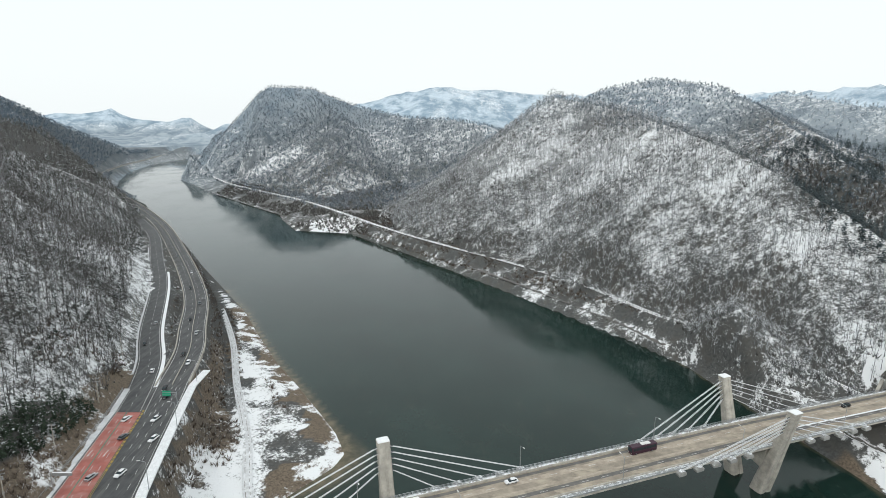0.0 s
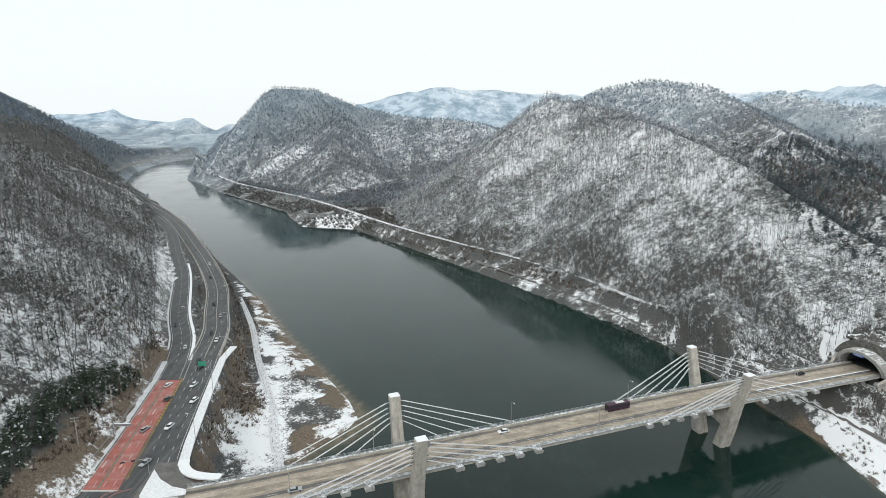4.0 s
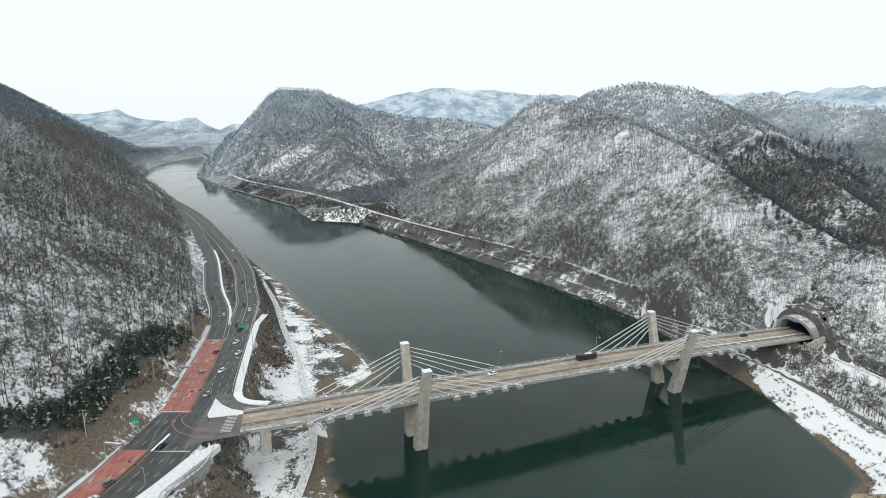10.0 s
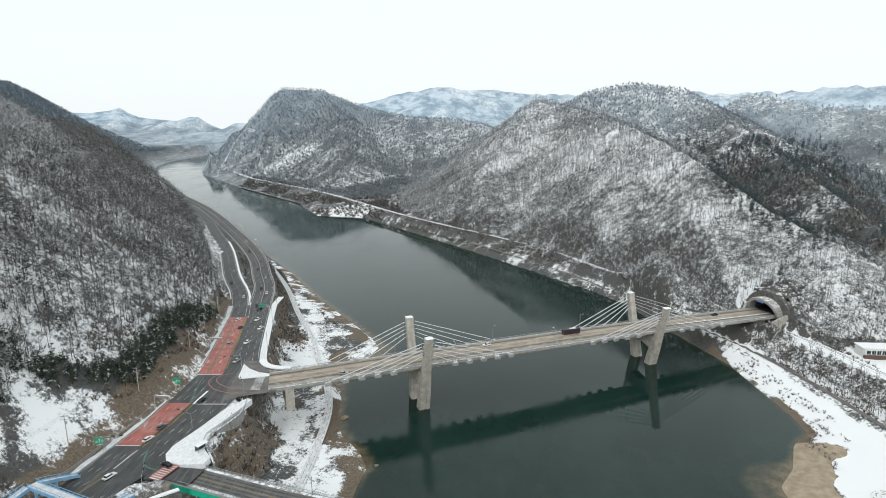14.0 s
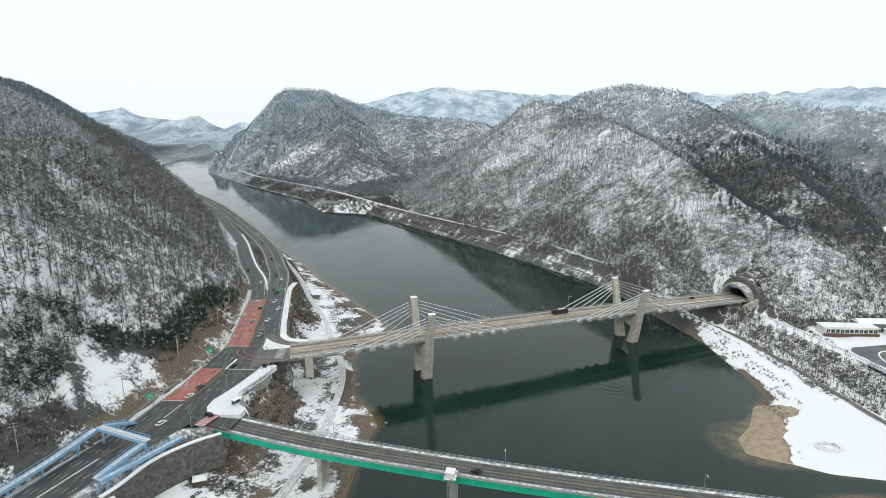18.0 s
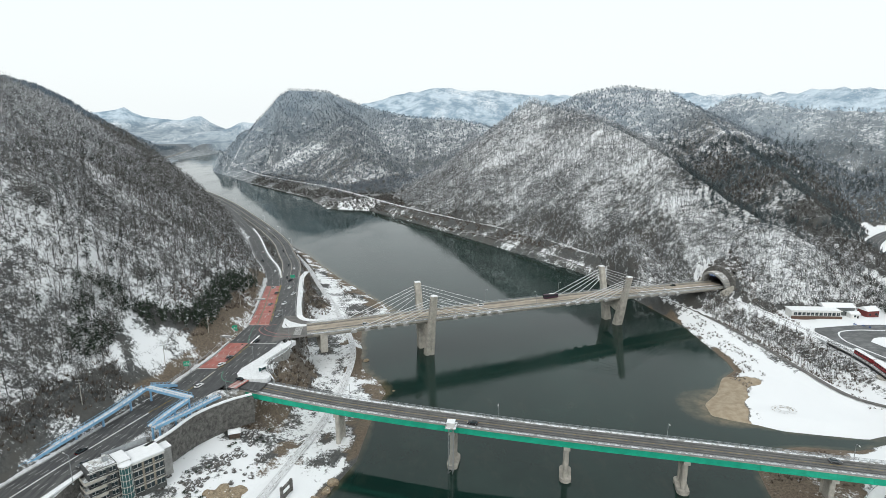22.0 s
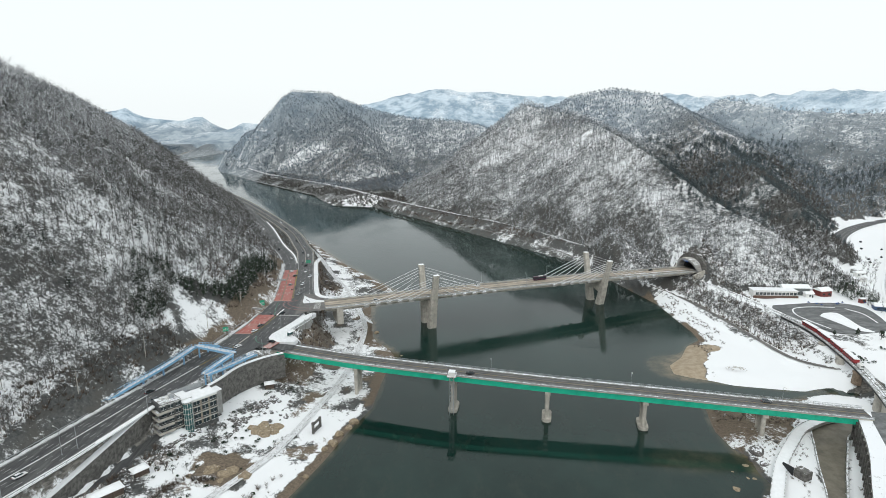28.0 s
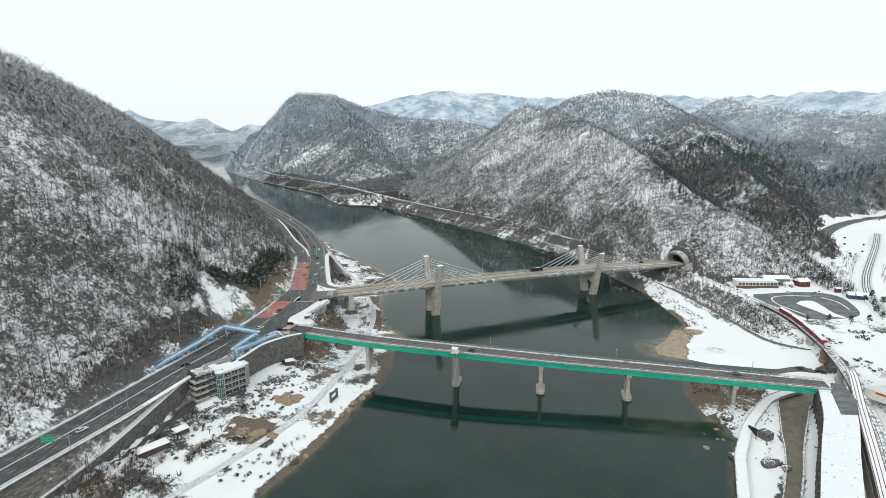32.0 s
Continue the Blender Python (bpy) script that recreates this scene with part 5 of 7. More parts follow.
# the hill across the river
crest_x = lambda y: np.interp(y, [40, 58, 88, 102, 128, 188, 300, 415, 528, 611], [360, 348, 310, 288, 262, 244, 240, 230, 216, 151])
east_face = lambda x, y: (np.minimum(nearest(x, y, HILLS[2][1])[0], nearest(x, y, HILLS[4][1])[0]) < 300) & (ground(x, y) > 12.5) & ((y > 90) | (x > 236)) & (x - crest_x(y) < 6)
x, y = spots(-70, 360, 48, 700, 3.2, lambda x, y: east_face(x, y) & (fbm(x, y, 30, 4, 77) > 0.24))
wood("riverside_wood", "thin leafless wood on the snowy hill across the river", mid_protos, x, y, M_FROSTWOOD, 0.5, 1.0)
x, y = spots(-70, 350, 48, 700, 4.5, lambda x, y: east_face(x, y) & ((fbm(x, y, 34, 4, 79) > 0.56) | (ground(x, y) < 24)))
wood("riverside_brush", "dark brush patches on the snowy hill", shrub_protos, x, y, M_BARE, 0.8, 1.8, "brush")
behind = lambda x, y: (x > 235 + 0.0 * y) & (nearest(x, y, HILLS[2][1])[0] < 170) & (x - np.interp(y, [40, 58, 88, 102, 128, 188, 300, 415, 528, 611, 700], [360, 348, 310, 288, 262, 244, 240, 230, 216, 151, 60]) > 4) & (ground(x, y) > 12)
spur = lambda x, y: (nearest(x, y, HILLS[8][1])[0] < 120) & (ground(x, y) > 13.5) & (y < 560) & (x > 300)
band = lambda x, y: (behind(x, y) & (x - crest_x(y) < 34 + 30 * (fbm(x, y, 30, 3, 82) - 0.5))) | (spur(x, y) & (fbm(x, y, 55, 3, 84) > 0.55))
x, y = spots(160, 560, 20, 720, 4.6, lambda x, y: band(x, y) & (fbm(x, y, 16, 3, 80) > 0.34) & (ground(x, y) < 135))
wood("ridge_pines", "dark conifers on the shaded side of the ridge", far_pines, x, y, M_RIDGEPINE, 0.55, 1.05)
x, y = spots(160, 560, 20, 720, 4.4, lambda x, y: (behind(x, y) | spur(x, y)) & ~band(x, y))
wood("ridge_wood", "grey-brown leafless wood on the shaded side of the ridge", far_protos, x, y, M_BARE, 0.6, 1.1)
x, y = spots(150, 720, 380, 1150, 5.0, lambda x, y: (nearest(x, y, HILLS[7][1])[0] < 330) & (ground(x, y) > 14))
wood("far_wood", "leafless wood on the hills behind, in a hazy blue-grey tone", far_protos, x, y, M_HILLWOOD, 0.4, 0.8)
x, y = spots(300, 800, 380, 1000, 13.0, lambda x, y: (fbm(x, y, 110, 3, 81) > 0.5) & (ground(x, y) > 14) & (ground(x, y) < 110))
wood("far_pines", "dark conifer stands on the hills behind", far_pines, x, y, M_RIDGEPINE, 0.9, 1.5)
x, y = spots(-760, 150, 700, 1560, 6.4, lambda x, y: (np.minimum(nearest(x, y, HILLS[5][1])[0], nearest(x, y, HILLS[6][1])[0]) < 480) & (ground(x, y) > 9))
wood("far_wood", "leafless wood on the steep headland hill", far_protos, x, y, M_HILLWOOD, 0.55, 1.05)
x, y = spots(-700, 150, 700, 1560, 22.0, lambda x, y: (fbm(x, y, 150, 3, 83) > 0.53) & (ground(x, y) > 20) & (ground(x, y) < 150))
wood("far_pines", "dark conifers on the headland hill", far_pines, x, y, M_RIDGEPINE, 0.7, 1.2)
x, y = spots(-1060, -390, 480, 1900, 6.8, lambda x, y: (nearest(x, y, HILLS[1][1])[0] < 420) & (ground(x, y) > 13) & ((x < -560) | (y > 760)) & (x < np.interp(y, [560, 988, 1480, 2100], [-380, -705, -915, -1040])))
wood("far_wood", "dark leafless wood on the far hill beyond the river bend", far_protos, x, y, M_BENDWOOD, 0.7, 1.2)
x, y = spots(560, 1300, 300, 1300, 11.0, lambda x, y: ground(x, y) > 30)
wood("far_wood", "leafless wood on the far right hills, paled as by haze", far_protos, x, y, M_FARWOOD, 0.7, 1.3)

# brush and small trees on the banks
west_bank = lambda x, y: (x > -135 - 0.5 * np.maximum(0, y - 60)) & (x < 0) & (ground(x, y) < 22.5)
x, y = spots(-260, -20, -240, 420, 2.6, lambda x, y: west_bank(x, y) & (ground(x, y) > 3.4) & (fbm(x, y, 22, 3, 85) > np.where(y < -105, 0.60, np.where(y < 10, 0.24, 0.33))))
wood("bank_brush", "tangled brown brush on the river bank", shrub_protos, x, y, M_BUSH, 0.6, 1.5, "brush")
x, y = spots(-250, -30, -95, 420, 4.0, lambda x, y: west_bank(x, y) & (ground(x, y) > 5) & (fbm(x, y, 25, 3, 87) > 0.40))
wood("bank_trees", "small leafless trees below the road embankment", mid_protos, x, y, M_BARE, 0.35, 0.65)
x, y = spots(-100, 230, 95, 640, 2.8, lambda x, y: (x > -110 - (y - 570) * 0.75) & (ground(x, y) < 13.6) & (fbm(x, y, 24, 3, 89) > 0.37))
wood("bank_brush", "grey-brown brush between river and railway", shrub_protos, x, y, M_BUSH, 0.7, 1.8, "brush")
x, y = spots(150, 262, -100, 100, 2.9, lambda x, y: (y > -48) & (nearest(x, y, RAIL)[0] > 5) & (nearest(x, y, RAIL)[0] < 26) & (x < np.interp(y, [-90, -40, 0, 48, 76, 102], [244, 251, 252, 245, 235, 222])) & (nearest(x, y, FOOTPATH)[0] > 4))
wood("bank_trees", "row of small leafless trees below the railway", mid_protos, x, y, M_BARE, 0.45, 0.75)
x, y = spots(140, 262, -110, 100, 3.4, lambda x, y: (x < 262) & (river_distance(x, y) < 5) & (fbm(x, y, 14, 3, 91) > 0.5) & (y > -40))
wood("bank_brush", "dry brown brush on the snowy beach", fine_protos, x, y, M_BUSH, 0.4, 0.9, "brush")
x, y = spots(-420, 140, 550, 1050, 4.5, lambda x, y: (ground(x, y) < 14) & (river_distance(x, y) > 3) & (x > -250 - (y - 700) * 0.75) & (fbm(x, y, 40, 3, 93) > 0.4))
wood("bank_brush", "dark brush along the far shore", shrub_protos, x, y, M_BARE, 1.4, 3.0, "brush")
x, y = spots(-88, -32, -60, 40, 2.0, lambda x, y: (ground(x, y) < 19.5) & (ground(x, y) > 3.6) & (nearest(x, y, TRACK)[0] > 3.5) & (nearest(x, y, WHITE_AXIS)[0] < 14), 0.18)
wood("bank_brush", "brown brush in the shade below the bridge ends", shrub_protos, x, y, M_BUSH, 0.5, 1.1, "brush")
x, y = spots(130, 430, -520, -230, 9.0, lambda x, y: (river_distance(x, y) > 25) & (x > 262 - 0.5 * (y + 230)) & (fbm(x, y, 40, 3, 108) > 0.45))
wood("bank_trees", "leafless trees on the snowy flats of the east bank", far_protos, x, y, M_BARE, 0.5, 0.9)
x, y = spots(-620, -230, -900, -400, 9.0, lambda x, y: (x < -232 - 0.0 * y + 0.45 * (y + 400)) & (ground(x, y) > 26))
wood("far_wood", "leafless wood on the slope downstream", far_protos, x, y, M_HILLWOOD, 0.7, 1.2)


# ================= railway, viaduct and train =================
rail_line = resample(RAIL, 6)
railway = thing("railway", "snow-covered single railway line on a ballast bed", "railway", kind="structure")
r_land = rail_line[(rail_line[:, 1] > -14)]
part("ballast", ribbon(r_land, -2.5, 2.5, 0.3, 0.5), M_SNOW, railway)
for o in (-0.75, 0.75):
    part("rail", ribbon(r_land, o - 0.06, o + 0.06, 0.46, 0.15), M_DARK, railway)
part("trackside_wall", ribbon(rail_line[(rail_line[:, 1] > 95) & (rail_line[:, 1] < 560)], 2.7, 3.1, 0.5, 2.2), M_STONE, railway)
via = rail_line[rail_line[:, 1] < -8]
viaduct = thing("rail_viaduct", "curved concrete railway viaduct with dark steel girders and snow", "viaduct")
part("deck", ribbon(via, -2.4, 2.4, 0.2, 0.5), M_CONC_SNOW, viaduct)
for s in (-1, 1):
    part("girder", ribbon(via, s * 1.6 - 0.25, s * 1.6 + 0.25, -0.32, 1.5), M_DARK, viaduct)
    part("handrail", join(ribbon(via, s * 2.3 - 0.05, s * 2.3 + 0.05, 1.25, 0.1), ribbon(via, s * 2.3 - 0.04, s * 2.3 + 0.04, 0.75, 0.08)), M_STEEL, viaduct)
    part("rail", ribbon(via, s * 0.75 - 0.06, s * 0.75 + 0.06, 0.36, 0.15), M_DARK, viaduct)
for x, y in ((247, -58), (243, -80), (238.5, -101), (231, -128), (222, -151)):
    h = float(ground(x, y)) - 1
    V, F = loft([[(1.9 * r * math.cos(a), 2.6 * r * math.sin(a), z) for a in np.arange(0, 6.28, 0.45)] for z, r in ((h, 1.15), (10.2, 1.0), (11.2, 1.25))])
    part("pier", shift((V, F), x, y, 0), plain("stained_concrete", (0.25, 0.19, 0.14), 0.9, 0, 0.4, 2.0) if y < -95 and y > -110 else M_CONC, viaduct)
v_len = np.r_[0, np.cumsum(np.linalg.norm(np.diff(via[:, :2], axis=0), axis=1))]


def on_via(d):
    p = [float(np.interp(d, v_len, via[:, k])) for k in range(3)]
    q = [float(np.interp(d + 1, v_len, via[:, k])) for k in range(2)]
    return p, math.degrees(math.atan2(q[1] - p[1], q[0] - p[0]))


def coach(parent, L):
    """One old railway coach with windows, roof and underframe."""
    body = part("body", box(-L / 2, L / 2, -1.35, 1.35, 1.0, 3.3, 0.12), M_REDTRAIN, parent)
    for s in (-1, 1):
        for k in range(int(L / 2.2)):
            x = -L / 2 + 1.6 + 2.2 * k
            part("window", box(x - 0.6, x + 0.6, s * 1.36 - 0.03, s * 1.36 + 0.03, 2.0, 2.9), M_GLASS, body)
        part("underframe", box(-L / 2 + 0.4, L / 2 - 0.4, s * 0.8 - 0.2, s * 0.8 + 0.2, 0.5, 0.99), M_DARK, parent)
        for k in (-1, 1):
            part("bogie", box(k * L * 0.33 - 1.2, k * L * 0.33 + 1.2, s * 0.75 - 0.1, s * 0.75 + 0.1, 0.37, 0.9, 0.1), M_DARK, parent)
    V, F = loft([[(x, 1.45 * math.cos(a), 3.25 + 0.55 * math.sin(a)) for a in np.linspace(0, math.pi, 7)] for x in (-L / 2, L / 2)])
    part("roof", (V, F), M_SNOW, parent, "snow-covered coach roof")


for k, d in enumerate((27.5, 44, 60.5, 77)):
    (px_, py_, pz_), turn = on_via(d)
    c = thing("railway_coach", "dark red old railway coach with snow on its roof", "train", "coaches on the viaduct", at=(px_, py_, pz_), turn=turn)
    coach(c, 15.0)
(px_, py_, pz_), turn = on_via(90)
loco = thing("railcar", "small white railcar at the end of the red train", "train", at=(px_, py_, pz_), turn=turn)
part("body", box(-2.2, 2.2, -1.2, 1.2, 0.9, 2.9, 0.25), M_WALLWHITE, loco)
part("windscreen", box(1.6, 2.25, -0.9, 0.9, 1.9, 2.6, 0.05), M_GLASS, loco)
part("underframe", box(-2.0, 2.0, -1.0, 1.0, 0.37, 0.89), M_DARK, loco)

# ================= the tunnel =================
tunnel = thing("tunnel_portal", "flared concrete tunnel portal with a rounded arch and ribbed cladding", "tunnel", at=(224, 92.4, 18.7), turn=ANG)
# lining much darker than the portal's concrete
M_INSIDE = plain("dark_tunnel_lining", (0.10, 0.10, 0.10), 0.9, 0, 0.3, 2.0)


def arch(r, x, flare=0.0, flat=0.86):
    return [(x - flare * math.sin(a), r * math.cos(a), max(-7.0, r * flat * math.sin(a) if a < math.pi else 0)) for a in np.linspace(0, math.pi, 19)]


def arch_shell(r_in, r_out, x0, x1, f0=0.0, f1=0.0):
    a, b = arch(r_in, x0, f0), arch(r_out, x0, f0)
    c, d = arch(r_in, x1, f1), arch(r_out, x1, f1)
    n = len(a)
    V = a + b + c + d
    F = []
    for i in range(n - 1):
        F += [(i, i + 1, n + i + 1, n + i), (2 * n + i, 3 * n + i, 3 * n + i + 1, 2 * n + i + 1), (i, 2 * n + i, 2 * n + i + 1, i + 1), (n + i, n + i + 1, 3 * n + i + 1, 3 * n + i)]
    return V, F


part("arch_ring", arch_shell(10.6, 12.4, 0, 5.0, 3.5, 0.0), M_CONC_SNOW, tunnel)
part("collar", arch_shell(12.42, 17.0, 3.6, 7.2), M_STONE, tunnel, "rough rock face round the tunnel mouth")
part("tube", arch_shell(10.6, 11.6, 5.0, 34), M_INSIDE, tunnel, "dark concrete tunnel lining")
# added near-black sheet closes the tube, standing in for its unlit depth
part("rear_wall", ([(34, -12, -1), (34, 12, -1), (34, 12, 11), (34, -12, 11)], [(0, 1, 2, 3)]), M_DARK, tunnel)
part("tunnel_road", ([(2, -10.4, 0.03), (34, -10.4, 0.03), (34, 10.4, 0.03), (2, 10.4, 0.03)], [(0, 1, 2, 3)]), M_ROAD, tunnel)
for s in (-1, 1):
    V, F = loft([[(x, s * (11.0 + 0.35 * (x + 6)), -8), (x, s * (12.6 + 0.35 * (x + 6)), -8), (x, s * (12.6 + 0.35 * (x + 6)), h), (x, s * (11.0 + 0.35 * (x + 6)), h)] for x, h in ((-5, -2.0), (-1, 0.6), (4, 3.2))])
    part("wing_wall", (V, F), M_CONC, tunnel)
for k in range(15):
    a = 0.2 + 2.75 * k / 14
    p = (-3.4 * math.sin(a), 12.5 * math.cos(a), 12.5 * 0.86 * math.sin(a))
    q = (4.8, 12.55 * math.cos(a), 12.55 * 0.86 * math.sin(a))
    part("rib", tube(p, q, 0.22, 4), M_CONC, tunnel)
sign = part("portal_sign", box(-3.2, -3.0, -2.6, 2.6, 7.7, 9.0), plain("blue_sign_face", (0.04, 0.13, 0.42), 0.5, 0, 0.1, 1.0), tunnel, "small blue sign over the tunnel mouth")
for k in range(5):
    part("sign_bar", box(-3.24, -3.2, -2.0 + 0.9 * k, -1.5 + 0.9 * k, 8.1, 8.6), M_WHITE, sign)
for k in range(4):
    part("tunnel_lamp", box(6 + 6 * k, 7.6 + 6 * k, 6.2, 6.6, 7.2, 7.4), M_STEEL, tunnel)


# ================= lumps of rock and bushes used in many places =================
def boulder_mesh(seed, n=9):
    """An irregular, slightly flattened rock with broken faces."""
    r = np.random.default_rng(seed)
    bm = bmesh.new()
    bmesh.ops.create_icosphere(bm, subdivisions=2, radius=1.0)
    for v in bm.verts:
        d = v.co.normalized()
        k = 1.0 + 0.22 * math.sin(3.1 * d.x + seed) * math.cos(2.7 * d.y - seed) + r.normal(0, 0.06)
        v.co = Vector((d.x * k, d.y * k * 0.85, max(-0.45, d.z * k * 0.7)))
    me = bpy.data.meshes.new("boulder")
    bm.to_mesh(me)
    bm.free()
    return me


def rock_material(name, a, b, snow):
    n = Nodes(name, 0.9, 0, 0.2)
    col = n.mix(n.ramp(n.noise(0.9, 6, 0.7), 0.3, 0.7), a, b)
    col = n.mix(n.ramp(n.noise(0.3, 3, 0.6, (1, 1, 4)), 0.5, 0.75), col, tuple(v * 0.45 for v in a))
    m = n.math("MULTIPLY", n.ramp(n.up(), 0.55, 0.85), n.ramp(n.noise(1.2, 4), 0.75 - 0.5 * snow, 0.85 - 0.5 * snow))
    n.color(n.mix(m, col, (0.80, 0.82, 0.84)))
    n.bump(n.noise(0.35, 5, 0.7), 0.6, 0.15)
    return n.mat


M_TAN = rock_material("tan_rock", (0.20, 0.16, 0.11), (0.42, 0.34, 0.24), 0.25)
M_GREYROCK = rock_material("grey_rock", (0.07, 0.068, 0.064), (0.20, 0.19, 0.18), 0.55)
BOULDERS = {}
for nm, mt in (("tan", M_TAN), ("grey", M_GREYROCK)):
    BOULDERS[nm] = []
    for k in range(5):
        me = boulder_mesh(40 + k + (7 if nm == "tan" else 0))
        me.materials.append(mt)
        BOULDERS[nm].append(me)


def put_rock(x, y, size, kind, label, group="", z=None, flat=1.0):
    ob = new("boulder", BOULDERS[kind][int(rng.integers(0, 5))])
    h = float(ground(x, y)) if z is None else z
    ob.matrix_basis = Matrix.Translation((x, y, max(h, -0.6) + 0.12 * size)) @ Matrix.Rotation(float(rng.uniform(0, 6.28)), 4, "Z") @ Matrix.Diagonal((size, size, size * flat, 1))
    return tagged(ob, label, "rock", group)


# ================= the west bank =================
fb = thing("footbridge", "light blue steel footbridge with long snowy ramps over the highway", "footbridge")


def walkway(name, pts, half=1.25, cols=(), rails=True):
    L = resample(pts, 3) if len(pts) > 2 else np.array([np.array(pts[0]) + (np.array(pts[1]) - np.array(pts[0])) * u for u in np.linspace(0, 1, 12)])
    w = part(name, ribbon(L, -half, half, 0.0, 0.3), M_SNOW_THIN, fb, "snow trodden on the walkway")
    for s in (-1, 1):
        part("side_girder", ribbon(L, s * half - 0.12, s * half + 0.12, 0.25, 1.1), M_BLUE, fb)
        part("handrail", ribbon(L, s * half - 0.06, s * half + 0.06, 1.25, 0.1), M_BLUE, fb)
        for d in np.arange(0.5, length(L) - 0.6, 2.2):
            part("baluster", ribbon(cut(L, d, d + 0.14), s * half - 0.05, s * half + 0.05, 1.16, 0.92), M_BLUE, fb)
    for x, y, z in cols:
        g = float(ground(x, y))
        part("column", shift(box(-0.35, 0.35, -0.35, 0.35, min(g, ROAD_Z) - 0.3, z - 0.8, 0.05), x, y, 0), M_BLUE, fb)


walkway("span", [(-123.2, -108.2, 30.2), (-99.6, -118.2, 30.2)], 1.5, [(-121.6, -109, 30.2), (-100.8, -117.6, 30.2)])
walkway("west_ramp", [(-123.6, -109.6, 30.1), (-129, -127.5, 28.6), (-136, -141.7, 26.6), (-142.4, -155, 24.9), (-145, -161, 24.1)], 1.25, [(-126, -118, 29.4), (-130.5, -131, 28), (-135.5, -141, 26.5), (-139.5, -149, 25.6)])
walkway("upper_ramp", [(-100.2, -119.4, 30.1), (-104.5, -128.5, 28.8), (-108.2, -137, 27.4)], 1.1, [(-103.2, -126, 29), (-107.8, -136, 27.5)])
walkway("lower_ramp", [(-106.2, -138, 27.4), (-101.3, -126, 26.1), (-96.5, -113.5, 24.9), (-93.2, -104.5, 23.8)], 1.1, [(-105.2, -135.5, 27.2), (-100, -123, 25.8), (-96.2, -113, 24.8)])
walkway("north_stair", [(-121.5, -107, 30.1), (-119.5, -101, 27.5), (-117.3, -94.5, 24.4)], 1.0, [(-119.8, -102, 27.8)])

# the riverside building: its own frame runs along the front, from its northern end
bx, by, bturn = -98.2, -147.8, math.degrees(math.atan2(-0.745, -0.667))
ZB = 9.6
bld = thing("riverside_building", "four-storey grey building with green glass stair tower and snowy roof", "building", at=(bx, by, ZB), turn=bturn)


def block(x0, x1, y0, y1, h, mat, floors, bays, name="wall", win=(1.5, 1.5)):
    """A block whose front is at y1; windows with frame and sill stand proud in it."""
    w = part(name, box(x0, x1, y0, y1, -1.5, h, 0.08), mat, bld)
    fh = h / floors
    for f in range(floors):
        part("floor_band", box(x0 - 0.12, x1 + 0.12, y1 - 0.2, y1 + 0.14, fh * (f + 1) - 0.45, fh * (f + 1) - 0.1), M_WALLWHITE if f == floors - 1 else M_CONC, bld)
        for b in range(bays):
            cx = x0 + (x1 - x0) * (b + 0.5) / bays
            z0 = fh * f + 0.75
            wd = part("window", box(cx - win[0] / 2, cx + win[0] / 2, y1 + 0.005, y1 + 0.06, z0, z0 + win[1]), M_GLASS, bld)
            part("window_frame", join(box(cx - win[0] / 2 - 0.1, cx + win[0] / 2 + 0.1, y1, y1 + 0.1, z0 - 0.12, z0), box(cx - win[0] / 2 - 0.1, cx + win[0] / 2 + 0.1, y1, y1 + 0.1, z0 + win[1], z0 + win[1] + 0.1), box(cx - 0.04, cx + 0.04, y1, y1 + 0.1, z0, z0 + win[1])), M_WALLWHITE, wd)
    return w


# local x runs along the front to the south-west, local y towards the river
block(0, 11.5, -9.0, 0, 13.6, plain("grey_stone_render", (0.095, 0.10, 0.097), 0.85, 0, 0.35, 1.5), 4, 3, win=(2.7, 2.0))
M_WALLDARK = plain("dark_grey_cladding", (0.075, 0.08, 0.08), 0.6, 0, 0.3, 1.5)
block(16.0, 25.6, -9.0, -0.8, 16.0, M_WALLDARK, 5, 3, win=(1.9, 1.6))
block(11.0, 16.5, -9.5, -1.6, 15.0, M_WALLDARK, 5, 1)
for z in (3.2, 6.4, 9.6, 12.8):
    bal = part("balcony", box(20.5, 27.4, -5.0, 1.2, z - 0.3, z), M_CONC_SNOW, bld)
    part("parapet", box(20.5, 27.4, 1.05, 1.2, z, z + 0.95), M_CONC, bal)
    part("parapet", box(27.25, 27.4, -5.0, 1.05, z, z + 0.95), M_CONC, bal)
part("fascia", box(-0.3, 11.5, 0.0, 0.22, 12.6, 13.6), M_WALLWHITE, bld)
for x in (3.9, 7.7):
    part("cream_panel", box(x - 0.35, x + 0.35, 0.0, 0.1, 1.0, 12.6), plain("cream_render", (0.30, 0.265, 0.21), 0.8, 0, 0.2, 1.0), bld)
for k in range(9):
    part("porch_slat", box(25.9 + 0.55 * k, 26.15 + 0.55 * k, -6.5, -2.0, 1.1, 1.25), M_WALLWHITE, bld)
V, F = loft([[(13.6 + 2.1 * math.cos(a), -0.6 + 2.1 * math.sin(a), z) for a in np.arange(0, 6.28, 0.35)] for z in (-1.5, 14.0)])
glass = part("stair_tower", (V, F), M_GREENGLASS, bld, "round stair tower of green glass")
for k in range(6):
    V, F = loft([[(13.6 + 2.18 * math.cos(a), -0.6 + 2.18 * math.sin(a), z) for a in np.arange(0, 6.28, 0.35)] for z in (0.3 + 2.6 * k, 0.6 + 2.6 * k)])
    part("floor_ring", (V, F), M_CONC, glass)
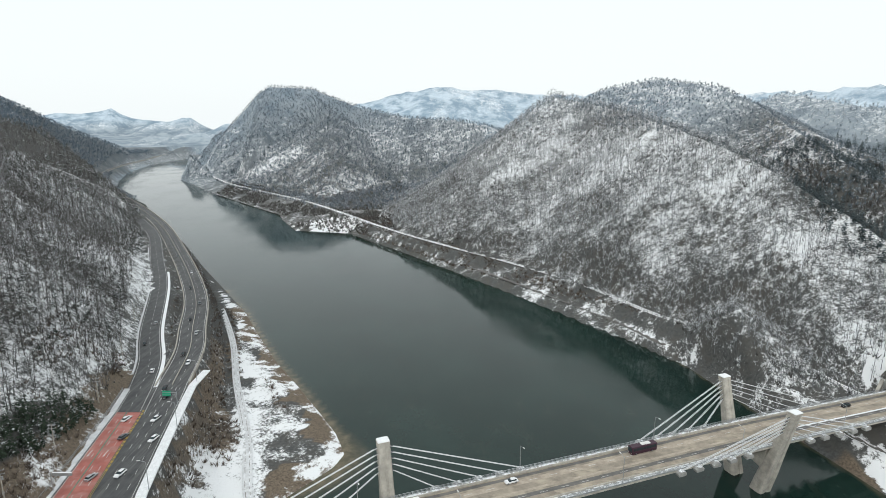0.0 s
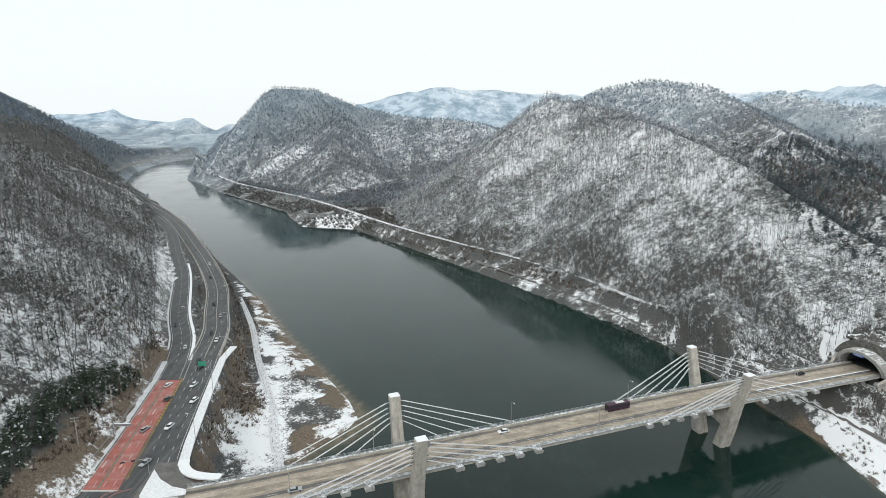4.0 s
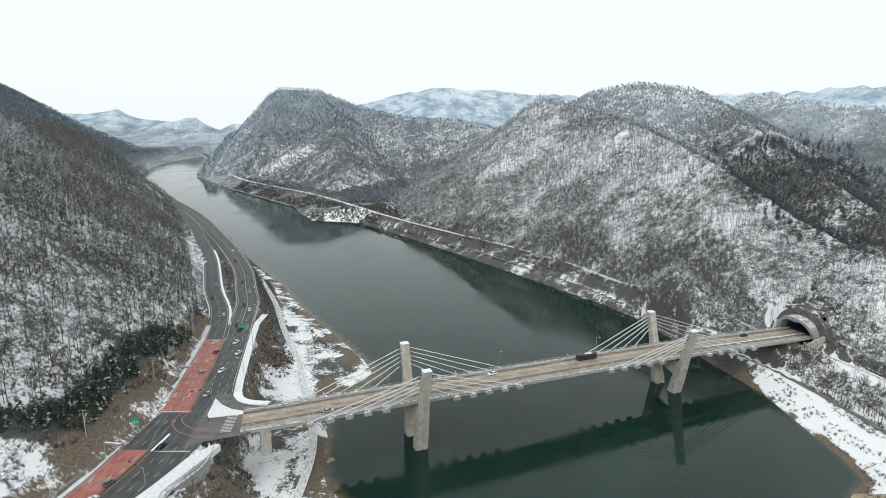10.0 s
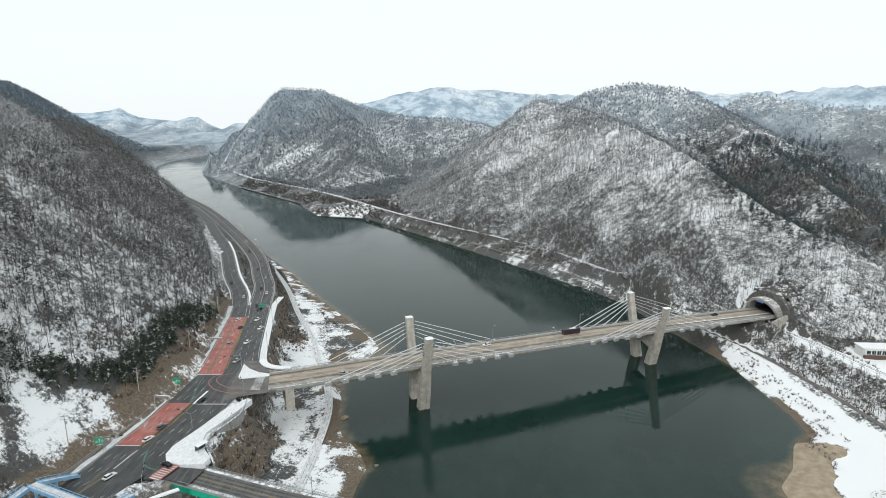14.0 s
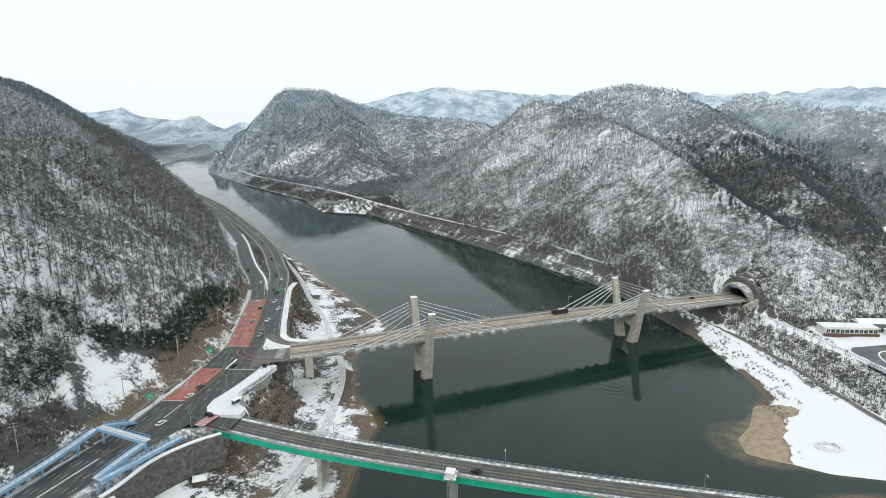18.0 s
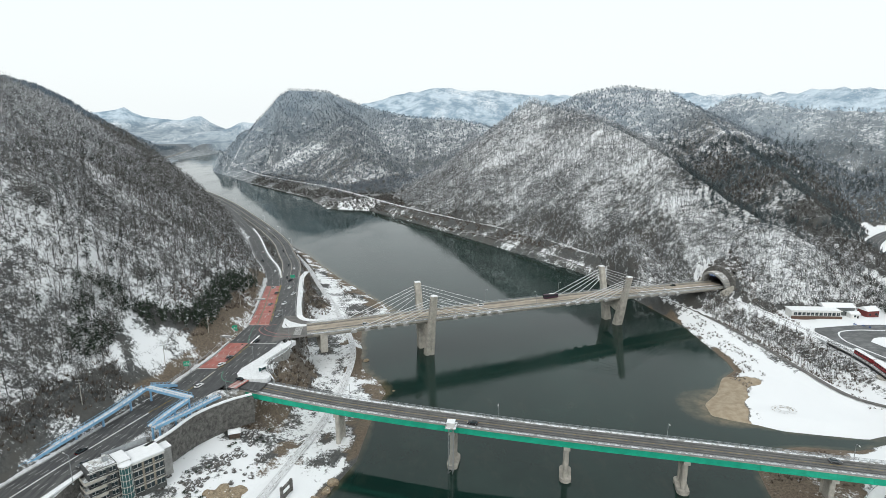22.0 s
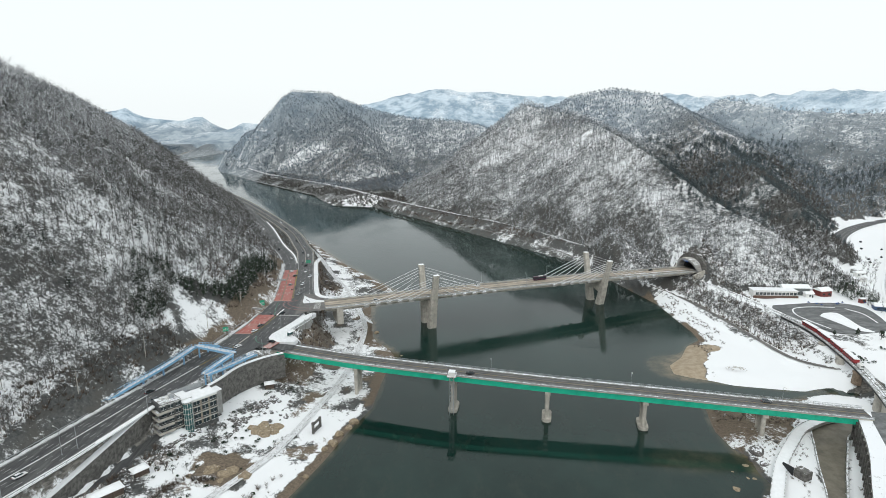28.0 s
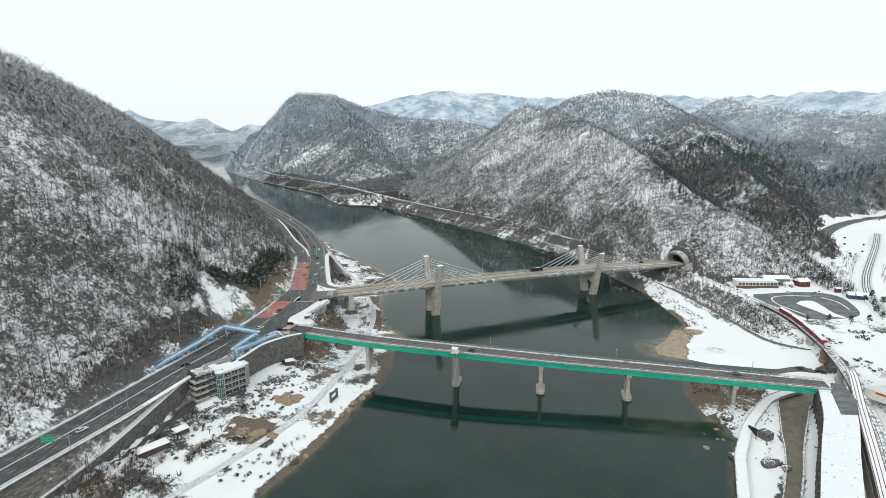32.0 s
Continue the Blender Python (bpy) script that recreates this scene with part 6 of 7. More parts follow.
for a in np.arange(0.2, 3.2, 0.5):
    part("mullion", tube((13.6 + 2.15 * math.cos(a), -0.6 + 2.15 * math.sin(a), -1), (13.6 + 2.15 * math.cos(a), -0.6 + 2.15 * math.sin(a), 13.9), 0.07, 4), M_WALLWHITE, glass)
V, F = loft([[(13.6 + r * math.cos(a), -0.6 + r * math.sin(a), z) for a in np.arange(0, 6.28, 0.35)] for z, r in ((14.0, 2.4), (14.4, 2.4), (14.6, 1.8))])
part("tower_roof", (V, F), M_SNOW, bld)
part("roof", box(-0.4, 11.6, -9.4, 0.5, 13.6, 14.1, 0.15), M_SNOW, bld, "flat roof under thick snow")
part("roof", box(11.2, 19.5, -9.6, -1.2, 15.0, 15.4, 0.15), M_SNOW, bld)
part("roof_terrace", box(16.4, 24.8, -8.8, -1.0, 16.0, 16.15), M_CONC_SNOW, bld)
par = part("parapet_rail", join(*[box(x, x + 0.08, -1.1, -1.02, 16.1, 17.2) for x in np.arange(16.4, 25, 1.05)] + [box(16.4, 24.9, -1.12, -1.0, 17.1, 17.2)]), M_STEEL, bld)
part("link_block", box(-4.5, -0.3, -9, -4, 0, 11.8, 0.1), M_CONC_SNOW, bld)
part("link_roof", box(-4.7, -0.2, -9.2, -3.8, 11.8, 12.2, 0.1), M_SNOW, bld)
part("rear_screen", box(2, 18, -10.4, -10.2, 12, 16.4), M_STEEL, bld)
tank = part("roof_unit", box(17.5, 19.3, -6, -4, 16.15, 17.4, 0.1), M_STEEL, bld)
for x, y in ((18.2, -7.4), (20.4, -5.2), (22.4, -6.6)):
    part("roof_unit", shift(box(-0.6, 0.6, -0.4, 0.4, 0, 1.0, 0.08), x, y, 16.15), M_WALLWHITE, bld)


def pavilion(x, y, w, d, h, turn, label, posts=True):
    """A low garden shelter with a hipped roof under snow."""
    z = float(ground(x, y)) - 0.1
    p = thing("pavilion", label, "pavilion", "shelters in the garden", at=(x, y, z), turn=turn)
    for a in (-1, 1):
        for b in (-1, 1):
            part("post", box(a * (w / 2 - 0.4) - 0.12, a * (w / 2 - 0.4) + 0.12, b * (d / 2 - 0.4) - 0.12, b * (d / 2 - 0.4) + 0.12, 0, h), M_DARK, p)
    part("rear_panel", box(-w / 2 + 0.5, w / 2 - 0.5, -d / 2 + 0.45, -d / 2 + 0.6, 0, h), plain("dark_boards", (0.10, 0.075, 0.06), 0.8, 0, 0.4, 0.8), p)
    part("floor", box(-w / 2 + 0.3, w / 2 - 0.3, -d / 2 + 0.3, d / 2 - 0.3, 0.0, 0.25), M_CONC, p)
    part("roof", loft([[(-w / 2, -d / 2, h), (w / 2, -d / 2, h), (w / 2, d / 2, h), (-w / 2, d / 2, h)], [(-w / 2, -d / 2, h + 0.25), (w / 2, -d / 2, h + 0.25), (w / 2, d / 2, h + 0.25), (-w / 2, d / 2, h + 0.25)], [(-w * 0.25, -d * 0.08, h + 1.0), (w * 0.25, -d * 0.08, h + 1.0), (w * 0.25, d * 0.08, h + 1.0), (-w * 0.25, d * 0.08, h + 1.0)]]), M_SNOW, p, "roof covered with snow")


pavilion(-114.5, -189.5, 6.5, 5.0, 2.6, 50, "open timber garden shelter with a snow-covered roof")
pavilion(-119.5, -206, 13.5, 5.5, 3.0, 48, "long open shed with a snow-covered roof")
pavilion(-84.5, -112, 5.5, 4.5, 2.8, 20, "small dark garden hut with a snow-covered roof")
pavilion(-131, -221, 7, 4.5, 2.6, -20, "low brown brick shed half buried in snow")
frame_ob = thing("concrete_frame", "weathered concrete gate frame standing beside the track", "ruin", at=(-52.3, -146, float(ground(-52.3, -146)) - 0.3), turn=72)
part("post", box(-4.0, -3.0, -0.5, 0.5, 0, 6.2, 0.08), M_STONE, frame_ob)
part("post", box(2.6, 3.6, -0.5, 0.5, 0, 5.6, 0.08), M_STONE, frame_ob)
part("beam", box(-3.0, 2.6, -0.4, 0.4, 4.4, 5.4, 0.08), M_STONE, frame_ob)
part("wall_panel", box(-3.0, 2.6, -0.2, 0.2, 0, 2.2, 0.05), M_STONE, frame_ob)
for x, y, r in ((-36.2, -135.5, 2.6), (-38, -141, 2.1), (-41.5, -147, 2.4), (-43, -155, 2.6), (-46, -160, 1.8), (-38.5, -11.5, 2.2), (-18, -52, 1.2), (-56, -196, 1.6), (-50, -180, 1.3)):
    put_rock(x, y, r, "tan", "pale weathered boulder at the water's edge", "boulders on the shore", flat=0.95)
for k in range(34):
    cx, cy, sx, sy = ((-76, -147, 3.6, 2.4), (-85, -178, 6.0, 5.0))[k % 3 == 2]
    x, y = cx + rng.normal(0, sx), cy + rng.normal(0, sy)
    r = float(rng.uniform(1.6, 3.8))
    put_rock(x, y, r, "tan", "tan rock outcrop showing through the snow", "rock outcrop in the garden", z=float(ground(x, y)) - 0.22 * r, flat=0.5)
CHAINS = [([(-100, -141), (-103, -149), (-106, -160), (-110, -169), (-113, -178), (-118, -185), (-120, -193)], 95, 1.0), ([(-92, -146), (-87, -134), (-83, -131), (-81, -126), (-80, -120)], 60, 2.6),
          ([(-98, -160), (-95, -159), (-91, -157), (-89, -151), (-91, -147), (-88, -141)], 26, 0.5), ([(-76, -112), (-80, -106), (-86, -112)], 22, 2.5), ([(-119, -193), (-115, -197), (-112, -203)], 18, 1.2), ([(-74, -138), (-72, -128), (-70, -118)], 14, 2.0)]
for line, count, loose in CHAINS:
    L = resample(line, 1.0)
    for k in range(count):
        p = L[int(rng.integers(0, len(L)))]
        put_rock(float(p[0] + rng.normal(0, loose)), float(p[1] + rng.normal(0, loose)), float(rng.uniform(0.5, 1.5)), "grey", "dark garden rock with snow on top", "garden rocks", flat=0.8)
L = resample([(-105, -206), (-104, -199), (-101, -193), (-96, -187), (-92, -188), (-86, -184)], 0.5)
p = L[rng.integers(0, len(L), 150)]
wood("garden_hedge", "dark brown leafless hedge across the snowy garden", fine_protos, p[:, 0] + rng.normal(0, 1.0, 150), p[:, 1] + rng.normal(0, 1.0, 150), M_BUSH, 0.5, 1.0, "hedge")
p = rng.uniform(0, 1, (260, 2))
p = np.c_[-78 + 20 * p[:, 0], -206 + 60 * p[:, 1]]
p = p[(river_distance(p[:, 0], p[:, 1]) < 14) & (river_distance(p[:, 0], p[:, 1]) > 1) & (fbm(p[:, 0], p[:, 1], 10, 3, 96) > 0.46)]
wood("shore_brush", "brown brush and dry reeds along the water's edge", fine_protos, p[:, 0], p[:, 1], M_BUSH, 0.5, 1.2, "brush")


def small_tree(name, x, y, h, spread, label, group, seed):
    """One leafless garden tree: trunk and a twiggy crown."""
    r = np.random.default_rng(seed)
    z = float(ground(x, y)) - 0.1
    t = thing(name, label, "tree", group, at=(x, y, z))
    part("trunk", tube((0, 0, 0), (0.1, 0, h * 0.55), 0.16, 6, 0.08), M_BARK, t)
    T = []
    for k in range(12):
        a, u = r.uniform(0, 6.28), r.uniform(0.35, 0.6)
        q = np.array([math.cos(a) * spread * r.uniform(0.5, 0.9), math.sin(a) * spread * r.uniform(0.5, 0.9), h * r.uniform(0.7, 0.95)])
        p = np.array([0.08, 0, h * u])
        T.append(sliver(p, q, 0.14, (-math.sin(a), math.cos(a), 0)))
        for j in range(9):
            s = p + (q - p) * r.uniform(0.3, 1)
            a2 = r.uniform(0, 6.28)
            e = s + np.array([math.cos(a2) * spread * 0.35, math.sin(a2) * spread * 0.35, r.uniform(-0.05, 0.25) * h])
            T.append(sliver(s, e, 0.07, (0, 0, 1)))
    V = np.array(T).reshape(-1, 3)
    part("crown", (V.tolist(), np.arange(len(V)).reshape(-1, 3).tolist()), M_BARE, t)


for k, (x, y, h) in enumerate([(-96, -160, 4.2), (-100.5, -174, 4.6), (-103, -186, 4.4), (-89.5, -161, 3.4), (-92, -166, 2.6), (-107, -184, 4), (-99, -182, 3.6), (-110, -196, 4.6), (-84, -168, 3), (-120, -214, 6), (-126, -219, 7), (-132, -224, 7), (-140, -232, 8), (-147, -240, 8), (-122, -221, 8), (-128, -229, 9), (-118, -226, 7), (-134, -242, 9), (-124, -237, 8), (-114, -217, 6), (-139, -252, 9), (-129, -250, 8), (-120, -245, 7)]):
    small_tree("garden_tree", x, y, h, h * 0.75, "leafless rounded ornamental tree in the snowy garden", "garden trees", 700 + k)
x, y = spots(-112, -68, -215, -102, 4.6, lambda x, y: fbm(x, y, 9, 3, 95) > 0.55)
wood("garden_bushes", "clipped dark evergreen bushes dusted with snow", bush_protos, x, y, M_PINE, 0.6, 1.1, "bushes")


p = rng.uniform(0, 1, (420, 2))
p = np.c_[-142 + 40 * p[:, 0], -262 + 56 * p[:, 1]]
p = p[(fbm(p[:, 0], p[:, 1], 11, 3, 98) > 0.45) & (nearest(p[:, 0], p[:, 1], LANE)[0] > 3.2) & (nearest(p[:, 0], p[:, 1], TRACK)[0] > 3.5) & (p[:, 0] > np.interp(p[:, 1], [-272, -232, -205], [-143, -130, -124]))]
wood("garden_brush", "brown leafless brush at the edge of the garden", fine_protos, p[:, 0], p[:, 1], M_BUSH, 0.6, 1.4, "brush")
p = rng.uniform(0, 1, (300, 2))
p = np.c_[-150 + 30 * p[:, 0], -262 + 92 * p[:, 1]]
edge_r, wall_x = np.interp(p[:, 1], [r[0] for r in MAIN], [r[2] for r in MAIN]), np.interp(p[:, 1], [-272, -232, -205, -187, -168.5], [-146.5, -134, -128.5, -125.5, -122])
p = p[(p[:, 0] > wall_x + 5.0) & (p[:, 0] < wall_x + 9.0) & (nearest(p[:, 0], p[:, 1], LANE)[0] > 2.9)]
x, y = spots(-165, -122, -268, -176, 1.9, lambda x, y: (x > np.interp(y, [r[0] for r in MAIN], [r[2] for r in MAIN]) + 2.8) & (x < np.interp(y, [-262, -225, -205, -187, -168.5], [-151, -137.5, -131, -126.5, -123])), 0.6)
wood("slope_brush", "brown leafless brush on the slope below the highway", fine_protos, x, y, M_BUSH, 0.6, 1.3, "brush")
wood("lane_brush", "low dark brush beside the service lane", fine_protos, p[:, 0], p[:, 1], M_BUSH, 0.4, 0.8, "brush")


# ---- lamps, poles, signs ----
def street_lamp(x, y, z, turn, h=10.0, label="tall grey steel street lamp with one arm", group="street lamps"):
    t = thing("street_lamp", label, "street lamp", group, at=(x, y, z), turn=turn)
    part("pole", tube((0, 0, 0), (0, 0, h), 0.13, 6, 0.08), M_STEEL, t)
    part("arm", tube((0, 0, h), (2.2, 0, h + 0.5), 0.07, 5), M_STEEL, t)
    part("lamp_head", box(1.8, 2.8, -0.18, 0.18, h + 0.4, h + 0.6, 0.05), M_WALLWHITE, t)
    part("base_plate", box(-0.25, 0.25, -0.25, 0.25, -0.3, 0.05), M_STEEL, t)


for s in (-42, 17, 76, 130, 185):
    q = wb(s, 9.1)
    street_lamp(q.x, q.y, q.z + 0.15, ANG + 90, 9.5)
for s in (-10, 47, 105, 160):
    q = wb(s, -9.1)
    street_lamp(q.x, q.y, q.z + 0.15, ANG - 90, 9.5)
for s in (60, 130, 200, 270):
    q = gb(s, -5.0)
    street_lamp(q.x, q.y, q.z + 0.2, -100, 7.0)
for y in (20, 60, 100):
    l, r = main_edges(np.array(float(min(y, 96))))
    street_lamp(float(r) + 3.6 - 0.35 * max(0, y - 96), y, ROAD_Z + 0.2, 180, 10)
for x, y in ((-137, -200), (-133.8, -195.5), (-119.5, -169)):
    street_lamp(x, y, ROAD_Z + 0.0, 160, 11)
for d in (70, 130, 200, 280, 360, 450):
    p = cut(river_line, d, d + 1)[0]
    street_lamp(p[0] + 6.6, p[1] + 2.5, p[2], 190, 9)


def utility_pole(x, y, z, turn, h=12.0):
    t = thing("utility_pole", "grey concrete utility pole with two crossarms", "utility pole", "utility poles", at=(x, y, z), turn=turn)
    part("pole", tube((0, 0, 0), (0, 0, h), 0.19, 7, 0.12), M_CONC, t)
    for k, hh in enumerate((h - 0.5, h - 1.8)):
        arm = part("crossarm", box(-1.3, 1.3, -0.07, 0.07, hh - 0.08, hh + 0.08), M_STEEL, t)
        for o in (-1.15, 0.0, 1.15):
            part("insulator", tube((o, 0, hh + 0.08), (o, 0, hh + 0.35), 0.07, 5), M_WALLWHITE, arm)
    part("transformer", tube((0.4, 0, h * 0.68), (0.4, 0, h * 0.68 + 1.1), 0.28, 8), M_STEEL, t)


POLES = [(-151, -165), (-140, -128), (-126.5, -84), (-120.5, -45), (-120, 5), (-124, 34), (-131, 72), (-146, 118), (-170, 175)]
tops = []
for x, y in POLES:
    g = float(ground(x, y)) - 0.2
    utility_pole(x, y, g, 20, 11.5)
    tops.append((x, y, g + 11.3))
wires = thing("overhead_wires", "thin dark overhead wires sagging between the utility poles", "wires")
for a, b in zip(tops, tops[1:]):
    for o in (-1.1, 0, 1.1):
        pts = [Vector(a).lerp(Vector(b), u) + Vector((o, 0, -1.6 * 4 * u * (1 - u))) for u in np.linspace(0, 1, 6)]
        part("wire", join(*[tube(p, q, 0.025, 3) for p, q in zip(pts, pts[1:])]), M_DARK, wires)


def direction_sign(x, y, z, turn, w=3.6, hgt=2.4, arm=4.0, h=6.0, label="green overhead direction sign on a steel post"):
    t = thing("road_sign", label, "road sign", "direction signs", at=(x, y, z), turn=turn)
    part("post", tube((0, 0, -0.5), (0, 0, h + 0.8), 0.15, 7), M_STEEL, t)
    part("arm", join(tube((0, 0, h + 0.4), (arm + w / 2, 0, h + 0.4), 0.09, 5), tube((0, 0, h - 0.6), (arm + w / 2, 0, h - 0.6), 0.09, 5)), M_STEEL, t)
    face = part("face", box(arm - w / 2, arm + w / 2, -0.16, -0.1, h - hgt / 2, h + hgt / 2, 0.04), M_SIGN, t)
    part("arrow", ([(arm - 0.15, -0.165, h - 0.8), (arm + 0.15, -0.165, h - 0.8), (arm + 0.15, -0.165, h + 0.3), (arm + 0.4, -0.165, h + 0.3), (arm, -0.165, h + 0.8), (arm - 0.4, -0.165, h + 0.3), (arm - 0.15, -0.165, h + 0.3)], [(0, 1, 2, 3, 4, 5, 6)]), M_WHITE, face)
    for k in (-1, 1):
        part("lettering_bar", box(arm + k * w * 0.3 - 0.4, arm + k * w * 0.3 + 0.4, -0.17, -0.16, h - 0.1, h + 0.2), M_WHITE, face)
        part("lettering_bar", box(arm + k * w * 0.3 - 0.4, arm + k * w * 0.3 + 0.4, -0.17, -0.16, h - 0.6, h - 0.4), M_WHITE, face)


direction_sign(-100.5, 76, ROAD_Z, 180, arm=4.2)
direction_sign(-114.5, -27, ROAD_Z + 0.2, 20, 3.0, 3.4, 1.6, 3.2)
direction_sign(-117, -78, ROAD_Z + 0.2, 20, 3.2, 2.6, -1.6, 4.2)
direction_sign(-139, -228, ROAD_Z, 200, 4.4, 3.0, 7.0, 6.0)
for x, y, w, turn in ((-115.6, 19, 7.0, 0), (-113.2, -47, 7.0, -10)):
    t = thing("sign_gantry", "flat grey sign board on a cantilever post seen from behind", "road sign", "sign boards", at=(x, y, ROAD_Z), turn=turn)
    part("post", tube((0, 0, -0.4), (0, 0, 6.8), 0.18, 7), M_STEEL, t)
    part("arm", tube((0, 0, 6.4), (w, 0, 6.4), 0.12, 6), M_STEEL, t)
    part("board", box(0.6, w, -0.2, 0.2, 5.9, 6.9, 0.04), M_STEEL, t)
    part("snow_cap", box(0.6, w, -0.25, 0.25, 6.9, 7.05, 0.05), M_SNOW, t)


def signal_post(x, y, turn, arm=8.0):
    t = thing("traffic_light", "grey mast-arm traffic light over the junction", "traffic light", "traffic lights", at=(x, y, ROAD_Z), turn=turn)
    part("mast", tube((0, 0, -0.4), (0, 0, 7.2), 0.14, 7, 0.1), M_STEEL, t)
    part("arm", tube((0, 0, 6.6), (arm, 0, 6.9), 0.09, 6, 0.06), M_STEEL, t)
    for o in (arm * 0.55, arm * 0.95):
        head = part("signal_head", box(o - 0.65, o + 0.65, -0.15, 0.15, 6.5, 6.95, 0.06), M_DARK, t)
        for k in range(3):
            part("lens", tube((o - 0.42 + 0.42 * k, -0.15, 6.72), (o - 0.42 + 0.42 * k, -0.2, 6.72), 0.14, 8), (plain("red_lens", (0.35, 0.03, 0.02)), plain("amber_lens", (0.35, 0.2, 0.02)), plain("green_lens", (0.02, 0.25, 0.12)))[k] if False else M_GLASS, head)


signal_post(-90.6, -63, 150)
signal_post(-89.4, -104.5, 110, 9)
signal_post(-90.8, -3.8, 200)
signal_post(-79.2, -34.5, 120, 6)
signal_post(-116.5, -80, 10, 7)

# guard fence along the foot of the slope, railings at the corner
fence = thing("guard_fence", "grey steel guard fence along the snowy road edge", "fence", kind="structure")
ys = np.arange(-105, 92, 3.0)
L0, _ = main_edges(ys)
fl = np.stack([L0 - 2.7, ys, np.full(len(ys), ROAD_Z + 0.3)], 1)
for h in (1.5, 0.9, 0.4):
    part("fence_rail", ribbon(fl, -0.05, 0.05, h, 0.14), M_STEEL, fence)
for p in fl:
    part("fence_post", shift(box(-0.06, 0.06, -0.06, 0.06, -0.4, 1.7), *p), M_STEEL, fence)
ys = np.arange(-410, -190, 4.0)
_, R0 = main_edges(ys)
fr = np.stack([R0 + 2.2, ys, np.full(len(ys), ROAD_Z + 0.2)], 1)
part("fence_rail", ribbon(fr, -0.05, 0.05, 0.9, 0.3), M_STEEL, fence)
for p in fr:
    part("fence_post", shift(box(-0.06, 0.06, -0.06, 0.06, -0.4, 0.9), *p), M_STEEL, fence)
ys = np.arange(-410, -165, 5.0)
L1, _ = main_edges(ys)
fl2 = np.stack([L1 - 1.9, ys, np.full(len(ys), ROAD_Z + 0.2)], 1)
part("fence_rail", ribbon(fl2, -0.05, 0.05, 0.8, 0.3), M_STEEL, fence)
ring = resample([(x, y, ROAD_Z + 0.2) for x, y in ((-76.8, -37.4), (-75.2, -50), (-80.5, -66), (-80, -74), (-73, -84))], 2)
for h in (1.1, 0.6):
    part("fence_rail", ribbon(ring, -0.04, 0.04, h, 0.1), M_STEEL, fence)
for p in ring:
    part("fence_post", shift(box(-0.05, 0.05, -0.05, 0.05, -0.2, 1.1), *p), M_STEEL, fence)
shed = thing("bus_shelter", "small roadside shelter with a snow-covered roof at the street corner", "shelter", at=(-80.6, -78, ROAD_Z + 0.2), turn=60)
part("roof", box(-2.4, 2.4, -1.1, 1.1, 2.5, 2.75, 0.08), M_SNOW, shed)
part("rear_pane", box(-2.2, 2.2, 0.9, 0.96, 0.2, 2.4), M_GREENGLASS, shed)
part("bench", box(-1.6, 1.6, 0.4, 0.85, 0.4, 0.5, 0.03), M_DARK, shed)
for a in (-2.2, 2.2):
    for b in (-0.9, 0.93):
        part("post", box(a - 0.06, a + 0.06, b - 0.06, b + 0.06, 0, 2.5), M_STEEL, shed)

# ================= vehicles =================
PAINTS = {"white": plain("white_car_paint", (0.75, 0.76, 0.77), 0.3, 0, 0.05), "black": plain("black_car_paint", (0.012, 0.013, 0.015), 0.25, 0, 0.1), "grey": plain("grey_car_paint", (0.13, 0.14, 0.15), 0.3, 0.3, 0.08), "silver": plain("silver_car_paint", (0.42, 0.43, 0.44), 0.3, 0.4, 0.05)}
M_TYRE = plain("tyre_rubber", (0.02, 0.02, 0.02), 0.9, 0, 0.1)
M_LAMP = plain("headlamp_glass", (0.7, 0.7, 0.68), 0.15, 0, 0.05)
M_TAIL = plain("tail_lamp_glass", (0.35, 0.02, 0.02), 0.2, 0, 0.05)


def car(paint, at, turn, label):
    """A saloon or sport-utility car: body shell, glass cabin, lamps and wheels."""
    t = thing("car", label, "car", "cars on the road", at=at, turn=turn)
    prof = [(-2.3, 0.35, 0.62), (-2.32, 0.62, 0.9), (-1.5, 0.4, 0.98), (0.9, 0.3, 0.95), (1.9, 0.3, 0.85), (2.3, 0.38, 0.62)]
    body = part("body", loft([[(x, -0.88, z0), (x, 0.88, z0), (x, 0.92, (z0 + z1) / 2), (x, 0.80, z1), (x, -0.80, z1), (x, -0.92, (z0 + z1) / 2)] for x, z0, z1 in prof]), PAINTS[paint], t)
    cab = part("cabin_glass", loft([[(-1.9, -0.76, 0.93), (1.05, -0.76, 0.93), (1.05, 0.76, 0.93), (-1.9, 0.76, 0.93)], [(-1.45, -0.62, 1.45), (0.25, -0.62, 1.45), (0.25, 0.62, 1.45), (-1.45, 0.62, 1.45)]]), M_GLASS, t)
    part("roof", box(-1.5, 0.3, -0.65, 0.65, 1.42, 1.5, 0.04), PAINTS[paint], t)
    for a in (-1.4, 1.42):
        for b in (-0.82, 0.82):
            w = part("wheel", tube((a, b - 0.1, 0.33), (a, b + 0.1, 0.33), 0.33, 12), M_TYRE, t)
            part("rim", tube((a, b - 0.11, 0.33), (a, b + 0.11, 0.33), 0.19, 8), M_STEEL, w)
    for b in (-0.62, 0.62):
        part("headlight", box(2.2, 2.34, b - 0.2, b + 0.2, 0.6, 0.75), M_LAMP, t)
        part("tail_light", box(-2.36, -2.25, b - 0.18, b + 0.18, 0.68, 0.85), M_TAIL, t)
    return t


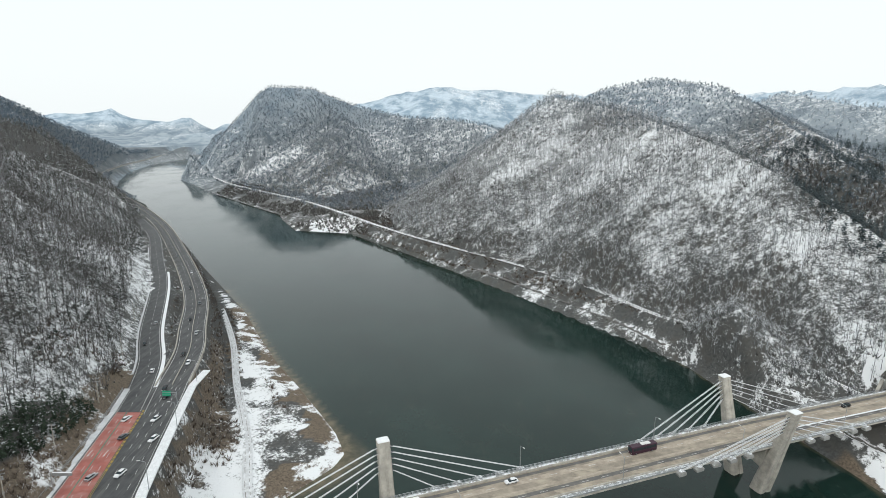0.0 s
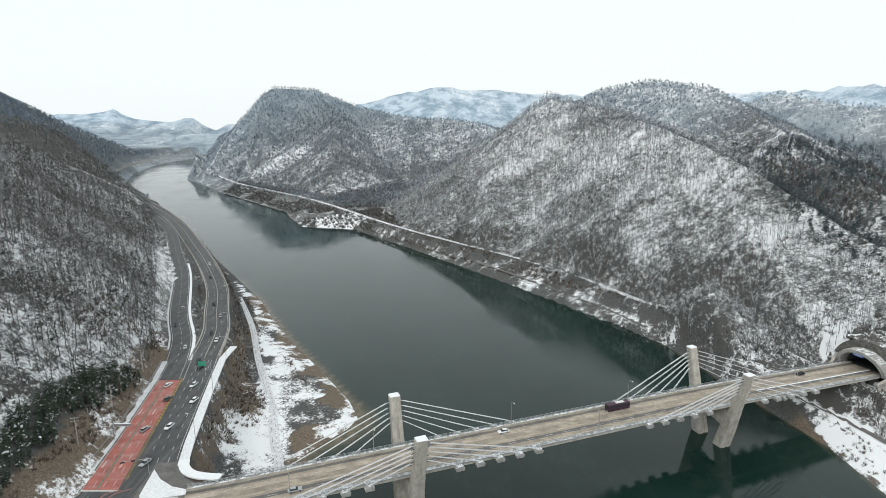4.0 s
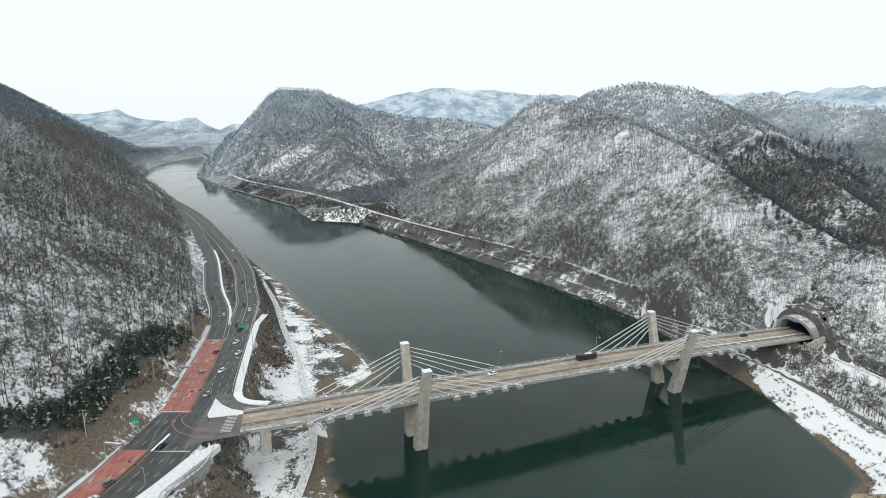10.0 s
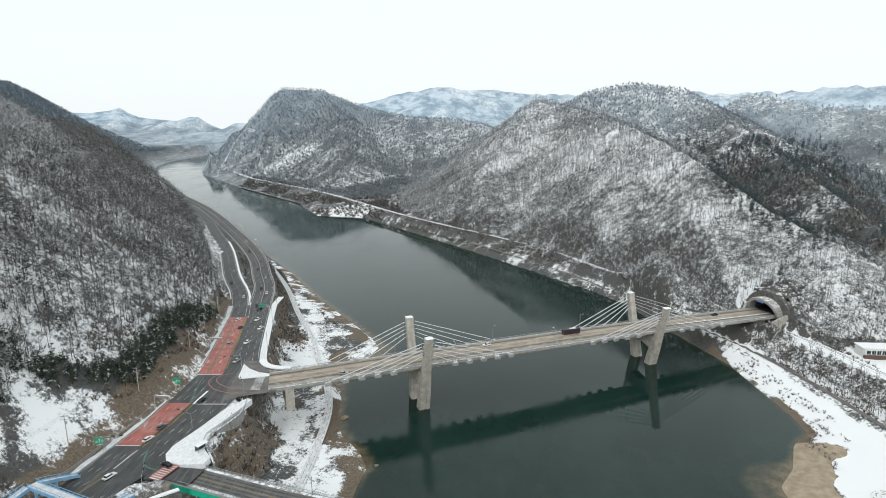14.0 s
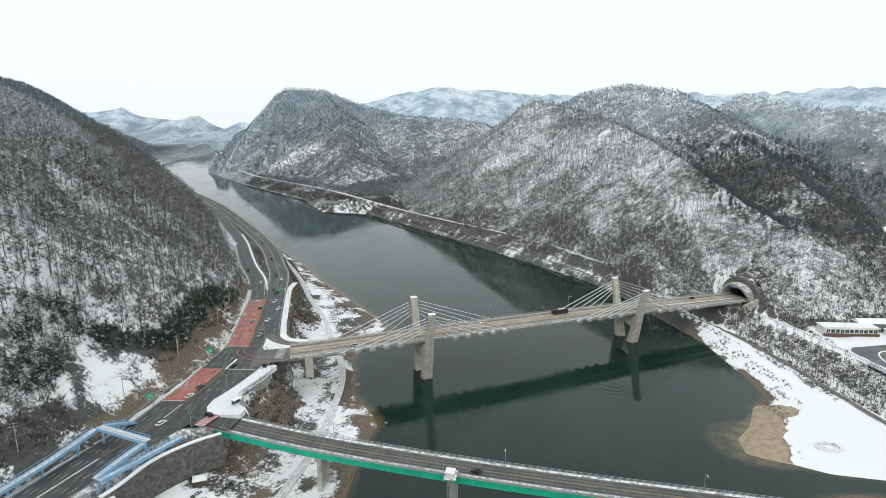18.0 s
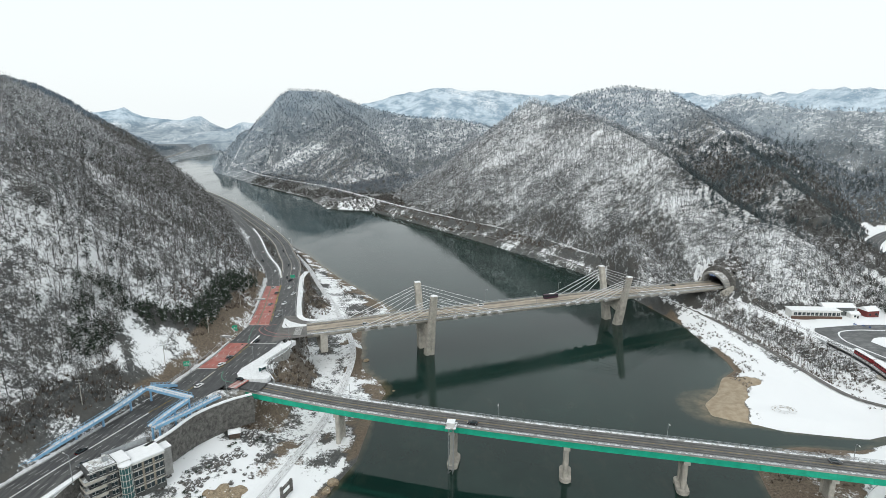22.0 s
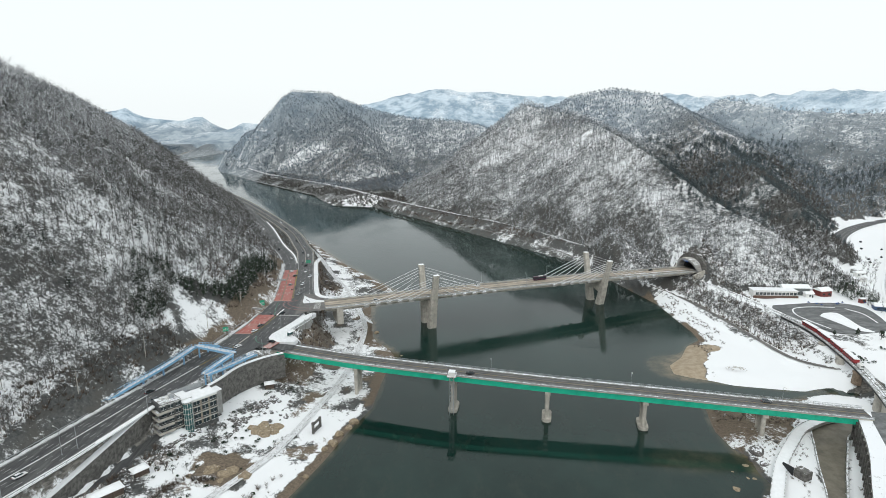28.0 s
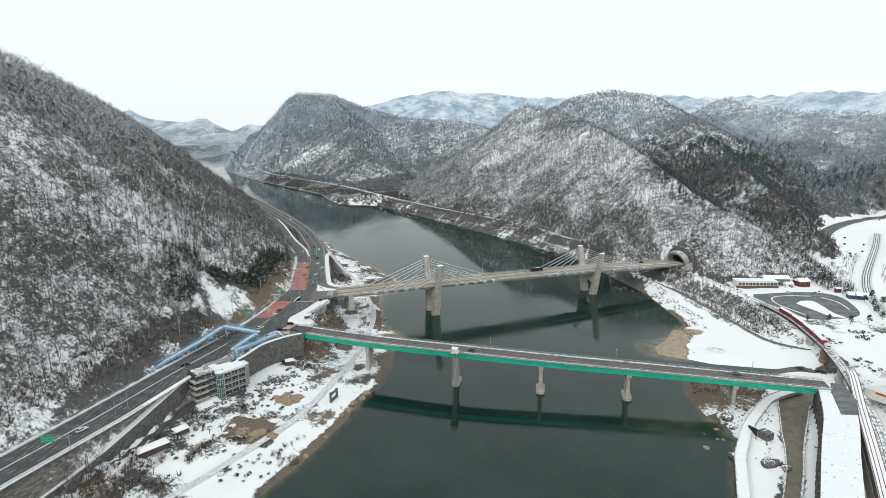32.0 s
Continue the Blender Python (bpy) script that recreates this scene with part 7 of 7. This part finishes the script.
def along(line, d, off):
    p = cut(line, d, d + 1.0)
    a, b = p[0], p[-1]
    n = np.array([(b - a)[1], -(b - a)[0]])
    n /= np.linalg.norm(n)
    return (float(a[0] + n[0] * off), float(a[1] + n[1] * off), float(a[2]) + 0.03), math.degrees(math.atan2(b[1] - a[1], b[0] - a[0]))


protos = {k: car(k, (0, 0, -300), 0, f"{k} car driving on the wet highway") for k in PAINTS}


def place(paint, at, turn):
    return copy_thing(protos[paint], pose(*at, 0, 0, turn))


for x, y, turn, paint in ((-104.4, -71, 68, "white"), (-103.4, -62, 72, "grey"), (-96.4, -40, 250, "black"), (-106, -95, 66, "white"), (-89.3, -88, 150, "black"), (-95.7, 3, 255, "silver"),
                          (-98.6, 28, 258, "white"), (-98.0, 50, 258, "white"), (-110.2, 51.5, 78, "grey"), (-116.2, 65, 80, "white"), (-104.4, 65, 258, "white"), (-107.4, 26, 78, "silver"), (-128, -150, 66, "black"), (-143, -214, 66, "white"), (-122.5, -158, 246, "grey"),
                          (-109, 84, 256, "black")):
    place(paint, (x, y, ROAD_Z + 0.03), turn)
for d, off, paint in ((22, -2.4, "black"), (50, 2.2, "white"), (62, -2.3, "black"), (92, 2.3, "silver"), (118, -2.2, "black"), (150, 2.2, "grey"), (190, -2.2, "black"), (236, 2.2, "white"), (300, -2.2, "grey")):
    at, turn = along(river_line, d, off)
    place(paint, at, turn + 180)
for d, off, paint in ((40, 2.4, "white"), (78, -2.4, "black"), (110, 2.4, "silver")):
    at, turn = along(hill_line, d, off)
    place(paint, at, turn + (180 if off < 0 else 0))
for s, off, paint in ((41, -4.2, "white"), (205, -4.2, "black"), (-40, 4.6, "silver")):
    q = wb(s, off, 0.05)
    place(paint, tuple(q), ANG + (180 if off < 0 else 0))
for s, off, paint in ((120, 2.0, "black"), (262, -2.0, "grey")):
    q = gb(s, off, 0.05)
    place(paint, tuple(q), -14 + (180 if off > 0 else 0))
for ob in protos.values():
    for o in (*ob.children_recursive, ob):
        bpy.data.objects.remove(o)


def bus(at, turn, paint, label):
    t = thing("bus", label, "bus", at=at, turn=turn)
    body = part("body", box(-5.6, 5.6, -1.25, 1.25, 0.4, 3.2, 0.15), paint, t)
    for s in (-1, 1):
        for k in range(7):
            part("window", box(-5.0 + 1.45 * k, -3.7 + 1.45 * k, s * 1.26 - 0.02, s * 1.26 + 0.02, 1.7, 2.7), M_GLASS, body)
        for a in (-3.4, 3.6):
            w = part("wheel", tube((a, s * 1.1 - 0.15, 0.48), (a, s * 1.1 + 0.15, 0.48), 0.48, 12), M_TYRE, t)
            part("rim", tube((a, s * 1.1 - 0.17, 0.48), (a, s * 1.1 + 0.17, 0.48), 0.28, 8), M_STEEL, w)
    part("windscreen", box(5.55, 5.63, -1.05, 1.05, 1.3, 2.8), M_GLASS, t)
    part("roof_unit", box(-3, 1, -0.8, 0.8, 3.2, 3.42, 0.08), M_WALLWHITE, t)
    for s in (-0.9, 0.9):
        part("headlight", box(5.58, 5.64, s - 0.2, s + 0.2, 0.7, 0.95), M_LAMP, t)


q = wb(95.5, -4.2, 0.05)
bus(tuple(q), ANG + 180, plain("dark_purple_coach_paint", (0.05, 0.02, 0.035), 0.35, 0, 0.1), "dark purple coach with a white roof crossing the cable bridge")


# ================= the east bank =================
inn = thing("riverside_inn", "long white inn with a row of dark windows and snowy roof", "building", at=(253.5, 36.5, 11.2), turn=-3)
part("wall", box(0, 33, 0, 9, -1, 5.2, 0.05), M_WALLWHITE, inn)
part("base_wall", box(-0.5, 33.5, -1.2, 0, -1, 1.6), plain("brown_brick", (0.14, 0.09, 0.07), 0.9, 0, 0.3, 0.8), inn)
for k in range(11):
    w = part("window", box(1.2 + 2.9 * k, 3.4 + 2.9 * k, -0.06, 0.0, 2.0, 4.2), M_GLASS, inn)
    part("mullion", box(2.25 + 2.9 * k, 2.35 + 2.9 * k, -0.1, -0.05, 2.0, 4.2), M_WALLWHITE, w)
part("roof", box(-0.6, 33.6, -0.8, 9.6, 5.2, 5.6, 0.1), M_SNOW, inn)
part("parapet", box(-0.6, 33.6, -0.9, -0.75, 5.3, 6.0), M_WALLWHITE, inn)


def hut(x, y, z, w, d, h, turn, wall, label, roof_mat=M_SNOW, name="house", group=""):
    """A small house with pitched roof, door and windows."""
    t = thing(name, label, "building", group, at=(x, y, z), turn=turn)
    part("wall", box(-w / 2, w / 2, -d / 2, d / 2, -0.6, h), wall, t)
    part("roof", loft([[(-w / 2 - 0.5, -d / 2 - 0.5, h), (w / 2 + 0.5, -d / 2 - 0.5, h), (w / 2 + 0.5, d / 2 + 0.5, h), (-w / 2 - 0.5, d / 2 + 0.5, h)], [(-w / 2 - 0.5, -d / 2 - 0.5, h + 0.2), (w / 2 + 0.5, -d / 2 - 0.5, h + 0.2), (w / 2 + 0.5, d / 2 + 0.5, h + 0.2), (-w / 2 - 0.5, d / 2 + 0.5, h + 0.2)], [(-w / 2 - 0.4, -0.1, h + d * 0.3), (w / 2 + 0.4, -0.1, h + d * 0.3), (w / 2 + 0.4, 0.1, h + d * 0.3), (-w / 2 - 0.4, 0.1, h + d * 0.3)]]), roof_mat, t)
    n = max(1, int(w / 3.5))
    for k in range(n):
        cx = -w / 2 + w * (k + 0.5) / n
        part("window", box(cx - 0.7, cx + 0.7, -d / 2 - 0.05, -d / 2, 1.0, min(h - 0.4, 2.4)), M_GLASS, t)
    part("door", box(w / 2 - 1.6, w / 2 - 0.6, -d / 2 - 0.06, -d / 2, 0, 2.1), M_DARK, t)
    return t


M_REDWALL = plain("red_board_wall", (0.17, 0.042, 0.038), 0.7, 0, 0.2, 1.0)
hut(291, 47, 11.2, 21, 8, 5.4, -3, M_WALLGREY, "grey hall with a broad snow-covered roof behind the inn")
hut(311.5, 43, 11.2, 10, 8, 4.2, 12, M_REDWALL, "red timber house with a snowy gable roof", name="red_house")
hut(297, 37.5, 11.2, 6, 5, 3.2, -3, M_WALLWHITE, "small white annex with a snow-covered roof")
hut(330, 24, 11.2, 4, 3, 3.0, 0, M_REDWALL, "tiny red kiosk with snow on top", name="kiosk")
hut(333, 6, 11.2, 13, 7, 3.2, -20, plain("blue_panel_wall", (0.06, 0.10, 0.18), 0.6, 0, 0.2, 1.0), "low shed with blue panels and snowy roof", name="shed")

# the kart track beside the inn
lot = thing("kart_track", "wet dark asphalt kart track with snow-covered islands", "track", kind="structure")
LOT = [(257, 16), (289, 21.5), (312, 21), (322, 10), (318, -12), (308, -33), (292, -41), (268, -41), (259, -17), (253, 7)]
lz = 11.4
ll = resample([(x, y, lz) for x, y in LOT + LOT[:1]], 3)
part("asphalt", ([tuple(p) for p in ll[:-1]] , [tuple(range(len(ll) - 1))]), M_LOT, lot)
ISL = resample([(x, y, lz) for x, y in ((277, -8), (284, -2), (293, -2), (293, -14), (291, -30), (293, -40), (284, -36), (281, -24), (277, -8))], 2)
part("snow_island", prism([(p[0], p[1]) for p in ISL[:-1]], lz - 0.2, lz + 0.25), M_SNOW, lot)
for pts in ([(268, -34), (263, -16), (262, -4), (268, 8), (282, 12), (300, 11)], [(306, 8), (311, -4), (308, -22)]):
    part("snow_ridge", ribbon(resample([(x, y, lz) for x, y in pts], 3), -0.45, 0.45, 0.25, 0.3), M_SNOW, lot)
x, y = spots(285, 330, 8, 24, 3.2, lambda x, y: (y > 17) & (fbm(x, y, 6, 2, 97) > 0.4))
for k, (a, b) in enumerate(list(zip(x, y))[:22]):
    g = thing("kart", "small blue go-kart parked in the snow", "kart", "parked go-karts", at=(float(a), float(b), lz + 0.02), turn=float(rng.uniform(0, 360)))
    part("body", box(-0.9, 0.9, -0.5, 0.5, 0.12, 0.45, 0.08), plain("blue_kart_plastic", (0.04, 0.12, 0.38), 0.4) if k == 0 else bpy.data.materials["blue_kart_plastic"], g)
    part("seat", box(-0.6, -0.2, -0.25, 0.25, 0.45, 0.85, 0.06), M_DARK, g)
    for u in (-0.65, 0.65):
        for v in (-0.52, 0.52):
            part("wheel", tube((u, v - 0.08, 0.14), (u, v + 0.08, 0.14), 0.14, 8), M_TYRE, g)


def pine(x, y, h, seed, label, group):
    r = np.random.default_rng(seed)
    t = thing("pine_tree", label, "tree", group, at=(x, y, float(ground(x, y)) - 0.1))
    part("trunk", tube((0, 0, 0), (0, 0, h * 0.8), 0.2, 6, 0.08), M_BARK, t)
    T = []
    for k in range(90):
        u = r.uniform(0.35, 1.0)
        a = r.uniform(0, 6.28)
        R = h * 0.38 * (1.1 - u) ** 0.5 * r.uniform(0.3, 1)
        c = np.array([math.cos(a) * R, math.sin(a) * R, h * u])
        T += [[c + r.normal(0, 0.28, 3) * h / 5 for _ in range(3)] for _ in range(2)]
    V = np.array(T).reshape(-1, 3)
    part("crown", (V.tolist(), np.arange(len(V)).reshape(-1, 3).tolist()), M_PINE, t)


for k, (x, y, h) in enumerate([(277, -46, 5.5), (288, -52, 6), (302, -50, 6), (316, -44, 6), (322, -30, 6.5), (330, -16, 6.5), (332, -4, 6), (336, -26, 7), (340, -12, 7), (343, 4, 7), (328, -40, 6.5), (340, -38, 7), (262, -46, 4)]):
    pine(x, y, h, 800 + k, "round-crowned green pine beside the kart track", "pines by the kart track")

# beach marks, stream, walkway and old platform
rings = []
for r0 in (4.2, 3.0, 1.8):
    rings.append(([(184 + (r0 + o) * 1.35 * math.cos(a), -76.8 + (r0 + o) * math.sin(a), float(ground(184 + r0 * 1.35 * math.cos(a), -76.8 + r0 * math.sin(a))) + 0.12) for a in np.arange(0, 6.28, 0.3) for o in (0, 0.5)], [(2 * i, 2 * i + 1, (2 * i + 3) % 42, (2 * i + 2) % 42) for i in range(21)]))
mark = thing("melted_ring", "brown ring of bare sand where the snow has melted", "ground mark", kind="structure")
part("ring", join(*rings), plain("bare_sand", (0.40, 0.36, 0.30), 0.95, 0, 0.4, 0.8, 0.55), mark)
sl = resample(STREAM, 4)
stream = thing("stream", "shallow muddy brown side stream beside the platform wall", "stream", kind="structure")
s_half = np.interp(sl[:, 1], *STREAM_HALF)
s_side = sides(sl)


def along_stream(a, b, dz, thick):
    """A strip beside the stream, a to b metres beyond its edge; the sign of a picks the side."""
    k = 1 if a > 0 else -1
    P = [np.c_[sl[:, :2] + s_side * (k * s_half + o)[:, None], sl[:, 2] + dz] for o in (a, b)]
    down = np.array([0, 0, thick])
    return loft([[tuple(p - down), tuple(q - down), tuple(q), tuple(p)] for p, q in zip(*P)])


part("muddy_water", ([tuple(p) for p in np.c_[sl[:, :2] - s_side * s_half[:, None], sl[:, 2]]] + [tuple(p) for p in np.c_[sl[:, :2] + s_side * s_half[:, None], sl[:, 2]]], [(i, i + len(sl), i + len(sl) + 1, i + 1) for i in range(len(sl) - 1)]), M_MUD, stream)
WALK = [(204, -135, 3.0), (194, -138.6, 3.0), (181, -146, 2.9), (169, -158, 2.8), (156, -173, 2.8), (146.5, -187, 2.7), (139, -199, 2.7), (133, -212, 2.7), (118, -245, 2.7)]
walk_ob = thing("riverside_walk", "snow-covered riverside walkway with low kerb walls", "path", kind="structure")
wk = resample(WALK, 3)
part("paving", ribbon(wk, -2.3, 2.3, 0.2, 1.0), M_SNOW, walk_ob)
for o in (-2.4, 2.4):
    part("kerb_wall", ribbon(wk, o - 0.15, o + 0.15, 0.6, 1.6), M_CONC_SNOW, walk_ob)
bank_wall = thing("stream_wall", "grey concrete stream embankment wall", "wall", kind="structure")
part("wall_face", along_stream(-0.7, -0.05, 1.6, 3.0), M_CONC_SNOW, bank_wall)
part("wall_face", along_stream(0.05, 0.5, 0.9, 2.5), M_CONC_SNOW, bank_wall)
block_ob = thing("sluice_block", "dark concrete sluice block with a tilted gate", "sluice", at=(158.5, -183.5, 1.5), turn=25)
part("block", box(-2.2, 2.2, -2.6, 2.6, 0, 4.4, 0.1), M_STONE, block_ob)
part("gate", loft([[(-2.6, 2.6, 0.5), (-2.2, 2.6, 0.5), (-2.2, 7.5, 3.4), (-2.6, 7.5, 3.4)], [(-2.6, 2.6, 4.5), (-2.2, 2.6, 4.5), (-2.2, 7.5, 4.4), (-2.6, 7.5, 4.4)]]), M_DARK, block_ob)
plat = thing("station_platform", "long abandoned station platform roof under smooth snow", "platform")
pl_line = resample([(208.1, -153.0, 15.3), (190.5, -186.1, 15.3), (171.9, -213.9, 15.3), (152.4, -243.7, 15.3), (127.0, -282.8, 15.3)], 4)
part("slab", ribbon(pl_line, -6.8, 6.8, 0.0, 1.2), M_SNOW_PATCH, plat)
part("side_wall", ribbon(pl_line, 5.8, 6.5, -1.2, 14), M_CONC, plat)
part("side_wall", ribbon(pl_line, -6.5, -5.8, -1.2, 14), M_CONC, plat)
for d in np.arange(4, 150, 6.0):
    p = cut(pl_line, d, d + 1.0)
    part("buttress", ribbon(p, 6.5, 7.5, -1.3, 13), M_STONE, plat)
part("apron", prism([(202, -161.5), (208, -152), (214, -153.5), (208.5, -171), (199.4, -185.6), (191.5, -184.8)], 15.1, 15.36), M_LOT, plat, "bare grey asphalt where the bridge meets the platform")
gal = thing("snow_gallery", "narrow snow-covered gallery roof beside the platform", "gallery")
ga = resample([(231, -134, 14), (226, -144, 14), (208.5, -173.8, 14), (189, -208.3, 14), (171.5, -238.7, 14), (150, -275, 14)], 4)
part("roof", ribbon(ga, -2.3, 2.3, 0.3, 0.5), M_SNOW, gal)
for o in (-2.2, -0.6, 0.9, 2.1):
    part("roof_edge", ribbon(ga, o - 0.14, o + 0.14, 0.36, 0.05), M_REDWALL, gal, "faded red edge strip")
for o in (-2.1, 2.1):
    part("wall", ribbon(ga, o - 0.15, o + 0.15, -0.2, 4.0), M_STONE, gal)
    part("foundation", ribbon(ga, o - 0.4, o + 0.4, -4.2, 9.0), M_CONC, gal)
stn = hut(236, -157, 8.5, 12, 18, 4.5, 30, M_WALLWHITE, "white station house with a snow-covered roof beside the viaduct", name="station_house")
hut(255, -136, 9.5, 10, 8, 3.6, 10, M_WALLWHITE, "white shop with snow-covered roof beyond the viaduct", name="shop")
part("sign_board", box(-6.06, -6.0, -8, 4, 3.0, 4.2), plain("orange_sign", (0.55, 0.16, 0.05), 0.6), stn)
hutb = thing("relay_hut", "small white relay hut beside the railway", "hut", at=(203, 139, 13), turn=-60)
part("wall", box(-2.2, 2.2, -1.5, 1.5, -0.3, 2.6, 0.05), M_WALLWHITE, hutb)
part("roof", box(-2.5, 2.5, -1.8, 1.8, 2.6, 2.9, 0.08), M_SNOW, hutb)
part("door", box(-0.5, 0.5, -1.56, -1.5, 0, 2.0), M_STEEL, hutb)

# far valley: road, fields and a few houses
valley = thing("valley_road", "two-lane asphalt road curving through the side valley", "road", kind="structure")
vl = resample([(x, y, z + 0.2) for x, y, z in VALLEY_WAY], 8)
part("asphalt", ribbon(vl, -8, 8, 0.15), M_ROAD, valley)
for o in (-8.6, 8.6):
    part("snow_verge", ribbon(vl, o - 0.9, o + 0.9, 0.5, 0.5), M_SNOW, valley)
part("lane_line", join(ribbon(vl, -0.1, 0.1, 0.18), ribbon(vl, -4.1, -3.9, 0.18), ribbon(vl, 3.9, 4.1, 0.18)), M_WHITE, valley)
lane2 = thing("valley_lane", "slushy asphalt road with ploughed snow along its edges", "road", kind="structure")
vl2 = resample(VALLEY_LANE, 6)
part("asphalt", ribbon(vl2, -4.0, 4.0, 0.2), M_SNOW_THIN, lane2)
for o in (-2.8, -1.2, 0.8, 2.4):
    part("wheel_track", ribbon(vl2, o - 0.35, o + 0.35, 0.22), M_LOT, lane2)
for o in (-5.2, 5.0, 0.0):
    part("snow_bank", ribbon(vl2, o - 0.7 + 0.5 * (o == 0), o + 0.7 - 0.5 * (o == 0), 0.55 - 0.3 * (o == 0), 0.5), M_SNOW, lane2)
x, y = spots(322, 352, -40, 70, 3.4, lambda x, y: (nearest(x, y, VALLEY_LANE)[0] > 8) & (np.hypot(x - 330, y - 24) > 7) & (np.hypot(x - 333, y - 6) > 9) & (x > 326 + 0.0 * y))
wood("roadside_pines", "dark pines between the kart track and the valley road", pine_protos, x, y, M_PINE, 0.45, 0.8)
for k, (x, y, w, d, c) in enumerate([(381, 100, 7, 5, 0), (389, 114, 8, 6, 1), (374, 84, 6, 5, 0), (430, 96, 10, 8, 1)]):
    hut(x, y, float(ground(x, y)) + 0.2, w, d, 3.5, 25 * k, (M_WALLWHITE, plain("grey_render", (0.3, 0.3, 0.29)))[c] if k < 2 else (M_WALLWHITE, bpy.data.materials["grey_render"])[c], "village house with a snow-covered roof", name="village_house", group="village houses")
for k, (x, y) in enumerate([(486, 245), (436, 163), (481, 206), (454, 170), (428, 150), (462, 210)]):
    b = thing("hay_bale", "dark wrapped bale lying in the snowy field", "bale", "bales in the field", at=(x, y, float(ground(x, y)) + 0.9), turn=20 * k)
    part("wrap", tube((-0.9, 0, 0), (0.9, 0, 0), 0.95, 12), M_DARK, b)
x, y = spots(335, 440, -20, 150, 5.0, lambda x, y: (nearest(x, y, VALLEY_LANE)[0] < 24) & (fbm(x, y, 22, 3, 99) > 0.42))
wood("village_trees", "leafless trees between the village houses", mid_protos, x, y, M_BARE, 0.4, 0.8)

# stones over the tunnel mouth
for k in range(16):
    a, b = 229 + 20 * rng.uniform(0, 1), 92 + 24 * rng.uniform(0, 1)
    put_rock(float(a), float(b), float(rng.uniform(1.6, 3.4)), "grey", "standing grey rock on the cut slope above the tunnel", "rocks above the tunnel", flat=1.5)
for x, y, r in ((141, -171.5, 1.5), (140, -181, 1.1), (129, -188, 1.7), (137.5, -180.5, 1.0), (133, -176, 0.8), (143, -190, 1.0), (146, -113, 0.9)):
    put_rock(x, y, r, "tan", "flat pale stone just breaking the water", "stones in the water", z=-0.25, flat=0.4)
for x, y, r in ((150.5, -163, 3.6), (146.5, -167, 2.4), (138, -195.5, 2.8), (148, -205, 3.6), (152, -204, 2.6), (155, -206, 3.0), (148.5, -172, 1.8), (161, -153, 1.6), (163, -156, 1.2)):
    put_rock(x, y, r, "grey", "big snow-capped rock beside the riverside walk", "rocks by the walk", flat=0.9)
x, y = spots(146, 176, -212, -150, 2.2, lambda x, y: (nearest(x, y, WALK)[0] > 3.2) & (nearest(x, y, STREAM)[0] > 9) & (fbm(x, y, 8, 3, 101) > 0.47))
wood("bank_brush", "low brown brush between the walk and the stream", fine_protos, x, y, M_BUSH, 0.3, 0.7, "brush")
x, y = spots(160, 215, -215, -140, 2.0, lambda x, y: (nearest(x, y, STREAM)[0] > 8.6) & (nearest(x, y, STREAM)[0] < 15) & (x > 170 + (y + 190)) & (fbm(x, y, 7, 3, 103) > 0.46))
wood("bank_brush", "dark brush at the foot of the platform wall", fine_protos, x, y, M_BUSH, 0.4, 0.9, "brush")
x, y = spots(137, 186, -150, -113, 1.9, lambda x, y: (nearest(x, y, WALK)[0] > 3.2) & (fbm(x, y, 10, 3, 104) > 0.40))
wood("bank_brush", "reddish brown reeds on the point below the bridge", fine_protos, x, y, M_BUSH, 0.4, 0.8, "brush")
x, y = spots(176, 215, -60, 60, 2.4, lambda x, y: (river_distance(x, y) < 16) & (fbm(x, y, 9, 3, 105) > 0.46))
wood("bank_brush", "dark brush between the snowy beach and the water", fine_protos, x, y, M_BUSH, 0.4, 0.9, "brush")
x, y = spots(206, 252, -80, 95, 2.0, lambda x, y: (nearest(x, y, FOOTPATH)[0] > 3) & (x > np.interp(y, [-80, -35, 16, 66, 95], [226, 221, 215, 205, 192])) & (fbm(x, y, 12, 3, 106) > 0.42))
wood("bank_brush", "tangled grey-brown brush below the railway", fine_protos, x, y, M_BUSH, 0.5, 1.1, "brush")
x, y = spots(250, 350, -130, -46, 3.0, lambda x, y: fbm(x, y, 14, 3, 107) > 0.58)
wood("yard_brush", "dark shrubs in the snowy yard behind the viaduct", bush_protos, x, y, M_PINE, 0.6, 1.4, "bushes")
for k in range(34):
    a, u, r = float(rng.uniform(0.35, 2.8)), float(rng.uniform(4.5, 17)), float(rng.uniform(1.2, 2.6))
    p = tunnel.matrix_basis @ Vector((u, 12.4 * math.cos(a), 12.4 * 0.86 * math.sin(a)))
    put_rock(p.x, p.y, r, "grey", "jagged rock piled over the tunnel mouth", "rocks above the tunnel", z=max(p.z - 0.3 * r, float(ground(p.x, p.y)) - 0.3), flat=1.2)
